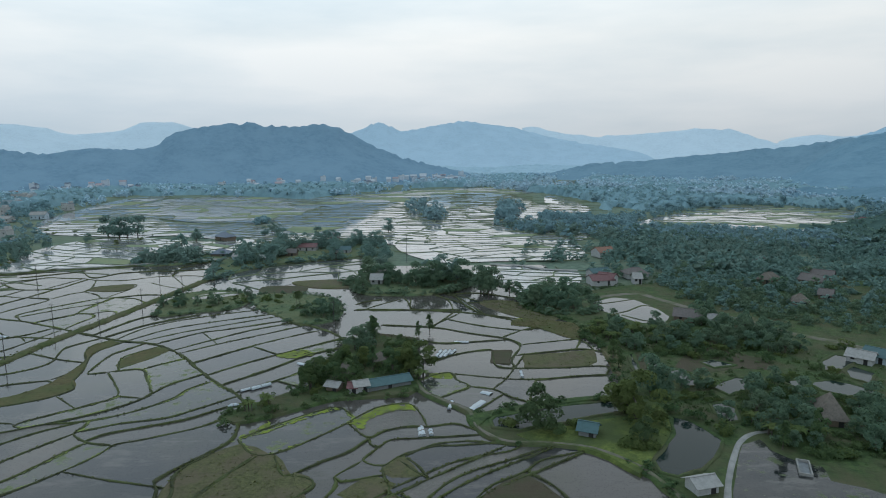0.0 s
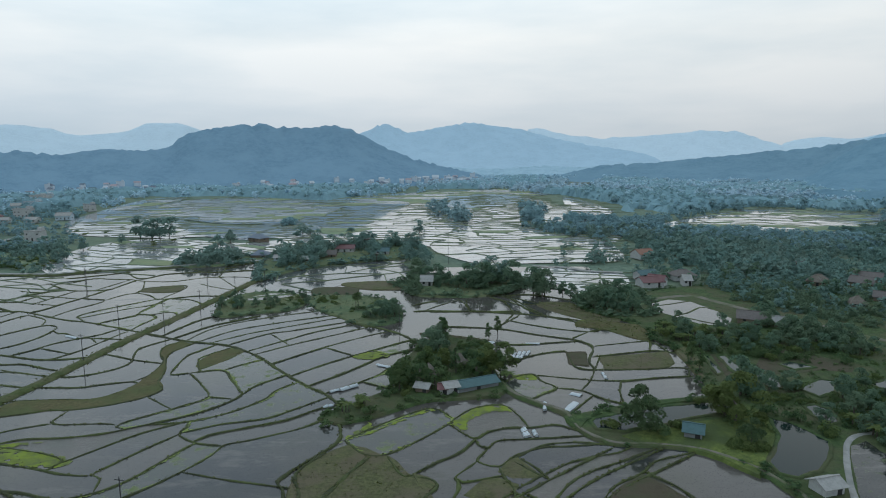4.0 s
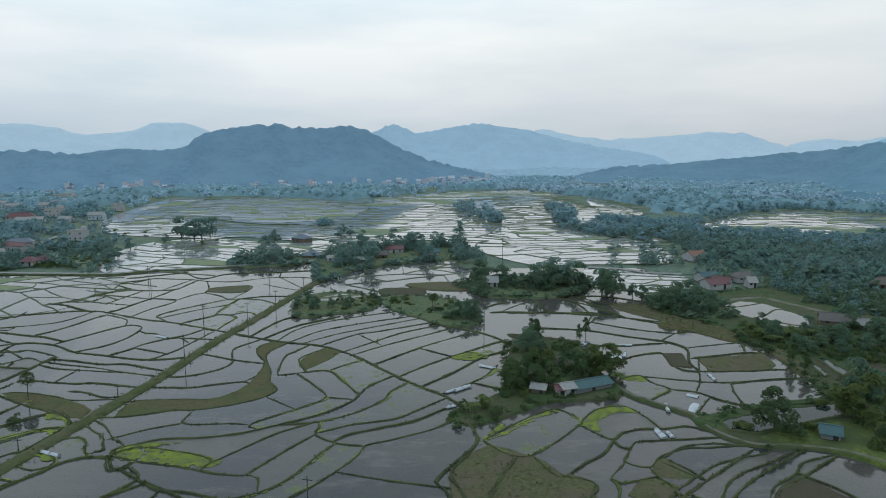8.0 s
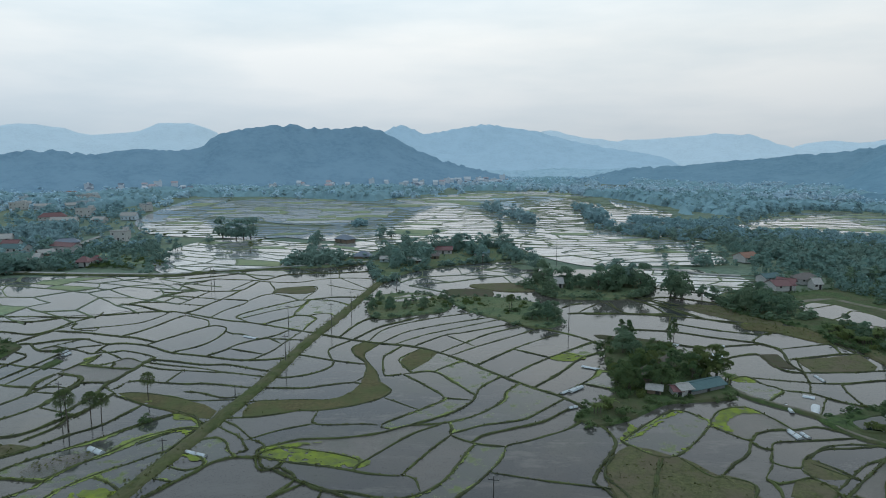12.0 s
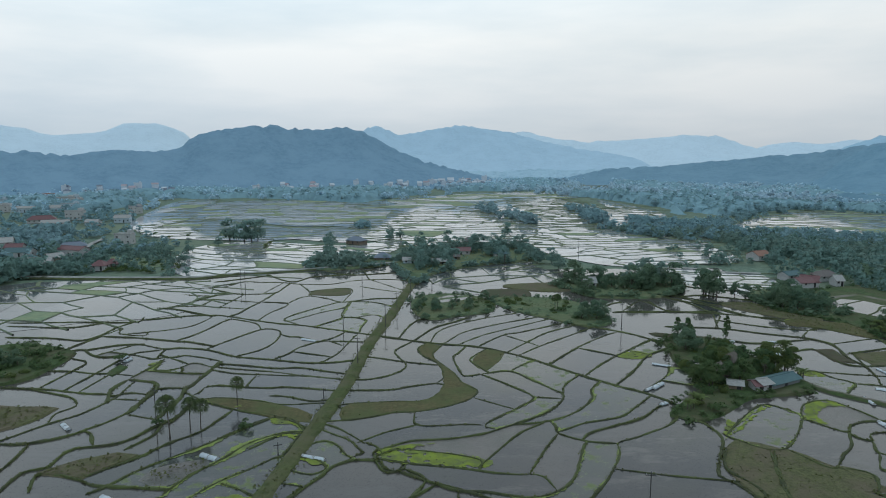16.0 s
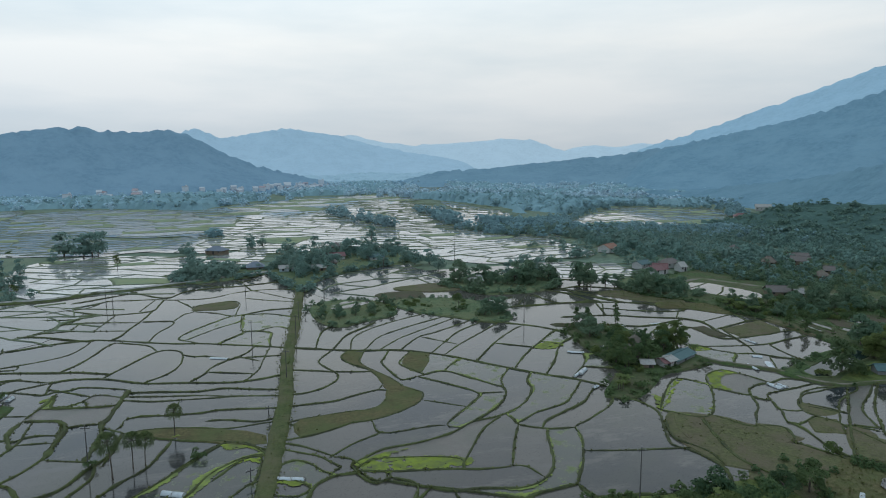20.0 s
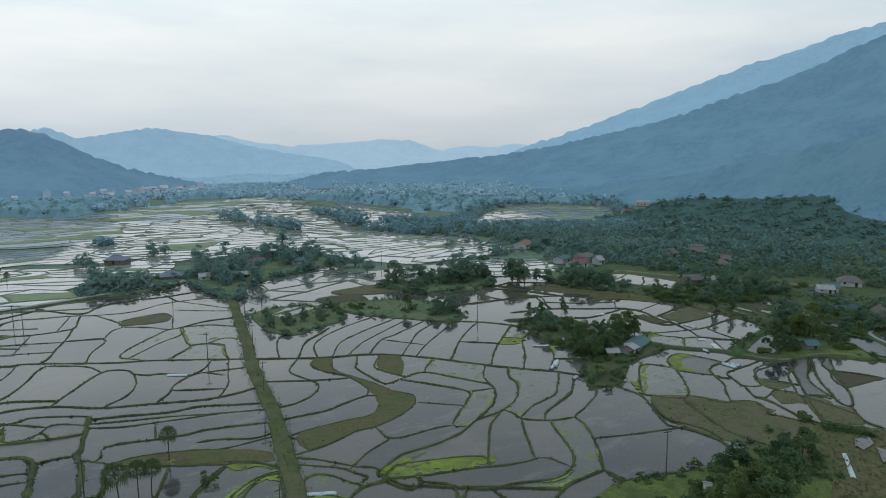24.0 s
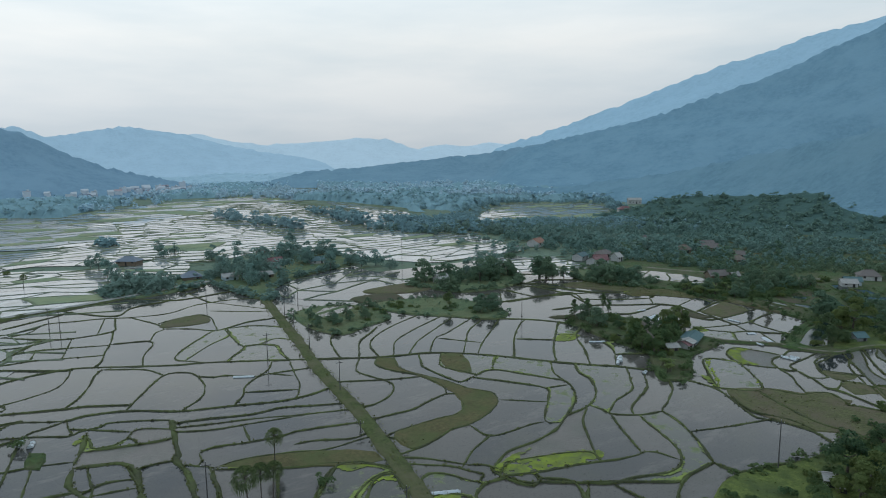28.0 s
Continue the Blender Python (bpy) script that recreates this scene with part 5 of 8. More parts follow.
def fringe(ring):
    """Algae gathered along the rim of a plot, thicker on one side."""
    lo, hi, st = ring.min(0), ring.max(0), 0.4
    g = np.array([(x, y) for x in np.arange(lo[0], hi[0], st) for y in np.arange(lo[1], hi[1], st)])
    g = g[inside(g, ring)]
    a, e = ring, np.roll(ring, -1, 0) - ring
    ln = (e ** 2).sum(1) + 1e-9
    verts, faces = [], []
    for q in g:
        t = np.clip(((q - a) * e).sum(1) / ln, 0, 1)
        d = np.sqrt((((a + e * t[:, None]) - q) ** 2).sum(1).min())
        if d < 0.1 + 1.5 * max(0.0, 0.2 + wob(q[0], q[1], 0.09, 4.0)) + 0.5 * wob(q[0], q[1], 0.6, 2.0):
            n = len(verts)
            verts += [(q[0], q[1], 0.118), (q[0] + st, q[1], 0.118), (q[0] + st, q[1] + st, 0.118), (q[0], q[1] + st, 0.118)]
            faces.append((n, n + 1, n + 2, n + 3))
    if verts:
        tagged(part("algae_fringe", mesh_of("algae_fringe", verts, faces, M_SCUM)), "strip of pale green algae along a paddy rim", "algae", "algae fringes", "stuff")


for ring in FRINGED:
    fringe(ring)

# ---- far fields ----
FIELDS = []


def field(name, du, dv, angle, *pts):
    """A distant patch of flooded plots: each plot with its own water level, and the bunds between them."""
    poly, r = spline(pts, 8.0, True), random.Random(name)
    if name in ("far_east", "far_gap", "far_end", "terraces"):
        OPEN.append(poly)
    FIELDS.append(name)
    c, ca, sa = poly.mean(0), math.cos(radians(angle)), math.sin(radians(angle))
    span = np.linalg.norm(poly - c, axis=1).max()
    nu, nv = int(span / du) + 2, int(span / dv) + 2
    grid = {}
    for i in range(-nu, nu + 1):
        for j in range(-nv, nv + 1):
            u = i * du + (j % 2) * du * 0.22 + r.uniform(-0.38, 0.38) * du
            v = j * dv + r.uniform(-0.30, 0.30) * dv
            x, y = c[0] + u * ca - v * sa, c[1] + u * sa + v * ca
            grid[i, j] = (x + 13 * wob(x, y, 0.013, 1.0) + 4 * wob(x, y, 0.05, 2.0), y + 13 * wob(x, y, 0.013, 6.0) + 4 * wob(x, y, 0.05, 7.0))
    keys = list(grid)
    ok = dict(zip(keys, inside([grid[k] for k in keys], poly)))
    wv, wf, bv, bf = [], [], [], []

    def ridge(a, b):
        line = np.array([grid[a], (np.array(grid[a]) + grid[b]) / 2 + [r.uniform(-1, 1), r.uniform(-1, 1)], grid[b]])
        w = r.uniform(0.26, 0.5) * (2.2 if r.random() < 0.08 else 1)
        d = np.gradient(line, axis=0)
        n = np.stack([-d[:, 1], d[:, 0]], 1) / (np.linalg.norm(d, axis=1)[:, None] + 1e-9)
        k0 = len(bv)
        for q, m in zip(line, n):
            bv.extend([(*(q - m * w), -0.1), (*(q - m * w * 0.4), 0.26), (*(q + m * w * 0.4), 0.26), (*(q + m * w), -0.1)])
        for k in range(2):
            for j in range(3):
                a0 = k0 + 4 * k + j
                bf.append((a0, a0 + 1, a0 + 5, a0 + 4))

    gv, gf = [], []
    for i, j in keys:
        quad = [(i, j), (i + 1, j), (i + 1, j + 1), (i, j + 1)]
        if all(ok.get(q) for q in quad):
            dry = r.random() < (0.5 if name in ("back_meadow", "left_meadow") else 0.28 if name in ("wet_meadow", "far_east") else 0.07)
            tv, tf = (gv, gf) if dry else (wv, wf)
            k0 = len(tv)
            z = 0.16 if dry else r.uniform(0.0, 0.1)
            tv.extend([(*grid[q], z) for q in quad])
            tf.append((k0, k0 + 1, k0 + 2, k0 + 3))
            if r.random() < 0.9:
                ridge(quad[0], quad[1])
            if r.random() < 0.72:
                ridge(quad[0], quad[3])
    tagged(part("far_water", sheet_mesh("far_water", poly, -0.09 + 0.006 * len(FIELDS), M_WATER_MID if name in ("west_near", "village_fields") else M_WATER_FAR_PALED)), "shallow water standing on distant fields", "water", kind="structure")
    for i, j in keys:
        if ok[i, j] and not all(ok.get(q) for q in ((i + 1, j), (i + 1, j + 1), (i, j + 1))):
            for q in ((i + 1, j), (i, j + 1)):
                if q in grid:
                    ridge((i, j), q)
    ob = part("far_paddies", mesh_of("far_paddies", wv, wf, M_WATER_MEADOW_PALED if "meadow" in name else M_WATER_MID if name in ("west_near", "village_fields") else M_WATER_FAR_PALED))
    tagged(ob, "distant flooded rice paddies with sky shine painted into their colour", "rice paddies", kind="stuff")
    tagged(part("far_bunds", mesh_of("far_bunds", bv, bf, M_BUND_HAZED)), "thin bunds dividing the distant paddies", "earth bunds", kind="stuff")
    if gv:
        tagged(part("far_fallow_plots", mesh_of("far_fallow_plots", gv, gf, M_FALLOW_HAZED)), "dull green fallow plots among distant paddies", "fallow plots", kind="stuff")


field("far_join", 24, 12, 6, (-60, 716), (-10, 800), (22, 850), (24, 672), (12, 549), (-8, 480), (-22, 540), (-38, 624))
field("far_side", 24, 12, -8, (84, 840), (104, 690), (122, 600), (112, 500), (100, 440), (84, 420), (62, 482), (48, 527), (54, 652))
field("far_strip", 24, 11, 8, (22.5, 854.2), (86.2, 843.1), (53.3, 652.8), (47.9, 527.6), (61.2, 482.8), (81.3, 441.9), (83.6, 384.2), (71, 344.8), (28.5, 341.5), (-5, 341.7), (-30.5, 403.2), (-9.2, 483.3), (9.2, 549.1), (21.6, 672.1))
field("far_left", 24, 12, -12, (-155.5, 477.6), (-143.9, 554.7), (-123.5, 680.1), (-50.8, 714.4), (-37.2, 624.1), (-20.3, 544.9), (-11.3, 483.3), (-30.5, 403.2), (-41.5, 423.4), (-67.5, 440), (-97.6, 421.2), (-120.9, 429.3))
field("far_west", 25, 12, 6, (-330.2, 530.5), (-312.7, 599.4), (-277.5, 604.3), (-241.8, 555.5), (-195, 521.4), (-160.7, 537.5), (-139.8, 521), (-145.5, 440.6), (-197, 458.7), (-209.7, 446.8), (-227.5, 452.8), (-292.1, 472))
field("west_mid", 21, 10, -20, (-230.9, 329.5), (-248.9, 377.6), (-246.6, 430.1), (-213.6, 446.8), (-157.9, 424.2), (-126.3, 443.3), (-120, 403.8), (-158.1, 332.4), (-212.2, 320))
field("far_east", 24, 9, 5, (144.7, 503.6), (220.4, 589.8), (301.7, 650.6), (347.2, 609.7), (373, 578.6), (276.1, 461.7), (193.6, 475.2), (155.9, 475.4))
field("far_gap", 20, 14, 0, (132.8, 822.6), (146.9, 658.2), (127.8, 595.7), (114.3, 617.2), (107, 671.4))
field("far_end", 26, 20, 0, (155.6, 1014.1), (233.2, 1226.5), (307.1, 1396.5), (219.4, 1059.4))
field("terraces", 14, 8, -15, (21.3, 325), (45.7, 321.7), (65.1, 306.8), (54.5, 271.6), (30.4, 259.9), (30.2, 285.8), (11.7, 288.4))
field("village_fields", 17, 13, 25, (-106.6, 294.1), (-101, 322.5), (-84.1, 335.3), (-46, 364.2), (-44, 341.9), (-36.7, 310.2), (-43.8, 289.9), (-64.6, 291.3), (-78.6, 272.2), (-94.4, 270.1))
field("west_near", 17, 11, -28, (-300.6, 273.2), (-290.2, 308.6), (-212.8, 308.2), (-193.4, 297.1), (-196.4, 282), (-197.5, 251.9), (-207.8, 237.4), (-227.2, 234.1), (-260.1, 222.3))
field("wet_meadow", 24, 15, 4, (-327.8, 638.1), (-341.8, 799.4), (-266.4, 836.9), (-171.5, 779.8), (-128.9, 673.5), (-143.9, 554.7), (-198.7, 537.8), (-245.8, 569.2))
field("back_meadow", 30, 20, 3, (-169.4, 762.7), (-134.5, 835.4), (-34.9, 947.7), (115.8, 1000.1), (127.8, 897), (93.6, 843), (21.4, 843.8), (-34.3, 729.3), (-124, 686.8))
field("left_meadow", 26, 16, 4, (-331, 522.5), (-362.7, 605), (-398.3, 818.8), (-354.5, 837.9), (-325, 638.1), (-277.5, 604.3), (-310.7, 594.2), (-320.4, 514.6))

# ---- crowns ----
def crown_points(r, lumps, n):
    which = r.integers(0, len(lumps), n)
    L = np.array(lumps)[which]
    d = r.normal(0, 1, (n, 3))
    d /= np.linalg.norm(d, axis=1)[:, None]
    d[:, 2] = np.where(d[:, 2] < -0.45, -d[:, 2], d[:, 2])
    rad = L[:, 3:4] * r.uniform(0.74, 1.08, (n, 1))
    return L[:, :3] + d * rad * [1, 1, 0.8], d


def broad_shape(seed, n, leaf, width=0.36, low=0.30, spread=0.55, fat=1.0):
    """Trunk and crown of a broadleaf tree one metre high."""
    r = np.random.default_rng(seed)
    lumps = []
    for k in range(14):
        t = k / 14 * 2 * math.pi * 2.4 + r.uniform(0, 0.8)
        h = r.uniform(low + 0.12, 0.84) if k % 3 else low + 0.13 + 0.02 * k
        reach = width * math.sin(min(1.0, (1.02 - h) / 0.62) * math.pi / 2) * r.uniform(0.45, 1.0)
        lumps.append((reach * math.cos(t), reach * math.sin(t), h, fat * r.uniform(0.10, 0.185)))
    lumps.append((r.uniform(-0.05, 0.05), r.uniform(-0.05, 0.05), 0.84, 0.15))
    c, d = crown_points(r, lumps, n)
    v = leaf_quads(r, c, d, leaf, spread)
    f = np.arange(4 * n).reshape(-1, 4).tolist()
    tv, tf = [], []
    fork = (r.uniform(-0.03, 0.03), r.uniform(-0.03, 0.03), 0.36)
    tube(tv, tf, (0, 0, -0.03), fork, 0.030, 0.020)
    for x, y, z, _ in lumps[::3]:
        tube(tv, tf, fork, (x * 0.8, y * 0.8, z), 0.014, 0.004, 5)
    return v, f, tv, tf


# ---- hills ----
# Distance haze comes only from each hill's own base colour.
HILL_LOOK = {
    "hill_west": (M_HILL_HAZED, 6, "wooded hill tinted haze-blue beyond the villages"), "hill_north": (M_HILL2_HAZED, 14, "wooded hill at the valley's end tinted pale blue with haze"),
    "hill_north_east": (M_HILL3_HAZED, 30, "hills behind the valley painted pale with haze"), "ridge_far_west": (M_HILL3_HAZED, 40, "far mountain ridge painted pale with haze"), "ridge_far_east": (M_HILL3_HAZED, 40, "far mountain ridge painted pale with haze"),
    "spur_east": (M_SPUR_HAZED, 7, "low wooded spur of the mountain tinted blue with haze"), "mountain_far": (M_MOUNT2_HAZED, 14, "long mountain slope behind, haze painted into its colour"),
    "mountain_near": (M_MOUNT_HAZED, 8, "steep wooded mountainside tinted haze-blue"), "lower_slope": (M_LOW_HAZED, 7, "wooded lower slope of the mountain tinted with less haze"), "foothill": (M_FOOT, 5, "dark wooded foothill above the village"),
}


HILL_CROWNS = [np.array(broad_shape(60 + k, 70, 0.105, 0.40, 0.0, 0.3, 1.25)[0]) for k in range(5)]


SLOPES = {}


def hill(name, reach, *ridge):
    mat, step, label = HILL_LOOK[name]
    line = spline(ridge, step)
    d = np.gradient(line[:, :2], axis=0)
    d /= np.linalg.norm(d, axis=1)[:, None]
    nrm = np.stack([-d[:, 1], d[:, 0]], 1)
    cols = int(2 * reach / step)
    verts, faces = [], []
    for k, (q, n) in enumerate(zip(line, nrm)):
        ends = min(1.0, min(k, len(line) - 1 - k) / ((0.05 if name.startswith("hill") else 0.16) * len(line)))
        ends = ends * ends * (3 - 2 * ends)
        for j in range(cols + 1):
            u = 2 * j / cols - 1
            x, y = q[:2] + n * u * reach
            f = (1 - abs(u)) ** 1.35 if abs(u) > 0.08 else (1 - abs(u)) ** 1.35
            gully = 1 + 0.35 * abs(u) ** 0.6 * noise.noise((x * 0.006, y * 0.006, 2.0)) + 0.2 * abs(u) * noise.noise((x * 0.018, y * 0.018, 4.0))
            tree = step * 0.22 * noise.noise((x * 1.3 / step, y * 1.3 / step, 7.0)) + step * 0.25 * noise.noise((x * 0.45 / step, y * 0.45 / step, 3.0))
            if abs(u) < 0.3:
                cell = noise.voronoi((x * 0.085, y * 0.085, 1.5))[0][0]
                stand = 0.35 + 0.65 * max(0.0, min(1.0, 0.5 + 1.6 * noise.noise((x * 0.013, y * 0.013, 6.0))))
                tree += min(9.0, step) * 1.25 * stand * (max(0.0, 1 - 1.6 * cell * cell) - 0.4) * (1 - abs(u) / 0.3)
            verts.append((x, y, -12 + (q[2] * (ends if ends < 1 else 1) + 12) * f * gully + tree * min(1, f * 6)))
        if k:
            for j in range(cols):
                a = (cols + 1) * (k - 1) + j
                faces.append((a, a + 1, a + cols + 2, a + cols + 1))
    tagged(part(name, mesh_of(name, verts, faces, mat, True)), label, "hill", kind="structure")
    SLOPES[name] = BVHTree.FromPolygons(verts, faces)
    r, w, rows, mids = np.random.default_rng(7), cols + 1, [], []

    def crown(shape, k, h, wide, sink):
        t = r.uniform(0, 6.28)
        c, sn = math.cos(t), math.sin(t)
        b = shape * [h * wide, h * wide, h]
        rows.append(np.stack([b[:, 0] * c - b[:, 1] * sn + verts[k][0], b[:, 0] * sn + b[:, 1] * c + verts[k][1], b[:, 2] + verts[k][2] - sink * h], 1))
        mids.append(np.tile([verts[k][0], verts[k][1], verts[k][2] + (0.3 - sink) * h], (len(b) // 4, 1)))

    if name == "foothill":
        for k in r.integers(0, len(line) * w, 4300):
            if verts[k][2] > 1:
                crown(HILL_CROWNS[r.integers(0, 5)], k, r.uniform(4.0, 8.0), 1.3, 0.5)
        tagged(part("hill_woods", leafy("hill_woods", np.vstack(rows), np.vstack(mids), M_FTREE_HAZED)), "tree crowns covering a dark green foothill", "woodland", kind="stuff")


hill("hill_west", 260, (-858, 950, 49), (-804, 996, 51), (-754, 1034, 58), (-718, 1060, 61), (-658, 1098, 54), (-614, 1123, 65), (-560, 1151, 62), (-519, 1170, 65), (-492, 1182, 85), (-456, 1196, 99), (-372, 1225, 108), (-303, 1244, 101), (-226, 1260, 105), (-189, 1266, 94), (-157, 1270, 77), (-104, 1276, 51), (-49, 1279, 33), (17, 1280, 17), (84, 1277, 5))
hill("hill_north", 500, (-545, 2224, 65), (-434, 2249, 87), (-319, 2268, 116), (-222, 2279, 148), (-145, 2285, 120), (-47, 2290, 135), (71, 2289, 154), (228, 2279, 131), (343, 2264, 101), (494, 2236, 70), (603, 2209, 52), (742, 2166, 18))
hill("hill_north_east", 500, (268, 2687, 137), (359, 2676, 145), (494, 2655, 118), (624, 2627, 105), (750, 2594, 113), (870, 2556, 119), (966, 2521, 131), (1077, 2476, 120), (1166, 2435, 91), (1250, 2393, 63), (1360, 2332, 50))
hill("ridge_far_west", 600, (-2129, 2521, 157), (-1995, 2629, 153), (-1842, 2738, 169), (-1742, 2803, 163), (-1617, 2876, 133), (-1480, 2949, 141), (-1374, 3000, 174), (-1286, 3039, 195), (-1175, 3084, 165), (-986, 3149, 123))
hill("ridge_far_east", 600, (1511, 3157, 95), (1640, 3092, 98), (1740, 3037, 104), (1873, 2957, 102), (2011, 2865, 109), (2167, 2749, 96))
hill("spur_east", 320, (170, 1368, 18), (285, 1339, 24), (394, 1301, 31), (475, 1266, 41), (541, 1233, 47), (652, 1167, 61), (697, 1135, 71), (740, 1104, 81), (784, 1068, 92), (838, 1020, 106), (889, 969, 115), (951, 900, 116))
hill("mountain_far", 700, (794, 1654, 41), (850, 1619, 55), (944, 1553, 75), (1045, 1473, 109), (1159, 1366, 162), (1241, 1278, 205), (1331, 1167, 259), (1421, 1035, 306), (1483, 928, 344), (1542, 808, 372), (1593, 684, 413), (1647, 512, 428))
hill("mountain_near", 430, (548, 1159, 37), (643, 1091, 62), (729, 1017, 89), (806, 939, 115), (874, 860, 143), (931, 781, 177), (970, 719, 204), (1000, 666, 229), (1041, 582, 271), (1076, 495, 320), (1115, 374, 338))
# Separate slope added so the mountain's haze tint darkens towards its foot.
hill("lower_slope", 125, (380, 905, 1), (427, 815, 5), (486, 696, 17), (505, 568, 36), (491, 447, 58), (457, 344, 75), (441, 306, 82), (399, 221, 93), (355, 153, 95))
hill("foothill", 200, (265, 478, 11), (283, 459, 17), (307, 432, 20), (330, 401, 20), (356, 362, 21), (377, 324, 24), (397, 282, 29), (414, 239, 41), (431, 179, 50), (442, 110, 56), (448, 30, 56), (450, -60, 50))

# ---- houses ----
WALLS = {"white": M_WALL, "grey": M_WALL_GREY, "blue": M_WALL_BLUE, "wood": M_WOOD, "plastic": M_PLASTIC, "far": M_WALL_HAZED}
ROOFS = {"pale": M_ROOF_HAZED, "rose": M_ROOF_RED_HAZED, "teal": M_ROOF_TEAL, "red": M_ROOF_RED, "orange": M_ROOF_ORANGE, "grey": M_ROOF_GREY, "brown": M_ROOF_BROWN, "thatch": M_THATCH, "slate": M_ROOF_SLATE, "plastic": M_PLASTIC}
WORD = {"far": "haze-tinted walls", "rose": "haze-tinted red roof", "pale": "haze-tinted cement roof", "white": "pale plastered walls", "grey": "grey block walls", "blue": "pale blue walls", "wood": "dark timber walls", "plastic": "plastic sheet sides",
        "teal": "teal metal roof", "red": "red roof", "orange": "orange tile roof", "brown": "brown tile roof", "thatch": "thatched roof", "slate": "blue-grey roof"}


def slab(corners, thick):
    """A flat plate from four corners, with thickness."""
    c = [Vector(p) for p in corners]
    n = (c[1] - c[0]).cross(c[3] - c[0]).normalized() * thick
    v = c + [p - n for p in c]
    return v, [(0, 1, 2, 3), (7, 6, 5, 4), (0, 4, 5, 1), (1, 5, 6, 2), (2, 6, 7, 3), (3, 7, 4, 0)]


def box_mesh(name, x0, x1, y0, y1, z0, z1, mat):
    v = [(x, y, z) for z in (z0, z1) for x, y in ((x0, y0), (x1, y0), (x1, y1), (x0, y1))]
    return mesh_of(name, v, [(3, 2, 1, 0), (4, 5, 6, 7), (0, 1, 5, 4), (1, 2, 6, 5), (2, 3, 7, 6), (3, 0, 4, 7)], mat)


def house(name, x, y, turn, w, l, eave, rise, wall, roof, z=0.45):
    """A house: its ridge runs along l, the front faces -y before turning."""
    far = math.hypot(x + 90, y) > 230
    eave = eave * 0.84 if eave < 4 else eave
    ob = new(name)
    ob.matrix_basis = pose(x, y, 0.3 if name == "pale_house" else z, 0, 0, turn)
    CLEAR.append((x, y, max(w, l) * 0.5 + 0.6))
    back = math.hypot(x + 95, y)
    ahead = 6 if back < 450 else 13
    CLEAR.append((x - ahead * (x + 95) / back, y - ahead * y / back, max(w, l) * 0.5 + (-0.5 if back < 450 else 2.0)))
    hx, hy, wm, rm = l / 2, w / 2, WALLS[wall], ROOFS[roof]
    foot = -0.5 if z < 1 else -4.5
    v = [(-hx, -hy, foot), (hx, -hy, foot), (hx, hy, foot), (-hx, hy, foot), (-hx, -hy, eave), (hx, -hy, eave), (hx, hy, eave), (-hx, hy, eave)]
    hip = roof in ("thatch", "slate", "brown", "red") and rise > 1.9 and name not in ("long_house",)
    f = [(0, 1, 5, 4), (1, 2, 6, 5), (2, 3, 7, 6), (3, 0, 4, 7)]
    flat = rise < 0.5
    if not hip and not flat:
        v += [(-hx, 0, eave + rise - 0.08), (hx, 0, eave + rise - 0.08)]
        f = [(0, 1, 5, 4), (1, 2, 6, 9, 5), (2, 3, 7, 6), (3, 0, 4, 8, 7)]
    part("wall", mesh_of("wall", v, f, wm), ob)
    o = 0.55
    rv, rf = [], []
    drop = o * rise / hy
    planes = []
    if flat:
        part("roof", box_mesh("roof", -hx - 0.3, hx + 0.3, -hy - 0.3, hy + 0.3, eave, eave + 0.25, rm), ob)
        part("parapet", box_mesh("parapet", -hx - 0.2, hx + 0.2, -hy - 0.25, -hy - 0.05, eave + 0.25, eave + 0.9, wm), ob)
        part("stair_tower", box_mesh("stair_tower", hx * 0.3, hx * 0.85, 0, hy * 0.9, eave + 0.25, eave + 2.4, wm), ob)
    elif hip:
        k = max(0.0, hx - hy * 0.8)
        e0, top = eave - drop, eave + rise
        A, B, C, D = (-hx - o, -hy - o, e0), (hx + o, -hy - o, e0), (hx + o, hy + o, e0), (-hx - o, hy + o, e0)
        R, S_ = (-k, 0, top), (k, 0, top)
        planes = [("roof_front", (A, B, S_, R)), ("roof_back", (C, D, R, S_))]
        for nm, (p, q, r_) in (("roof_end", (B, C, S_)), ("roof_end", (D, A, R))):
            part(nm, mesh_of(nm, [p, q, r_, *[(a[0], a[1], a[2] - 0.14) for a in (p, q, r_)]], [(0, 1, 2), (5, 4, 3), (0, 3, 4, 1), (1, 4, 5, 2), (2, 5, 3, 0)], rm), ob)
        part("ridge_cap", box_mesh("ridge_cap", -k - 0.1, k + 0.1, -0.16, 0.16, top - 0.06, top + 0.10, rm), ob)
    else:
        e0, top = eave - drop, eave + rise
        planes = [("roof_front", ((-hx - o, -hy - o, e0), (hx + o, -hy - o, e0), (hx + o, 0, top), (-hx - o, 0, top))), ("roof_back", ((hx + o, hy + o, e0), (-hx - o, hy + o, e0), (-hx - o, 0, top), (hx + o, 0, top)))]
        part("ridge_cap", box_mesh("ridge_cap", -hx - o, hx + o, -0.18, 0.18, top - 0.05, top + 0.07, rm), ob)
    for nm, c in planes:
        part(nm, mesh_of(nm, *slab(c, 0.12), rm), ob)
    r = random.Random(int(x * 10 + y))
    n = max(2, int(l / 3.2))
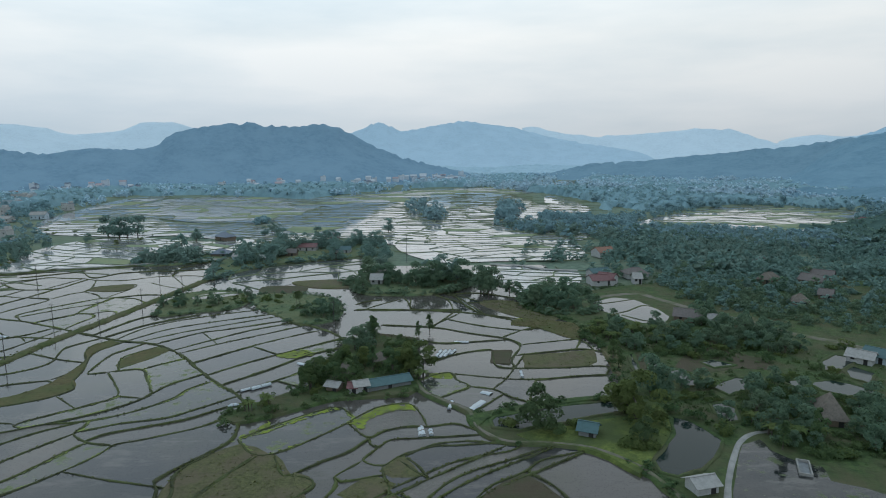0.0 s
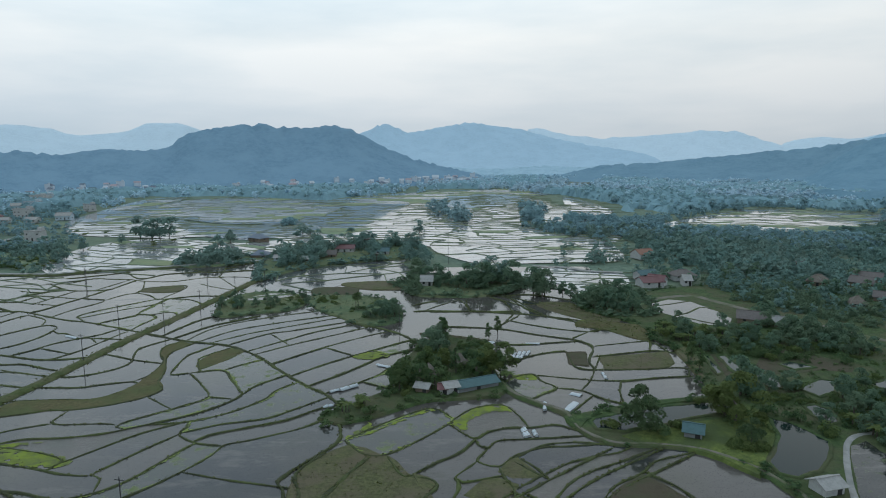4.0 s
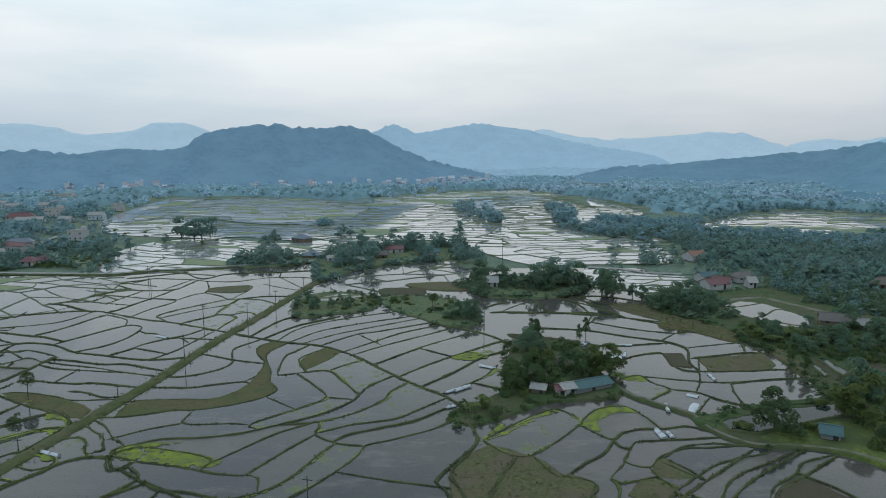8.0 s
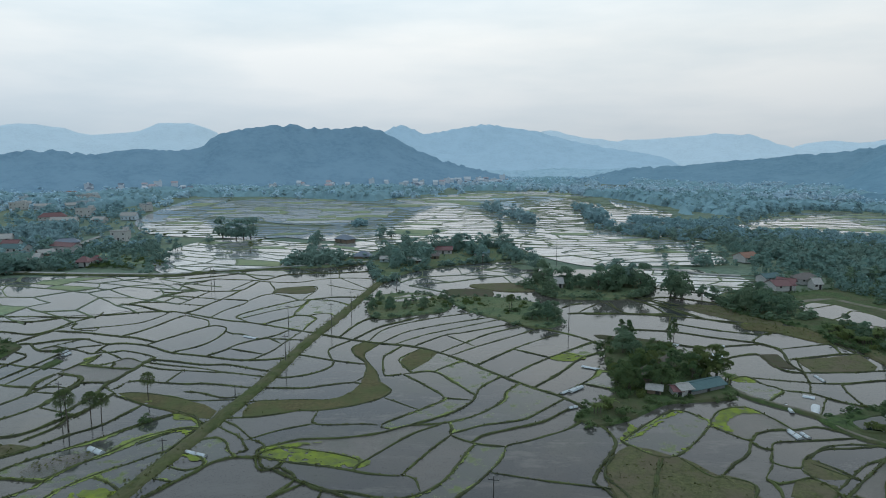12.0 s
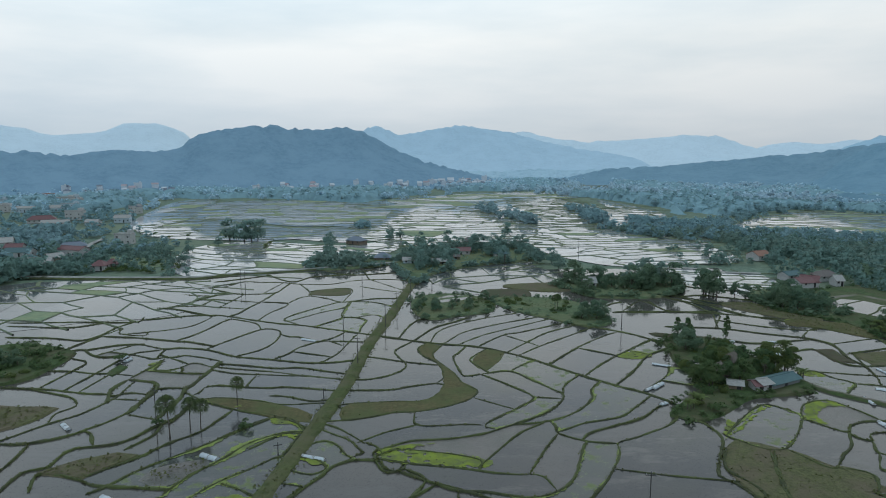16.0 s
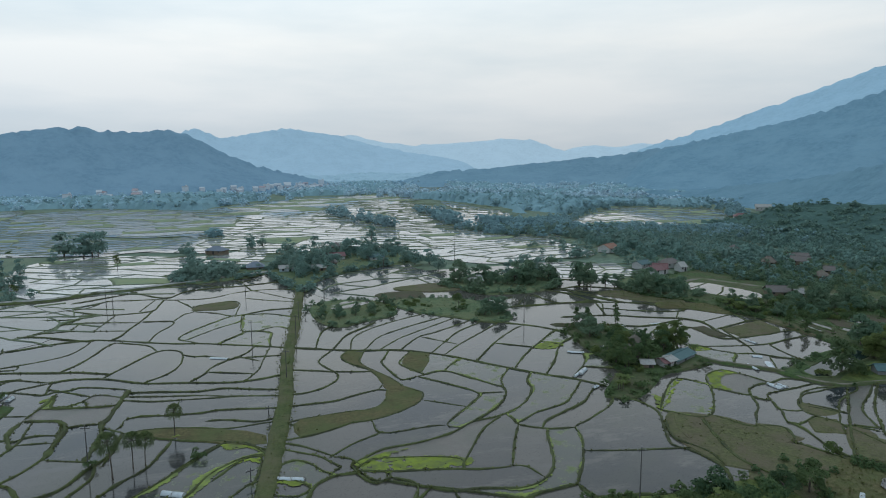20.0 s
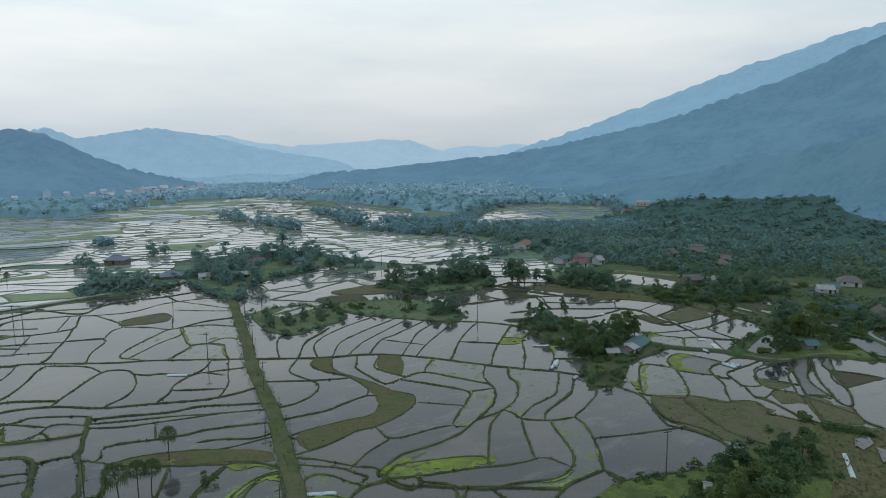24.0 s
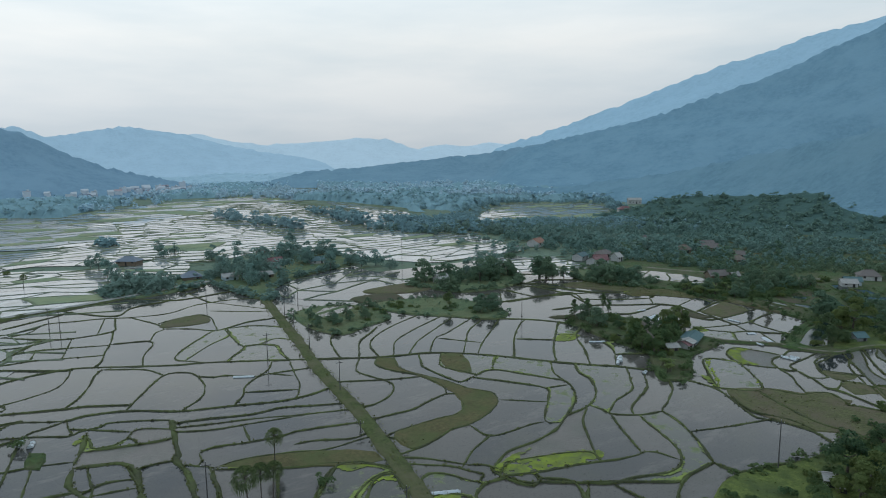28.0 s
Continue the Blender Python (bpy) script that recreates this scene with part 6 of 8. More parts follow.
    if wall not in ("plastic", "far"):
        for k in range(n):
            cx = -hx + (k + 0.5) * l / n
            if k == n // 2:
                d = part("door", box_mesh("door", cx - 0.5, cx + 0.5, -hy - 0.06, -hy + 0.03, -0.3, min(2.0, eave - 0.2), M_OPENING_SHADE), ob, "doorway shown as a panel painted shade-dark")
                part("door_frame", box_mesh("door_frame", cx - 0.6, cx + 0.6, -hy - 0.09, -hy - 0.02, min(2.0, eave - 0.2), min(2.1, eave - 0.08), M_WOOD), d)
            else:
                for z in ([1.0] if eave < 4.5 else [1.0, 4.2]):
                    if z + 1.0 < eave:
                        p = part("window", box_mesh("window", cx - 0.5, cx + 0.5, -hy - 0.04, -hy + 0.02, z, z + 1.0, M_OPENING_SHADE), ob)
                        part("window_sill", box_mesh("window_sill", cx - 0.6, cx + 0.6, -hy - 0.14, -hy, z - 0.1, z, wm), p)
        p = part("side_window", box_mesh("side_window", hx - 0.02, hx + 0.05, -0.5, 0.5, 1.0, min(1.9, eave - 0.2), M_OPENING_SHADE), ob)
    kind = name.replace("_", " ")
    article = "low " if eave < 2.5 else ""
    what = f"{article}{kind} with {WORD[wall]}" + (f" and {WORD[roof]}" if roof in WORD and roof != wall and roof.split()[0] not in kind else " and a grey roof" if roof == "grey" and not flat else " and a flat roof" if flat else "")
    return tagged(ob, what, "greenhouse" if name == "greenhouse" else "shed" if "shed" in name or "lean" in name else "hut" if "hut" in name else "house")


house("long_shed", -14.8, 157.6, 25, 5.0, 11.4, 1.7, 0.9, "grey", "teal")
house("lean_to", -22.8, 153.9, 0, 4, 1.8, 2.0, 0.6, "white", "red")
house("plain_house", -21.1, 154.4, 20, 4.2, 3.2, 2.3, 0.7, "white", "grey")
house("low_shed", -27.7, 155.1, -21, 3, 3.3, 1.7, 0.7, "wood", "grey")
house("thatched_hut", -26.6, 165.5, 12, 5, 3.8, 1.8, 2.2, "wood", "thatch")
house("thatched_hut", -18.1, 174.6, 6, 5, 3.6, 1.8, 2.0, "wood", "thatch")
house("pond_hut", 30.1, 128.3, -24, 3.6, 3.5, 2.0, 1.1, "grey", "teal")
house("gable_house", 44.9, 105.7, 16, 3.6, 4.2, 2.1, 0.9, "white", "grey")
house("thatched_house", 84.4, 135.1, -16, 9, 5.1, 2.4, 4.2, "wood", "thatch")
house("farmhouse", 121.3, 173.8, -54, 7, 6.4, 2.6, 1.4, "blue", "teal")
house("red_roofed_house", 68.9, 280.4, 10, 8, 9.6, 2.7, 1.8, "white", "red")
house("teal_roofed_house", 71.9, 296.6, 22, 6, 9.4, 3.0, 1.4, "white", "teal")
house("brown_roofed_house", 88.6, 295.0, 4, 8, 10.0, 2.7, 2.1, "white", "brown")
house("gable_house", 85.5, 281.9, -3, 6, 3.4, 3.0, 2.0, "white", "grey")
house("orange_roofed_house", 88.3, 354.4, 20, 9, 9.5, 3.2, 2.2, "white", "orange")
house("long_house", 159.9, 275.0, -50, 7, 9.2, 2.8, 2.2, "wood", "brown")
house("hut", 144.8, 282.2, -35, 6, 6.8, 2.4, 2.2, "wood", "thatch")
house("hut", 134.7, 239.3, -20, 6, 5.6, 2.4, 2.2, "wood", "thatch")
house("hut", 161.7, 326.9, -36, 6, 5.7, 2.4, 2.0, "wood", "brown")
house("hut", 91.4, 212.9, -27, 4, 3.4, 2.2, 1.6, "wood", "grey")
house("long_house", 84.4, 217.5, -26, 6, 8.9, 2.6, 2.0, "wood", "brown")
house("white_house", 139.4, 175.2, -53, 7, 9.1, 3.0, 2.2, "white", "brown")
house("shed", 115.7, 172.8, -46, 5, 6.3, 2.4, 1.4, "white", "grey")
house("store_hut", -71.7, 85.6, -48, 2.6, 1.2, 2.0, 0.6, "white", "grey")
house("store_hut", -71.7, 83.5, -51, 3.2, 1.3, 1.6, 0.6, "wood", "grey")
house("flat_house", -302.4, 439.7, 0, 8, 10.5, 6.5, 0.4, "white", "grey")
house("teal_roofed_house", -341.5, 388.6, 0, 9, 14.6, 3.4, 2.0, "white", "teal")
house("grey_roofed_house", -311.7, 352.7, 15, 9, 13.7, 3.2, 2.0, "white", "grey")
house("red_roofed_house", -273.7, 341.3, 0, 7, 7.2, 3.0, 2.2, "white", "red")
house("red_roofed_house", -270.2, 347.8, 0, 6, 6.1, 2.8, 2.0, "wood", "red")
house("grey_roofed_house", -311.4, 369.1, 48, 8, 8.1, 3.0, 2.0, "wood", "grey")
house("flat_house", -415.8, 604.5, 0, 10, 14.2, 7.5, 0.4, "white", "grey")
house("grey_roofed_house", -377.6, 556.0, -1, 9, 10.2, 3.2, 2.0, "white", "grey")
house("red_roofed_house", -432.1, 579.2, 26, 10, 21.9, 3.4, 3.0, "white", "red")
house("grey_roofed_house", -406.8, 553.3, 12, 8, 20.7, 3.2, 2.0, "white", "grey")
house("grey_roofed_house", -366.3, 412.7, 23, 12, 12.3, 5.5, 2.4, "white", "grey")
house("grey_roofed_house", -551.6, 725.5, 31, 10, 14.4, 3.4, 2.4, "white", "grey")
house("red_roofed_house", -599.0, 908.3, 0, 10, 18.9, 3.4, 2.4, "white", "orange")
house("flat_house", -525.7, 804.3, -0, 9, 17.4, 6.5, 0.4, "white", "grey")
house("flat_house", -471.4, 707.4, 0, 9, 16.0, 6.5, 0.4, "blue", "grey")
house("blue_roofed_house", -127.0, 365.1, -1, 8, 9.0, 2.0, 2.2, "wood", "slate")
house("pale_house", -111.8, 351.0, -1, 6, 7.1, 2.8, 1.2, "blue", "grey")
house("white_house", -81.0, 381.2, 0, 8, 10.8, 3.2, 1.6, "white", "red")
house("low_house", -95.8, 346.9, -1, 5, 8.0, 2.4, 1.2, "wood", "grey")
house("low_house", -87.8, 362.2, 0, 6, 8.9, 2.6, 1.8, "wood", "brown")
house("teal_roofed_house", -58.3, 372.4, 0, 7, 8.2, 2.6, 1.6, "white", "teal")
house("brown_roofed_house", -72.8, 425.4, 0, 7, 6.3, 2.8, 2.0, "wood", "brown")
house("blue_roofed_house", -147.2, 432.4, -35, 8, 11.5, 2.8, 2.2, "wood", "slate")
house("grey_roofed_house", -30.0, 284.7, -1, 7, 5.1, 2.8, 2.0, "white", "grey")
house("grey_roofed_house", -7.3, 1304.5, -1, 12, 37.2, 3.4, 2.4, "white", "grey")
house("flat_house", 883.9, 3125.7, -2, 12, 34.8, 7, 0.4, "white", "grey")
house("white_house", 72.6, 282.1, -36, 7, 7.2, 3.2, 1.8, "white", "red")
house("long_house", 168.9, 285.3, -36, 6, 10.5, 3.0, 2.0, "wood", "brown")
house("hut", 141.3, 279.3, -36, 6, 5.7, 2.6, 2.2, "wood", "thatch")
house("hut", 150.3, 248.9, -36, 5, 4.7, 2.4, 1.8, "wood", "brown")
house("village_house", 312.3, 480.3, -38, 10, 13.8, 4, 2.4, "white", "red")
house("village_house", 413.2, 557.0, -39, 10, 15.0, 4, 2.4, "white", "grey")
house("village_house", 433.5, 529.6, -39, 10, 15.9, 4, 2.4, "white", "brown")


def hamlet(n, *poly):
    """Houses of a far village, spread over an outline."""
    r = random.Random(n)
    poly = spline(poly, 10.0, True)
    lo, hi = poly.min(0), poly.max(0)
    while n:
        x, y = r.uniform(lo[0], hi[0]), r.uniform(lo[1], hi[1])
        if inside([(x, y)], poly)[0]:
            n -= 1
            two = r.random() < 0.3
            house(r.choice(("village_house", "farmhouse")) if not two else "flat_house", x, y, r.uniform(-40, 40), r.uniform(7, 11), r.uniform(9, 18), 6.5 if two else r.uniform(3.4, 5), 0.4 if two else r.uniform(1.6, 2.6),
                  r.choice(("white", "white", "blue")), r.choice(("grey", "red", "grey", "slate", "brown", "grey")))


hamlet(16, (-496, 1069.2), (-373.8, 1136.4), (-417.8, 1305.2), (-571, 1261.1))
hamlet(14, (-394.3, 1215), (-230, 1255.7), (-245.1, 1378.7), (-424.3, 1329.9))
hamlet(14, (-190.3, 1301.5), (15.1, 1322.5), (22.4, 1430), (-199.5, 1405.4))
hamlet(6, (-508.1, 626.8), (-433.7, 675.5), (-533.1, 858.9), (-620.8, 809.2))
hamlet(3, (-327.8, 352.1), (-300.9, 371.4), (-337.3, 430.3), (-362, 409.6))
hamlet(12, (311.9, 1396.4), (678, 1578.6), (751.5, 1733.8), (354.1, 1550))
hamlet(2, (-301.3, 404.9), (-436, 915.4), (-486.8, 979.8), (-370, 530.8))


def hillside_hamlet(n, slope, low, high, x0, x1, y0, y1, size):
    """Houses of a far village on the foot of a hill, in loose rows along the slope."""
    r, tries = random.Random(slope), 0
    while n and tries < 4000:
        tries += 1
        x, y = r.uniform(x0, x1), r.uniform(y0, y1)
        place, normal, *_ = SLOPES[slope].ray_cast((x, y, 900), (0, 0, -1))
        if place is None or not low < place.z < high or (SLOPES[slope].ray_cast((x, y - 15, 900), (0, 0, -1))[0] or place).z > place.z - 0.6 or wob(x, y, 0.006, 2.0) < -0.12:
            continue
        n -= 1
        two = r.random() < 0.2
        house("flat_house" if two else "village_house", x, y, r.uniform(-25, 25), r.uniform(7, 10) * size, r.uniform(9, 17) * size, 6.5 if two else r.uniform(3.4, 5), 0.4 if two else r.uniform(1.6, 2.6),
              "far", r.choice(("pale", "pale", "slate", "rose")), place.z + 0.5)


hillside_hamlet(62, "hill_west", 1, 9, -640, 40, 930, 1250, 0.68)

# ---- seedling covers, poles, small works ----
def tunnel(width, a, b):
    """A low plastic tunnel over a seed bed."""
    a, b = Vector((*a, 0)), Vector((*b, 0))
    d = (b - a).normalized()
    n = Vector((-d.y, d.x, 0))
    verts, faces, steps = [], [], 7
    for k in range(9):
        c = a + (b - a) * k / 8
        sag = 1 - 0.10 * (k % 2)
        for j in range(steps + 1):
            t = math.pi * j / steps
            verts.append(c + n * (math.cos(t) * width * 0.4) + Vector((0, 0, 0.08 + math.sin(t) * width * 0.34 * sag)))
        if k:
            for j in range(steps):
                q = (steps + 1) * (k - 1) + j
                faces.append((q, q + 1, q + steps + 2, q + steps + 1))
    for k in (0, 8):
        faces.append(tuple(range((steps + 1) * k, (steps + 1) * k + steps + 1)))
    ob = tagged(new("seedling_tunnel"), "low white plastic tunnel over a rice seed bed", "plastic tunnel", "seedling tunnels")
    part("cover", mesh_of("cover", verts, faces, M_PLASTIC), ob)
    for k in (0, 4, 8):
        c = a + (b - a) * k / 8
        hv, hf = [], []
        for j in range(9):
            t = math.pi * j / 8
            q = n * math.cos(t) + Vector((0, 0, math.sin(t)))
            for u, w in ((-0.03, -0.03), (0.03, -0.03), (0.03, 0.03), (-0.03, 0.03)):
                hv.append(c + Vector((0, 0, 0.06)) + q * (width * 0.40 + u) + d * w)
            if j:
                hf += [(4 * j - 4 + m, 4 * j - 4 + (m + 1) % 4, 4 * j + (m + 1) % 4, 4 * j + m) for m in range(4)]
        part("hoop", mesh_of("hoop", hv, hf, M_WOOD), ob)


def sheet(width, a, b):
    a, b = np.array(a), np.array(b)
    d = (b - a) / np.linalg.norm(b - a)
    n = np.array([-d[1], d[0]])
    line = np.array([a + (b - a) * k / 6 for k in range(7)])
    tagged(part("plastic_sheet", ridge_mesh("plastic_sheet", line, width, 0.12, M_PLASTIC, 0.2, 0.2)), "white plastic sheet laid over a seed bed", "plastic sheet", "plastic sheets")


def tank(a, b, width):
    """An open concrete tank: floor and four low walls."""
    a, b = Vector((*a, 0.48)), Vector((*b, 0.48))
    ob = tagged(new("concrete_tank"), "open pale concrete tank standing in a flooded paddy", "tank")
    ob.matrix_basis = pose(*((a + b) / 2), 0, 0, math.degrees(math.atan2(b.y - a.y, b.x - a.x)))
    l, w = (b - a).length / 2, width / 2
    part("floor_slab", box_mesh("floor_slab", -l, l, -w, w, -0.2, 0.05, M_WALL_GREY), ob)
    for x0, x1, y0, y1 in ((-l, l, -w, -w + 0.25), (-l, l, w - 0.25, w), (-l, -l + 0.25, -w + 0.25, w - 0.25), (l - 0.25, l, -w + 0.25, w - 0.25)):
        part("wall", box_mesh("wall", x0, x1, y0, y1, 0.05, 0.55, M_CONC), ob)


tunnel(1.3, (-5.2, 133.1), (-4.5, 128.6))
tunnel(1.3, (-3.2, 131.6), (-2.9, 128.8))
tunnel(1.1, (20.6, 168.1), (20.5, 163.3))
sheet(1.5, (9.1, 153.3), (11.4, 151.8))
sheet(1.6, (9.1, 147.4), (5.9, 142.3))
tunnel(1.2, (-51.4, 155), (-45.8, 159.7))
sheet(1.0, (-41.6, 176.3), (-38, 173.9))
tunnel(1.2, (-51, 145.9), (-49.4, 146.6))
tunnel(1.8, (-167.4, 108.8), (-162.8, 106.2))
tunnel(1.5, (-190.8, 141.5), (-188, 138.4))
tunnel(1.8, (-154.7, 124.5), (-150.8, 122.2))
tunnel(1.2, (-134.2, 123.2), (-129.5, 121.2))
tunnel(1.2, (-198, 187.8), (-197.3, 191.2))
tunnel(1.6, (-195.8, 186), (-195.2, 188.8))
tunnel(1.1, (-133.9, 122.9), (-129.3, 120.9))
tunnel(1.6, (-49, 156.1), (-45, 159.8))
tunnel(1.2, (-5.5, 132.4), (-5.2, 128.4))
tunnel(1.2, (1.7, 147.4), (0.9, 142.6))
tunnel(1.3, (-2.7, 180.5), (-1, 186.8))
tunnel(1.3, (-1.6, 179.9), (0.4, 186.8))
tunnel(1.3, (-0.4, 180.4), (1.7, 186.8))
tunnel(1.2, (1.6, 183), (3.2, 187.3))
sheet(1.8, (-11.1, 193.2), (-7, 197.3))
sheet(1.0, (3.1, 195.3), (7.5, 195.3))
tunnel(1.5, (75, 178.3), (78.6, 180.8))
sheet(1.0, (-147.7, 207.1), (-142.6, 204.3))
tunnel(1.0, (-51.4, 145.3), (-49, 146.5))
sheet(1.0, (-40.9, 175.5), (-37.1, 173.7))
sheet(0.9, (-34, 82.5), (-42.8, 76))
tank((65.6, 109.9), (67.9, 115.4), 2.3)


def pole_at(x, y, h):
    """A concrete power pole with a crossarm and insulators."""
    ob = tagged(new("power_pole"), "slim weathered power pole with a short crossarm", "power pole", "power poles")
    ob.matrix_basis = pose(x, y, 0, 0, 0, PRNG.uniform(-25, 25))
    v, f = [], []
    tube(v, f, (0, 0, -0.6), (0, 0, h), 0.14, 0.08, 8)
    part("shaft", mesh_of("shaft", v, f, M_POLE, True), ob)
    part("crossarm", box_mesh("crossarm", -0.9, 0.9, -0.06, 0.06, h - 0.7, h - 0.56, M_POLE), ob)
    for k in (-0.75, 0.0, 0.75):
        v, f = [], []
        tube(v, f, (k, 0, h - 0.57 if k else h - 0.02), (k, 0, h - 0.30 if k else h + 0.22), 0.05, 0.035, 6)
        part("insulator", mesh_of("insulator", v, f, M_WALL), ob)
    v, f = [], []
    tube(v, f, (0, 0, -0.3), (0, 0, 0.25), 0.34, 0.28, 8)
    part("footing", mesh_of("footing", v, f, M_CONC), ob)


PRNG = random.Random(3)


def poles(h, *places):
    for x, y in places:
        pole_at(x, y, h)


poles(10.2, (-73.5, 93.9))
poles(8.5, (-135, 216.6), (-127.3, 180.1), (-120.6, 219.5))
poles(7.5, (-117, 244.1), (-111.6, 270.1), (-186.5, 290.6), (-134.3, 299.5), (-102, 281.6))
poles(9, (-169.5, 140))
poles(9, (-37.8, 215.2))
poles(3, (-133.8, 153.9), (-139.1, 123.5))
poles(8, (-189.7, 295.5))
poles(15, (-19.9, 341.8))

# ---- trees ----
def bush_shape(seed, n, leaf):
    r = np.random.default_rng(seed)
    lumps = [(r.uniform(-0.5, 0.5), r.uniform(-0.5, 0.5), r.uniform(0.25, 0.62), r.uniform(0.2, 0.36)) for _ in range(7)]
    c, d = crown_points(r, lumps, n)
    return leaf_quads(r, c, d, leaf), np.arange(4 * n).reshape(-1, 4).tolist(), None, None


def slender_shape(seed, n, leaf):
    r = np.random.default_rng(seed)
    lumps = [(r.uniform(-0.12, 0.12), r.uniform(-0.12, 0.12), h, 0.13 * (1.15 - h) + 0.05) for h in np.linspace(0.25, 0.95, 9)]
    c, d = crown_points(r, lumps, n)
    tv, tf = [], []
    tube(tv, tf, (0, 0, -0.03), (0.01, 0, 0.9), 0.022, 0.006)
    return leaf_quads(r, c, d, leaf), np.arange(4 * n).reshape(-1, 4).tolist(), tv, tf


def banana_shape(seed):
    """Arching blades from a short stem."""
    r = np.random.default_rng(seed)
    v, f, tv, tf = [], [], [], []
    for s in range(3):
        bx, by = r.uniform(-0.3, 0.3, 2) if s else (0, 0)
        h = r.uniform(0.45, 0.6)
        tube(tv, tf, (bx, by, -0.03), (bx, by, h), 0.045, 0.03)
        for k in range(8):
            t = k / 8 * 2 * math.pi + r.uniform(-0.3, 0.3)
            dx, dy, le = math.cos(t), math.sin(t), r.uniform(0.4, 0.6)
            k0 = len(v)
            for a in range(5):
                q = a / 4
                w = 0.075 * math.sin(math.pi * (0.12 + 0.85 * q))
                z = h + le * (1.25 * q - 1.15 * q * q)
                x, y = bx + dx * le * q, by + dy * le * q
                v += [(x - dy * w, y + dx * w, z - w * 0.4), (x + dy * w, y - dx * w, z - w * 0.4)]
            f += [(k0 + 2 * a, k0 + 2 * a + 1, k0 + 2 * a + 3, k0 + 2 * a + 2) for a in range(4)]
    return v, f, tv, tf


def fan_palm_shape(seed, crown=0.31, droop=0.05):
    """A bare stem with a round head of fan leaves."""
    r = np.random.default_rng(seed)
    v, f, tv, tf = [], [], [], []
    lean = r.uniform(-0.05, 0.05, 2)
    last = (0, 0, -0.03)
    for k in range(1, 6):
        q = k / 5
        here = (lean[0] * q * q, lean[1] * q * q, 0.82 * q)
        tube(tv, tf, last, here, 0.017 - 0.003 * q + (0.006 if k == 1 else 0), 0.016 - 0.003 * q, 7)
        last = here
    top = np.array(last)
    for k in range(34):
        t, e = k * 2.399 + r.uniform(-0.2, 0.2), -0.8 + 2.2 * (k + r.uniform(0, 1)) / 34
        d = np.array([math.cos(t) * math.cos(e), math.sin(t) * math.cos(e), math.sin(e)])
        side = np.cross(d, [0, 0, 1.0])
        side /= np.linalg.norm(side) + 1e-9
        up = np.cross(side, d)
        stalk = top + d * crown * 0.45
        tube(tv, tf, top, stalk, 0.005, 0.003, 3)
        for b in range(9):
            a = (b - 4) * 0.30
            tip = stalk + (d * math.cos(a) + side * math.sin(a)) * crown * r.uniform(0.5, 0.62) - np.array([0, 0, 0.03 + droop])
            m = (d * math.cos(a + 0.10) + side * math.sin(a + 0.10)) * crown * 0.35 + up * 0.012
            m2 = (d * math.cos(a - 0.10) + side * math.sin(a - 0.10)) * crown * 0.35 + up * 0.012
            k0 = len(v)
            v += [stalk, stalk + m, tip, stalk + m2]
            f.append((k0, k0 + 1, k0 + 2, k0 + 3))
    return v, f, tv, tf


def proto(shape, leafmat):
    v, f, tv, tf = shape
    return (leafy("crown", v, (0, 0, 0.42), leafmat) if len(v) == 4 * len(f) and isinstance(v, np.ndarray) else mesh_of("crown", v, f, leafmat), mesh_of("trunk", tv, tf, M_BARK, True) if tv else None)


PROTO = {
    "broad": [proto(broad_shape(k, 3000, 0.024, 0.35 + 0.05 * (k % 3), (0.02, 0.12, 0.22, 0.06)[k % 4]), (M_LEAF, M_LEAF_B, M_LEAF, M_LEAF_C)[k % 4]) for k in range(8)],
    "bush": [proto(bush_shape(20 + k, 620, 0.052), (M_LEAF_C, M_LEAF)[k % 2]) for k in range(4)],
    "slender": [proto(slender_shape(30 + k, 900, 0.028), M_LEAF) for k in range(3)],
    "banana": [proto(banana_shape(40 + k), M_LEAF_C) for k in range(3)],
    "sugar": [proto(fan_palm_shape(50 + k), M_FAN) for k in range(3)],
    "palm": [proto(fan_palm_shape(60 + k, 0.28, 0.06), M_FAN) for k in range(2)],
}
# Mid and far copies wear leaf colours with haze painted in.
MID_BROAD = [proto(broad_shape(80 + k, 1500, 0.032, 0.31 + 0.03 * (k % 4), (0.02, 0.04, 0.08)[k % 3], 0.5, 1.15), M_LEAF_WOOD_HAZED) for k in range(7)]
FAR_BROAD = [proto(broad_shape(70 + k, 760, 0.044, 0.33 + 0.03 * (k % 3), (0.0, 0.02, 0.04)[k % 3], 0.3, 1.4), M_LEAF_HAZED1) for k in range(6)]
TREE_LABEL = {
    "broad": ("leafy broadleaf tree with a dark green uneven crown", "tree"), "bush": ("low bushy green shrub on a bank", "shrub"),
    "slender": ("slim upright tree with sparse green leaves", "tree"), "banana": ("banana plants with broad arching leaves", "banana plant"),
    "sugar": ("tall sugar palm with a round head of fan leaves", "palm"), "palm": ("palm with drooping fronds on a grassy bank", "palm"),
}
TRNG = random.Random(11)


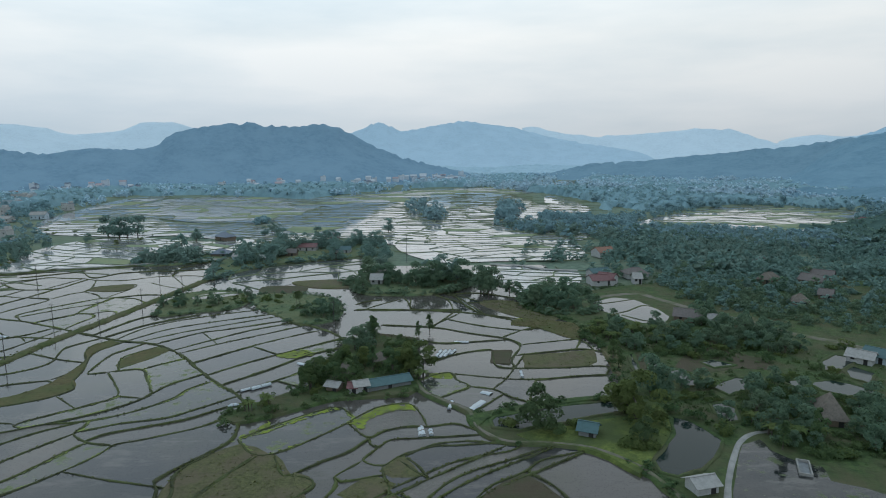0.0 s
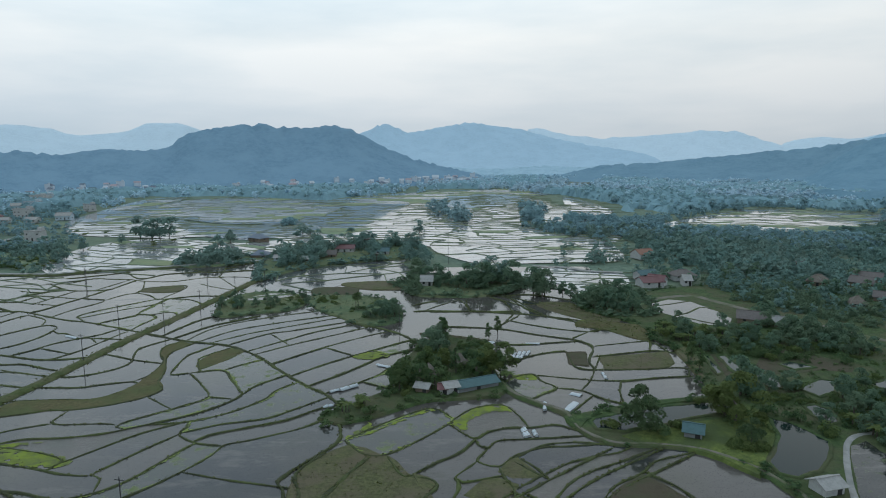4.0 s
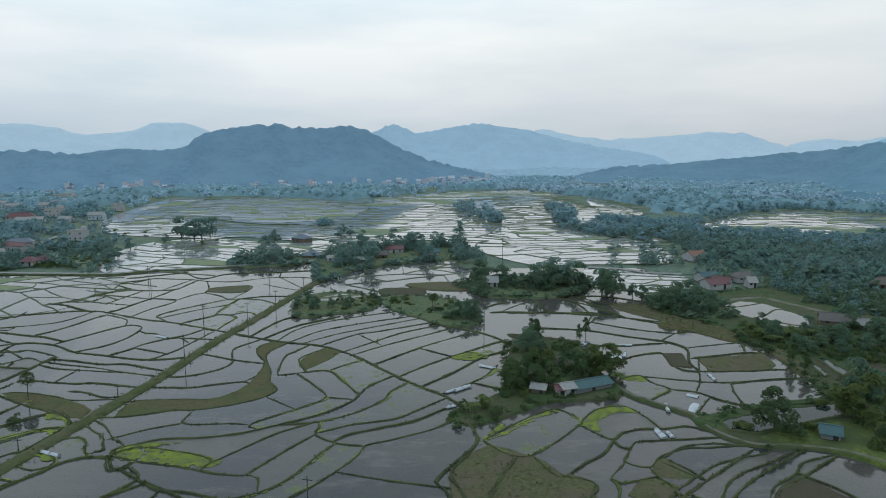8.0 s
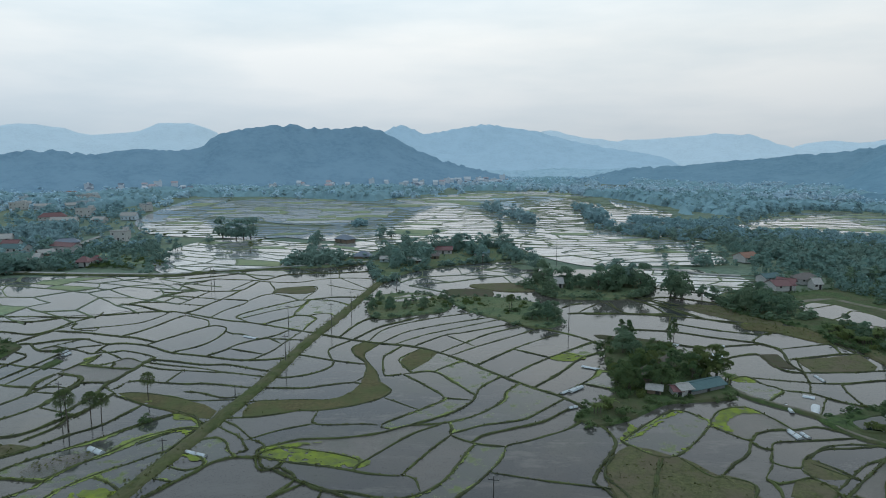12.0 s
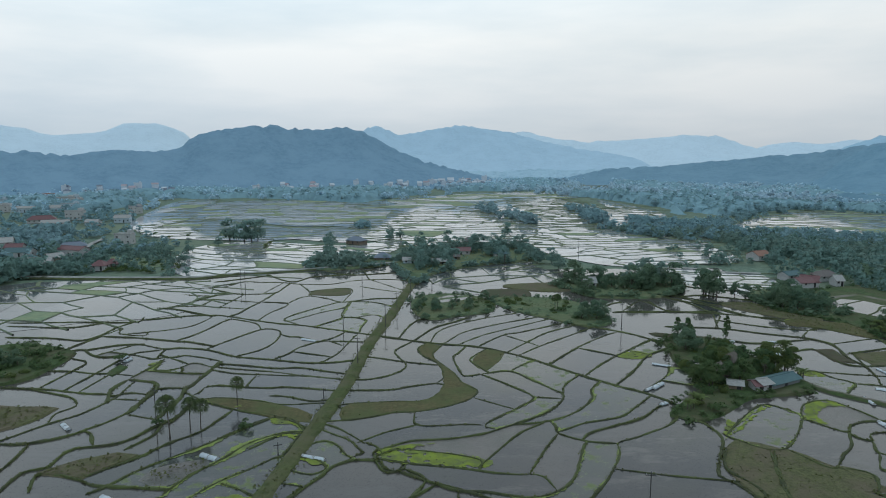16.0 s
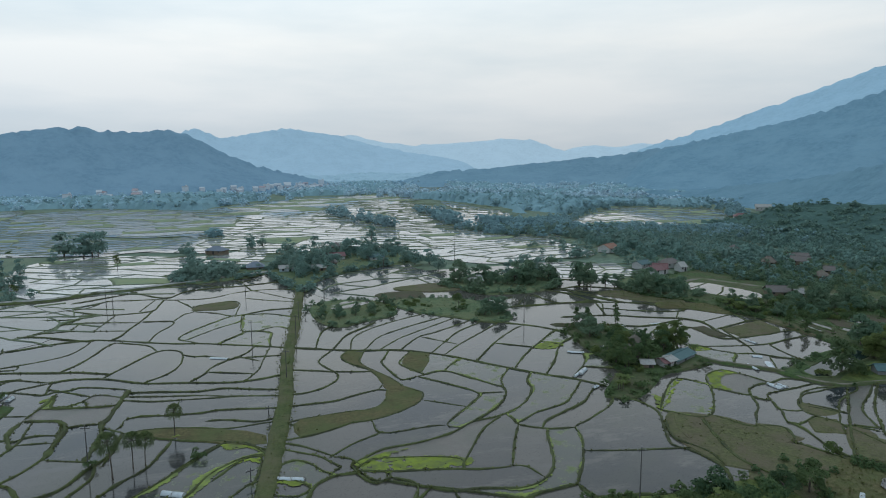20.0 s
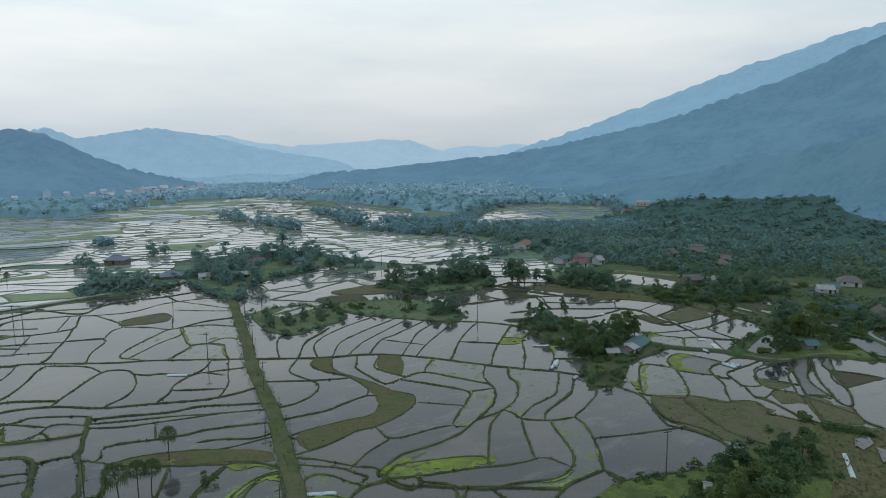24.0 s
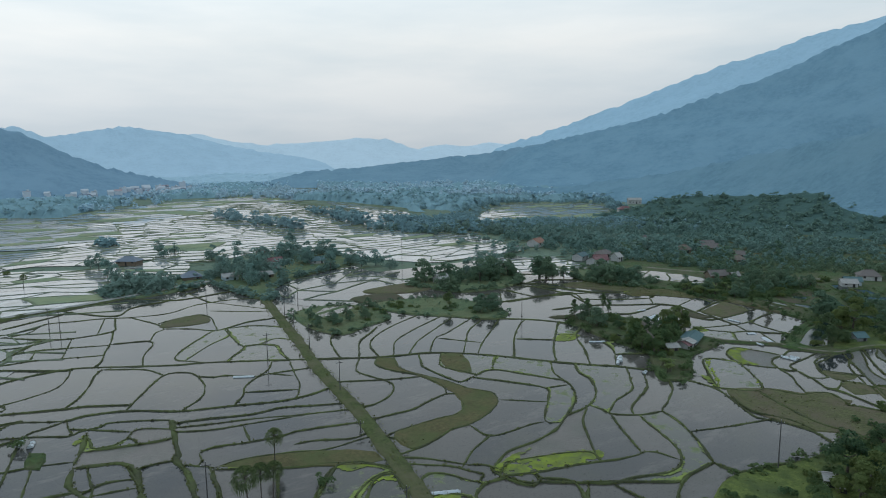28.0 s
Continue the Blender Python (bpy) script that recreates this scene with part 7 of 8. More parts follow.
def tree(kind, x, y, h):
    d = math.hypot(x + 90, y)
    # Past 195 m and 300 m, broadleaf crowns switch to haze-tinted leaves.
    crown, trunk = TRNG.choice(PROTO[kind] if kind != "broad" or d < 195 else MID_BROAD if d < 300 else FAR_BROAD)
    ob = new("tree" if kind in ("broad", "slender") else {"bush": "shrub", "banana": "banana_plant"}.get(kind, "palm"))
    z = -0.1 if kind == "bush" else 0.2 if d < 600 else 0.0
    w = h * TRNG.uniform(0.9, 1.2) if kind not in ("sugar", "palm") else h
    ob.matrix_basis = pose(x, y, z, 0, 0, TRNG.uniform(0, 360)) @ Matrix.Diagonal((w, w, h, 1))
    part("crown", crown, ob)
    if trunk:
        part("trunk", trunk, ob)
    label, cat = TREE_LABEL[kind]
    return tagged(ob, label, cat, cat + "s of the valley")


def trees(kind, height, *places):
    for x, y in places:
        tree(kind, x, y, height * TRNG.uniform(0.88, 1.12))


def spots(n, poly, r, gap):
    """Places spread over an outline, kept apart and out of ponds."""
    poly, g = spline(poly, 6.0, True), np.random.default_rng(r.randrange(10 ** 6))
    lo, hi = poly.min(0), poly.max(0)
    q = g.uniform(lo, hi, (n * 16, 2))
    ok = inside(q, poly)
    for p in OPEN:
        ok &= ~inside(q, p)
    for p in PONDS:
        ok &= ~inside(q, p.mean(0) + (p - p.mean(0)) * 1.3 - [0.4, 1.2])
    out = np.empty((0, 2))
    for c in q[ok]:
        if len(out) == n:
            break
        if not len(out) or ((out[-200:] - c) ** 2).sum(1).min() > gap * gap:
            out = np.vstack([out, c])
    return out


def clump(kind, n, low, high, *poly):
    for q in spots(n, poly, TRNG, 1.2 if kind != "broad" else 3.0):
        if any((q[0] - c[0]) ** 2 + (q[1] - c[1]) ** 2 < c[2] ** 2 for c in CLEAR):
            continue
        tree(kind, q[0], q[1], TRNG.uniform(low, high))


trees("broad", 7.5, (-26.8, 187.2), (-27, 170.1), (-33.9, 156.5), (-28.3, 158.1), (-24.8, 158.1))
trees("broad", 8.5, (-14, 165.6), (-9.6, 166.4), (-10.3, 170.9), (-6, 169.1))
trees("slender", 8, (-22, 196.4), (-19.3, 167.3), (-7.3, 165.5))
trees("bush", 3, (-33.3, 173.4), (-17, 191.6), (-14.2, 190.5), (-42.5, 144.2), (-40.1, 140.2), (-5.2, 180.7), (-9.8, 180.7))
trees("banana", 3.5, (-42.8, 146.2), (-41.4, 144.5), (-45.3, 141.8), (-5.5, 161.3))
trees("slender", 6, (-8.1, 199.4))
trees("palm", 7, (-55, 239.4), (-55.9, 239.4))
trees("broad", 11, (20.5, 132.6))
trees("broad", 11, (42.2, 135.7), (50, 150.5))
trees("broad", 8, (52.1, 148.7), (41.2, 138.8))
trees("broad", 6, (40.7, 124.7), (58.9, 154.1), (64.5, 153.9), (51.4, 150.5))
trees("bush", 3.5, (36.9, 123.5), (41.2, 120.9), (38.4, 121), (51.4, 138.6), (66.6, 153.9), (54.6, 135.5), (59, 128.3), (39, 145.4), (28.2, 131.6), (142.5, 541.2), (23.5, 128.9), (14.3, 131.9))
trees("broad", 5, (61.7, 134.5), (77.7, 153.7), (82.8, 155.5))
trees("broad", 6, (70.3, 138.3), (76.3, 141.4), (77.1, 136.6), (81.9, 139.7), (73.7, 148.2), (85.8, 148), (76.1, 128), (71, 130.9))
trees("broad", 4, (68.1, 122.9), (69.7, 121.7), (73.6, 121.6), (67.3, 129.5), (79.8, 133.6))
trees("banana", 3.5, (67.8, 126.8), (72.2, 124.1), (71.2, 126.8), (76.3, 125.4), (67.5, 132.3))
trees("broad", 6, (86.3, 126.5), (91, 129.1), (85.1, 120.2), (89.5, 122.6), (93, 137.9), (96.7, 137.8), (97.4, 133.3), (90.6, 120.1), (98.2, 141.9))
trees("slender", 7, (66.8, 120.5), (75.4, 122.8), (47.3, 168.9), (47.6, 176))
trees("bush", 3, (79.1, 153.6), (102.9, 165.4), (99.7, 167.7), (90.7, 162.2), (81.8, 120.3), (75.7, 117.5), (77.4, 116.8), (71.3, 117.6), (99.2, 196.6), (52.4, 197.8))
trees("sugar", 8.8, (-164.2, 133.5))
trees("sugar", 7.6, (-161, 137), (-158.8, 137.3))
trees("sugar", 6.2, (-154.2, 150.6))
trees("broad", 9, (-64, 85.8), (-67.1, 80.4), (-61.1, 78.8), (-74.8, 78.7), (-70.4, 73.6))
trees("broad", 6, (-70.6, 84.5), (-81.4, 81.9), (-48.4, 86.8), (-42.7, 86.1))
trees("bush", 2.5, (-71.5, 88.1), (-89.4, 89.3), (-81.7, 87.7), (-91, 92.6), (-72.7, 86.5))
trees("bush", 2.5, (-197.9, 186.9), (-169.4, 139.6), (-149, 137.4), (-215.8, 181.2), (-218.3, 176.2), (-220.3, 172.2), (-220.1, 185.5))
trees("broad", 6, (-225.1, 183.7), (-228.4, 181.7))
trees("sugar", 7, (-197.8, 386.2))
trees("broad", 15, (-236.8, 453), (-224.6, 444.1), (-220.3, 447), (-218.9, 459.1))
trees("broad", 7, (-276, 419.6), (-246.7, 397.4), (-237.4, 427.4), (-250.7, 377.5), (-240.8, 361.3), (-238.5, 365.3))
trees("bush", 3, (-272.4, 475.1), (-282.3, 465.4), (-299.7, 485.2), (-205.5, 435.6))
trees("broad", 5, (-33.5, 165.6), (-23.9, 167.3), (-22.6, 180.8), (-15.9, 175.7))
trees("bush", 3, (-31.3, 168.7), (-23.8, 173.3), (-31.7, 152.3), (-36.6, 152.3), (-16.6, 171))
trees("bush", 3, (-24.2, 97.7))
trees("broad", 6.5, (-23.9, 197.3), (-24.2, 189.6), (-27.9, 168.9), (-34, 161), (-22.4, 173.5), (-33.9, 154.9))
trees("slender", 7, (-23, 202.6), (-4.8, 205.5))
trees("broad", 9, (-104.9, 418.6), (-103.3, 398.6), (-85.4, 436.3), (-94.3, 374.7), (-78.8, 400), (-56.2, 415.3), (-64, 370.6), (-59.1, 349.8), (-42.9, 360.1), (-40.9, 349.7), (-32.9, 348.4), (-33, 331.3))
trees("broad", 10, (-161.9, 395), (-159.6, 379.1), (-163.4, 423.7), (-40, 466.9))
trees("broad", 7, (-166.9, 432.6), (-155.9, 368.1), (-149.2, 371.8), (-125.8, 451.6), (-125.9, 471.3), (-117.8, 459.7))
clump("broad", 5, 3.5, 5.5, (-108.6, 240.5), (-106.7, 261.5), (-96.3, 263.6), (-94.5, 240.4), (-104.3, 231.9))
clump("broad", 4, 3.5, 5, (-93.4, 256.4), (-82.1, 263.5), (-79.4, 246.7), (-90.1, 240.4))
clump("bush", 13, 1.2, 2.4, (-108.6, 240.5), (-106.7, 261.5), (-80.9, 263.5), (-78.3, 246.7), (-102.2, 231.9))
clump("broad", 5, 5, 8, (-48.5, 233.3), (-40.7, 236.7), (-41.7, 221.4), (-50.5, 223.7))
clump("bush", 20, 1.5, 3, (-74.9, 259.3), (-47.7, 251.3), (-40.1, 233.3), (-42.7, 221.4), (-58.1, 231.7), (-70.5, 243.9))
clump("broad", 18, 5, 12, (-41.7, 281.3), (-29.5, 299), (9.9, 296.1), (7.8, 277.5), (-7.8, 266.4), (-31.6, 267.6))
clump("broad", 6, 9, 13, (-6.1, 289.7), (12.6, 296.1), (8.3, 281.1), (-6.5, 271.9))
clump("broad", 5, 8, 12, (14, 268), (20, 272), (22, 262), (15, 258))
trees("broad", 6.5, (27, 262), (29.5, 258))
clump("broad", 17, 5, 9, (35, 255), (47.2, 262), (57, 246), (53, 233), (42, 230), (34.5, 239))
clump("broad", 34, 6, 12, (-114.8, 342.3), (-106, 385.3), (-46.6, 403.3), (-38.4, 376.3), (-81.3, 345.7), (-105.9, 313.4))
clump("broad", 12, 4, 7, (50.4, 204.2), (71.5, 191.3), (87.8, 196.9), (106.1, 184.9), (103.6, 174.7), (88.7, 180), (52.8, 186.2))
clump("broad", 20, 5, 8, (87.9, 237), (95.5, 224.3), (109.1, 190.4), (102.1, 174.7), (86.2, 185.4), (66.8, 203.7))
clump("bush", 80, 1.5, 4, (48.5, 204.2), (65.9, 175.5), (102.5, 169.9), (122.4, 174.2), (117.5, 196.1), (83.5, 224.7))
clump("banana", 26, 2.5, 4, (46, 201.1), (63, 191.6), (77.2, 197.1), (70, 213.9), (52.8, 214.3))
clump("bush", 60, 1.5, 3, (51.2, 154.2), (65, 150.2), (78.1, 157.6), (99, 161.2), (108.2, 153.1), (101.2, 142.5), (65.5, 128.2), (60.8, 131), (54.4, 143.4))
clump("bush", 40, 1, 2.4, (-37.6, 154.2), (-28.4, 180.8), (-11.7, 197.5), (-13.5, 175.7), (-29.1, 154.2))
clump("bush", 40, 1.5, 3, (-281.9, 326.4), (-236.7, 329.5), (-244, 361.4), (-281.1, 371.4))
clump("broad", 16, 4, 7, (53.7, 218), (73.4, 206.8), (96.2, 216.7), (105.7, 190.5), (97.4, 174.8), (85.2, 191), (56, 197.7))
clump("bush", 30, 1.5, 3, (-265.6, 334.5), (-232.1, 332.7), (-233.3, 342.9), (-268.7, 346.5))

WOOD_SHAPES = [[np.array(broad_shape(90 + k, n, leaf, 0.40, 0.02, 0.25, 1.25)[0]) for k in range(6)] for n, leaf in ((250, 0.066), (140, 0.090), (70, 0.130), (40, 0.170))]


def woods(n, low, high, *poly):
    """Woodland too far off to count: many crowns of leaf clumps as one growth."""
    r = random.Random(n + int(poly[0][0]))
    tiers, mids = [[], [], [], []], [[], [], [], []]
    for q in spots(n, poly, r, 2.3 + high * 0.1 if high > 4 else 0.8):
        if any((q[0] - c[0]) ** 2 + (q[1] - c[1]) ** 2 < c[2] ** 2 for c in CLEAR):
            continue
        h, t = r.uniform(low, high), r.uniform(0, 6.28)
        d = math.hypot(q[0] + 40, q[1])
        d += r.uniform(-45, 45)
        # The distance tier decides how much haze the leaf colour carries.
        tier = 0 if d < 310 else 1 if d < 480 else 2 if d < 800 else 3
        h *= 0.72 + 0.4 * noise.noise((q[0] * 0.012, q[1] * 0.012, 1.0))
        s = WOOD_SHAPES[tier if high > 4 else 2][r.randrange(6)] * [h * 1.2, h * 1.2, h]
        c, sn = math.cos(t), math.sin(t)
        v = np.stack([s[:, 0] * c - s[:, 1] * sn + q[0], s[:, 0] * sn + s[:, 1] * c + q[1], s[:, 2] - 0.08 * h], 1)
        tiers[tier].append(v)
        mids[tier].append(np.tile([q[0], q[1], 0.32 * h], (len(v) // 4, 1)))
    looks = ((M_LEAF_WOOD_HAZED, "dense dark green woodland"), (M_LEAF_HAZED1, "dense green woodland tinted with thin haze"), (M_LEAF_HAZED2, "distant woodland painted haze-pale"), (M_LEAF_HAZED3, "far woodland painted blue-green with haze"))
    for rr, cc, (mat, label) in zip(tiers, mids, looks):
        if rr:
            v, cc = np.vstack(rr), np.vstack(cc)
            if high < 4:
                tagged(part("undergrowth", leafy("undergrowth", v, cc, M_LEAF if mat is M_LEAF_WOOD_HAZED and v[:, 1].mean() < 200 else mat)), "low shrubs and weeds between ponds and gardens", "shrubs", kind="stuff")
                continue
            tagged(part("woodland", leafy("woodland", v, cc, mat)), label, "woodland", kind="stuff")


CANOPY_CROWNS = [np.array(broad_shape(190 + k, 30, 0.155, 0.40, 0.0, 0.3, 1.3)[0]) for k in range(5)]


def canopy(height, step, *poly):
    """Far unbroken woods seen from above: the lumpy top of their crowns."""
    poly = spline(poly, 12.0, True)
    lo, hi = poly.min(0), poly.max(0)
    nx, ny = int((hi[0] - lo[0]) / step) + 1, int((hi[1] - lo[1]) / step) + 1
    xy = np.array([(lo[0] + i * step, lo[1] + j * step) for j in range(ny) for i in range(nx)])
    ok = inside(xy, poly)
    for p in OPEN:
        ok &= ~inside(xy, p)
    for cx, cy, cr in CLEAR:
        ok &= (xy[:, 0] - cx) ** 2 + (xy[:, 1] - cy) ** 2 > cr * cr
    at, verts, faces = {}, [], []
    deep = ok.reshape(ny, nx).copy()
    for _ in range(1 if step > 8 else 2):
        e = np.zeros_like(deep)
        e[1:-1, 1:-1] = deep[1:-1, 1:-1] & deep[:-2, 1:-1] & deep[2:, 1:-1] & deep[1:-1, :-2] & deep[1:-1, 2:]
        deep = e
    deep = deep.ravel()
    for k in np.nonzero(ok)[0]:
        x, y = xy[k]
        d = noise.voronoi((x * 0.075, y * 0.075, 0.5))[0][0]
        big = 0.5 + 0.5 * noise.noise((x * 0.011, y * 0.011, 4.4))
        at[k] = len(verts)
        verts.append((x, y, height * max(0.0, 1 - 1.25 * d * d) * (0.45 + 0.75 * big) - 0.3 if big > 0.34 and deep[k] else -0.8))
    for k in at:
        q = (k, k + 1, k + nx + 1, k + nx)
        if all(i in at for i in q) and (k + 1) % nx:
            faces.append(tuple(at[i] for i in q))
    r, rows, mids = np.random.default_rng(len(verts)), [[], []], [[], []]
    for x, y, z in verts:
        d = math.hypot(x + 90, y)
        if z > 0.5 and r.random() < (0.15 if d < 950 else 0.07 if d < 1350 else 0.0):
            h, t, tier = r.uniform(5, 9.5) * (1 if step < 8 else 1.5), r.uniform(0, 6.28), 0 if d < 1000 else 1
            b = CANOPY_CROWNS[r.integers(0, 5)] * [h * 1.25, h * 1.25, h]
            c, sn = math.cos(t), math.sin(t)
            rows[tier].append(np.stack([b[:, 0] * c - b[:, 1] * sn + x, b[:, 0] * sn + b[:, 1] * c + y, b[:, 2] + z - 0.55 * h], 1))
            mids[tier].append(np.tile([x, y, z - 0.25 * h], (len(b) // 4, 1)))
    # Treetops use the same haze-tinted leaf colours as the far woods.
    for rr, cc, leaf in zip(rows, mids, (M_LEAF_HAZED2, M_LEAF_HAZED3)):
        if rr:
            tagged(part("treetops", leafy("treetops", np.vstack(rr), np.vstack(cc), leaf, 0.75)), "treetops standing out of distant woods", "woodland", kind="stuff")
    tagged(part("far_canopy", mesh_of("far_canopy", verts, faces, M_CANOPY_HAZED if step < 8 else M_CANOPY_FAR_HAZED)), "distant unbroken woods painted haze-blue", "woodland", kind="stuff")


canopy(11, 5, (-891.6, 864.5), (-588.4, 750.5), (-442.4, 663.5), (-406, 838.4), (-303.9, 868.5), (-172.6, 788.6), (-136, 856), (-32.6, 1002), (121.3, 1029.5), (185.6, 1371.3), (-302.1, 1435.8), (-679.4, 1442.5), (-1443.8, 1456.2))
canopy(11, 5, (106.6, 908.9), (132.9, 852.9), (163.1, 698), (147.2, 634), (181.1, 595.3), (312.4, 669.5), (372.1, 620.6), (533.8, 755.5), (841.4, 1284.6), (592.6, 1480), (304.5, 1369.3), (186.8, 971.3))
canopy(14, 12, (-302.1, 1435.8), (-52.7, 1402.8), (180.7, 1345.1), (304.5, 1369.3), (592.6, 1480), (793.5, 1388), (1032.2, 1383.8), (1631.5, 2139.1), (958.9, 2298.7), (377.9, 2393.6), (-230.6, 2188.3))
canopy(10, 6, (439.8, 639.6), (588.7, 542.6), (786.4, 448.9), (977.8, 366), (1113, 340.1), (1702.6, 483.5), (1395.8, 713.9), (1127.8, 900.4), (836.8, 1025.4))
woods(28, 8, 12, (-163.9, 349.7), (-147.3, 368.7), (-136.1, 360.8), (-142.3, 342.5), (-159.7, 339.1))
woods(9, 9, 13, (-156, 537.5), (-146.7, 545.9), (-143.6, 529.1), (-152.6, 521.1))
woods(4, 9, 12, (56.9, 348.5), (67.5, 355.8), (63.5, 341.4), (54.6, 338))
woods(26, 6, 11, (-304.5, 329.9), (-355.4, 405.2), (-367.9, 459.8), (-323.1, 530.4), (-265.7, 430.2), (-232.5, 346.5), (-267.7, 343.2))
woods(36, 9, 14, (-35.1, 714.3), (-4.9, 672.4), (4.9, 536.2), (-6.6, 520), (-21, 562.8), (-36.6, 635.6))
woods(40, 9, 14, (65, 713.3), (77.6, 671.6), (66.2, 535.8), (78.2, 482.7), (63.9, 463.1), (45.5, 527.7))
woods(950, 5, 9, (83.8, 326.2), (94.5, 283.4), (92.8, 250.6), (101.7, 220.3), (138, 195.5), (169.5, 194.7), (350.9, 391.9), (290.3, 420.8), (179, 490.7), (105.4, 405.1))
woods(330, 5, 9, (25.3, 322.5), (66.5, 307.3), (89.4, 247.5), (136.5, 209.6), (205, 220.8), (446.8, 377.6), (316.1, 428.1), (204.9, 470.9), (65, 407.8))
woods(700, 6, 10, (111, 495.2), (169.4, 576.5), (361.4, 803.8), (645.3, 945.9), (342.7, 498.3), (274.6, 484.4), (172.8, 473.5))
woods(500, 6, 10, (139, 303.3), (190.2, 189.7), (246.6, 129.4), (618.3, 219.8), (632.9, 382.2), (391.7, 478.1))
woods(420, 6, 11, (-375, 343.7), (-918.5, 985.3), (-701.8, 918.6), (-426.5, 689.7), (-360.3, 599.8), (-346.6, 530.6), (-367.9, 459.8), (-339.9, 382.4))
woods(700, 10, 16, (-548.1, 690.8), (-1003.1, 1365.1), (-543.7, 1411.4), (-53.6, 1349.1), (-33.8, 974.1), (-134.5, 835.4), (-354.5, 837.9), (-410.1, 657))
woods(400, 10, 16, (-56.9, 1131.8), (158.6, 1227.7), (336, 1126.1), (448.3, 968), (289, 669.7), (159.9, 670.9), (207.3, 852.1), (106.6, 908.9))
woods(500, 10, 18, (238.1, 1127.6), (553.4, 1392.2), (725.4, 1120.5), (415.3, 681.8), (269.7, 758.2))
woods(300, 10, 16, (-248.5, 1406.3), (227.1, 1397.9), (186.1, 1206.1), (-215.1, 1134.1))
woods(260, 9, 14, (-433.2, 405.2), (-400.9, 503.7), (-367.7, 499.8), (-311.9, 372.3), (-295.4, 309.9), (-333, 302.1))
woods(900, 4, 8, (128.9, 580.6), (166.8, 561.3), (150.2, 511.1), (205, 495.8), (283.2, 471.2), (186.4, 340.7), (115.8, 295.6), (113.6, 341.1), (110.6, 379.7), (104.6, 422.5), (91.8, 472.6), (77, 507.8), (92.2, 596))
woods(40, 6, 10, (-302.4, 326.7), (-355.4, 405.2), (-358.5, 444.8), (-346.6, 530.6), (-265.7, 430.2), (-248.1, 381.8), (-267.7, 343.2))
woods(30, 4, 8, (-299.3, 326.4), (-247.7, 334.4), (-244, 361.4), (-276.3, 404.6), (-303.4, 381.9), (-309.7, 343.1))
woods(22, 4, 7, (-297.8, 404.6), (-252.5, 381.8), (-223.6, 326.2), (-242.6, 323.1))
woods(60, 6, 11, (41.2, 508.1), (58.1, 456.9), (82.2, 433.5), (94.4, 456.7), (77, 507.8))
woods(700, 0.6, 2.0, (48.5, 204.2), (64.3, 214), (91.3, 196.8), (119.2, 169.6), (116.5, 149.2), (85.5, 107.2), (78.1, 118), (67.3, 129.5), (57.3, 125.7), (51.4, 138.6), (43.1, 150.6), (48.4, 175.9))
woods(420, 0.4, 1.3, (46, 196), (62, 210), (84, 196), (112, 172), (118, 150), (84, 112), (66, 130), (54, 140), (46, 156))
woods(90, 0.4, 1.1, (15, 128), (27, 131), (41, 137), (47, 130), (38, 116), (26, 122.5))
woods(90, 0.8, 2.2, (45.9, 150.6), (51.4, 138.6), (44.8, 123.3), (39.9, 118.6), (38, 123.4), (39.9, 138.8))
woods(160, 1, 2.2, (59.6, 132.5), (67.6, 135.3), (58.5, 123.1), (52.4, 111.7), (48.6, 109.7), (53.5, 120.7))
woods(200, 1.5, 3.5, (52.6, 221.7), (73.4, 206.8), (88.7, 190.9), (81.6, 175.2), (54, 190.6))
woods(240, 4, 8, (97.4, 277.3), (106.3, 230.5), (141.3, 200.4), (158.6, 192), (182, 221.8), (132, 240), (114.5, 276.6))
woods(22, 1.5, 3, (-44, 98.7), (-36.3, 97.9), (-31.6, 89.5), (-41.8, 76.8), (-51, 79.1), (-49.3, 92.8))
woods(40, 1, 2.2, (-23.1, 92.9), (-19.6, 88.9), (-18.3, 84.4), (-20.4, 83.1), (-23, 86.7), (-25.7, 91.1))
woods(70, 1.2, 3.2, (-242, 198), (-234, 204), (-218, 197), (-215, 180), (-218, 172), (-227, 170))
woods(150, 6, 11, (-334.2, 326.4), (-652.2, 764.9), (-617.6, 915.1), (-416.2, 688.9), (-344.5, 530.3), (-329.3, 459.2), (-308.6, 404.7), (-315.3, 352))
woods(60, 4, 8, (-297.5, 343), (-312.2, 404.7), (-301.4, 404.6), (-273, 343), (-280.7, 329.6))
woods(40, 4, 8, (-301.4, 404.6), (-265.6, 404.6), (-265.6, 388.4), (-290.8, 390.7))
woods(130, 1, 2.6, (-42.5, 289.9), (-26.2, 303.1), (12.6, 296.1), (6.9, 271.8), (-9.1, 261.1), (-32.3, 263.3), (-40.1, 277.7))
woods(160, 1, 3, (-119.6, 356.9), (-102.6, 385.3), (-46.3, 408.2), (-34.6, 380.6), (-43.1, 360.3), (-81.1, 338.7), (-100.6, 317.9), (-108.2, 296.7), (-113.9, 310.6))
woods(60, 1, 2.6, (33.2, 259.4), (42.6, 272), (54.3, 270), (58, 250.5), (54, 231), (41.6, 229), (33.5, 236))
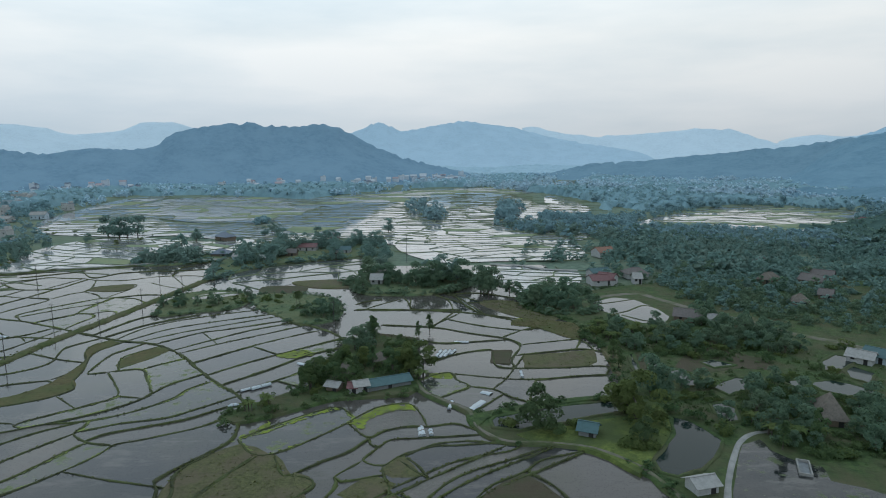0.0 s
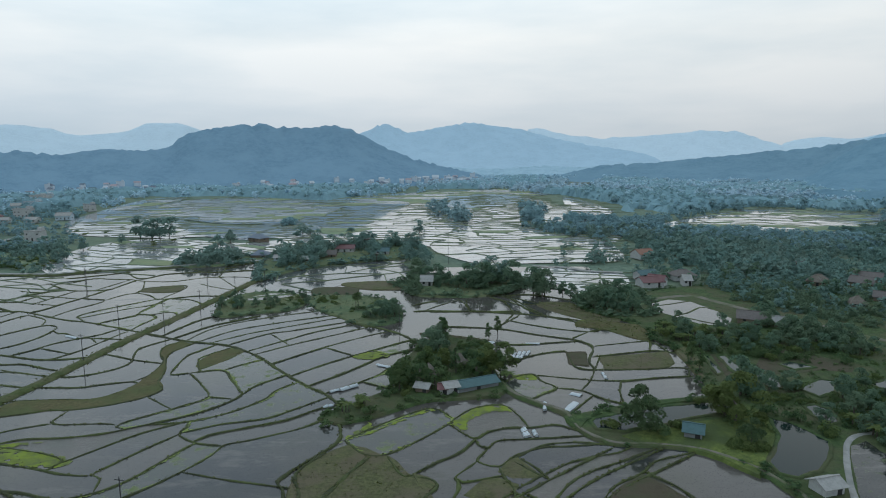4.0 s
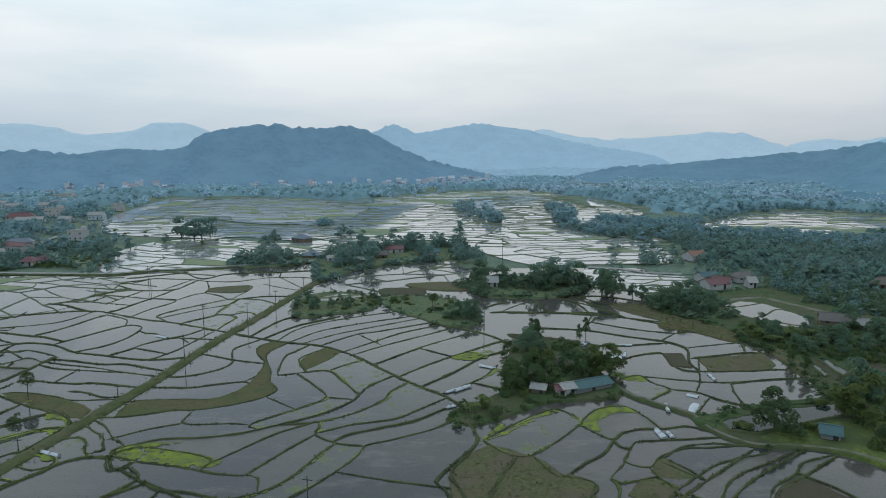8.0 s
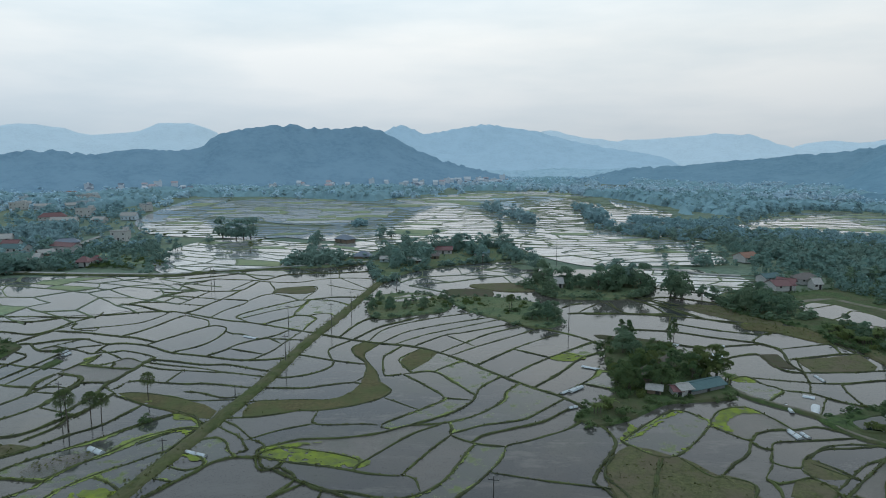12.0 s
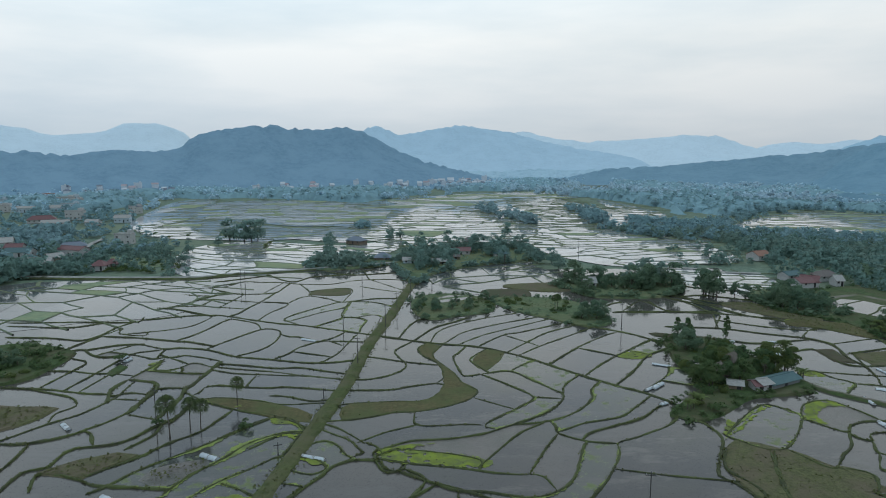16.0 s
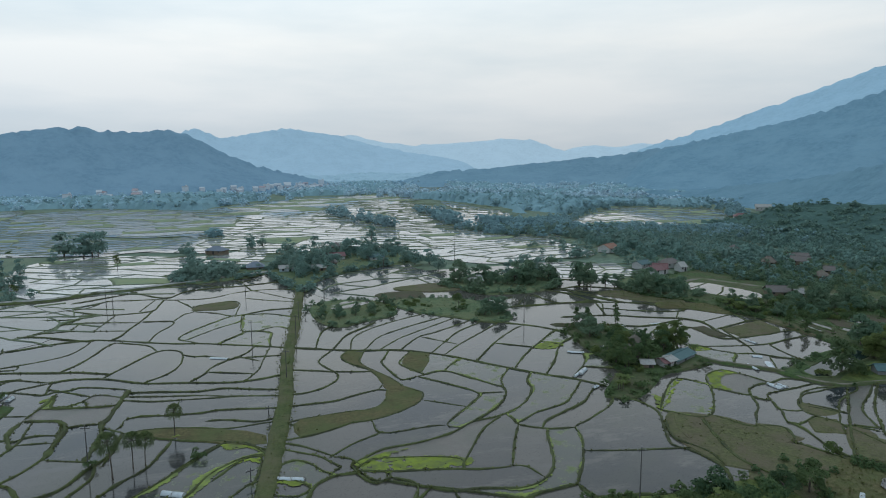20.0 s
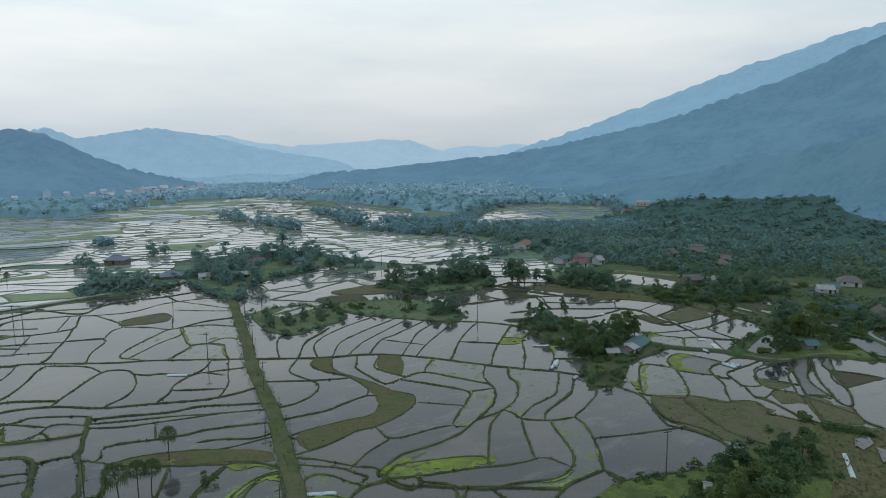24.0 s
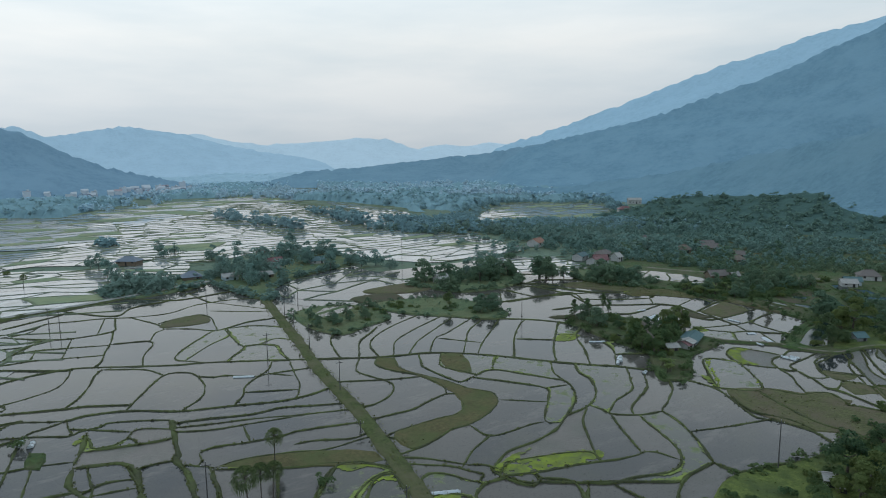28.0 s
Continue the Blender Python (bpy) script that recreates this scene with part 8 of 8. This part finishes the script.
woods(60, 1, 2.4, (-167.3, 357.1), (-147.7, 370.8), (-120.1, 360.7), (-130, 342.4), (-158.5, 334))
woods(70, 0.8, 2, (-77.8, 261.4), (-63.1, 264.5), (-46.1, 256.2), (-38.4, 237.6), (-39.7, 221.4), (-47.2, 217.7), (-54.8, 221.5), (-60.4, 229.3), (-70.6, 240.3))
woods(600, 1, 2.6, (97.4, 277.3), (105.2, 228), (138, 195.5), (164.7, 189), (205.2, 237.7), (147.7, 269.6), (121.9, 295.2))
woods(260, 5, 9, (240.2, 261.7), (292, 192.2), (149.7, 132.6), (146.7, 172.7), (166.2, 217.9))


def rim_shrubs(name, poly):
    """Shrubs and tall weeds overhanging the edge of raised ground."""
    r, rows, mids = random.Random(name), [], []
    shapes = WOOD_SHAPES[1 if poly[:, 1].mean() < 240 else 2]
    for q in np.vstack([poly, poly[:1]])[::1]:
        for _ in range(2):
            if wob(q[0], q[1], 0.05, 3.0) + r.uniform(-0.5, 0.5) > 0.25:
                continue
            h, t = r.uniform(0.5, 1.9) * (1.9 if name in ("isle_mid", "strip_east", "village_mid", "village_left") else 1.0), r.uniform(0, 6.28)
            b = shapes[r.randrange(6)] * [h * 1.7, h * 1.7, h]
            c, sn = math.cos(t), math.sin(t)
            x, y = q[0] + r.uniform(-2.2, 1.6), q[1] + r.uniform(-1.6, 2.2)
            rows.append(np.stack([b[:, 0] * c - b[:, 1] * sn + x, b[:, 0] * sn + b[:, 1] * c + y, b[:, 2] + 0.1], 1))
            mids.append(np.tile([x, y, 0.3 * h], (len(b) // 4, 1)))
    if rows:
        v = np.vstack(rows)
        # Farther banks take leaves whose colour carries more haze.
        leaf = M_LEAF if poly[:, 1].mean() < 200 else M_LEAF_WOOD_HAZED if poly[:, 1].mean() < 300 else M_LEAF_HAZED1
        tagged(part("bank_shrubs", leafy("bank_shrubs", v, np.vstack(mids), leaf)), "low shrubs and tall weeds along a grassy bank", "shrubs", kind="stuff")


for name, poly in LANDS:
    if name in ("compound", "islet", "isle_east", "isle_mid", "village_mid", "village_left", "strip_east", "river_bank", "shore", "dyke", "east_land"):
        rim_shrubs(name, poly)
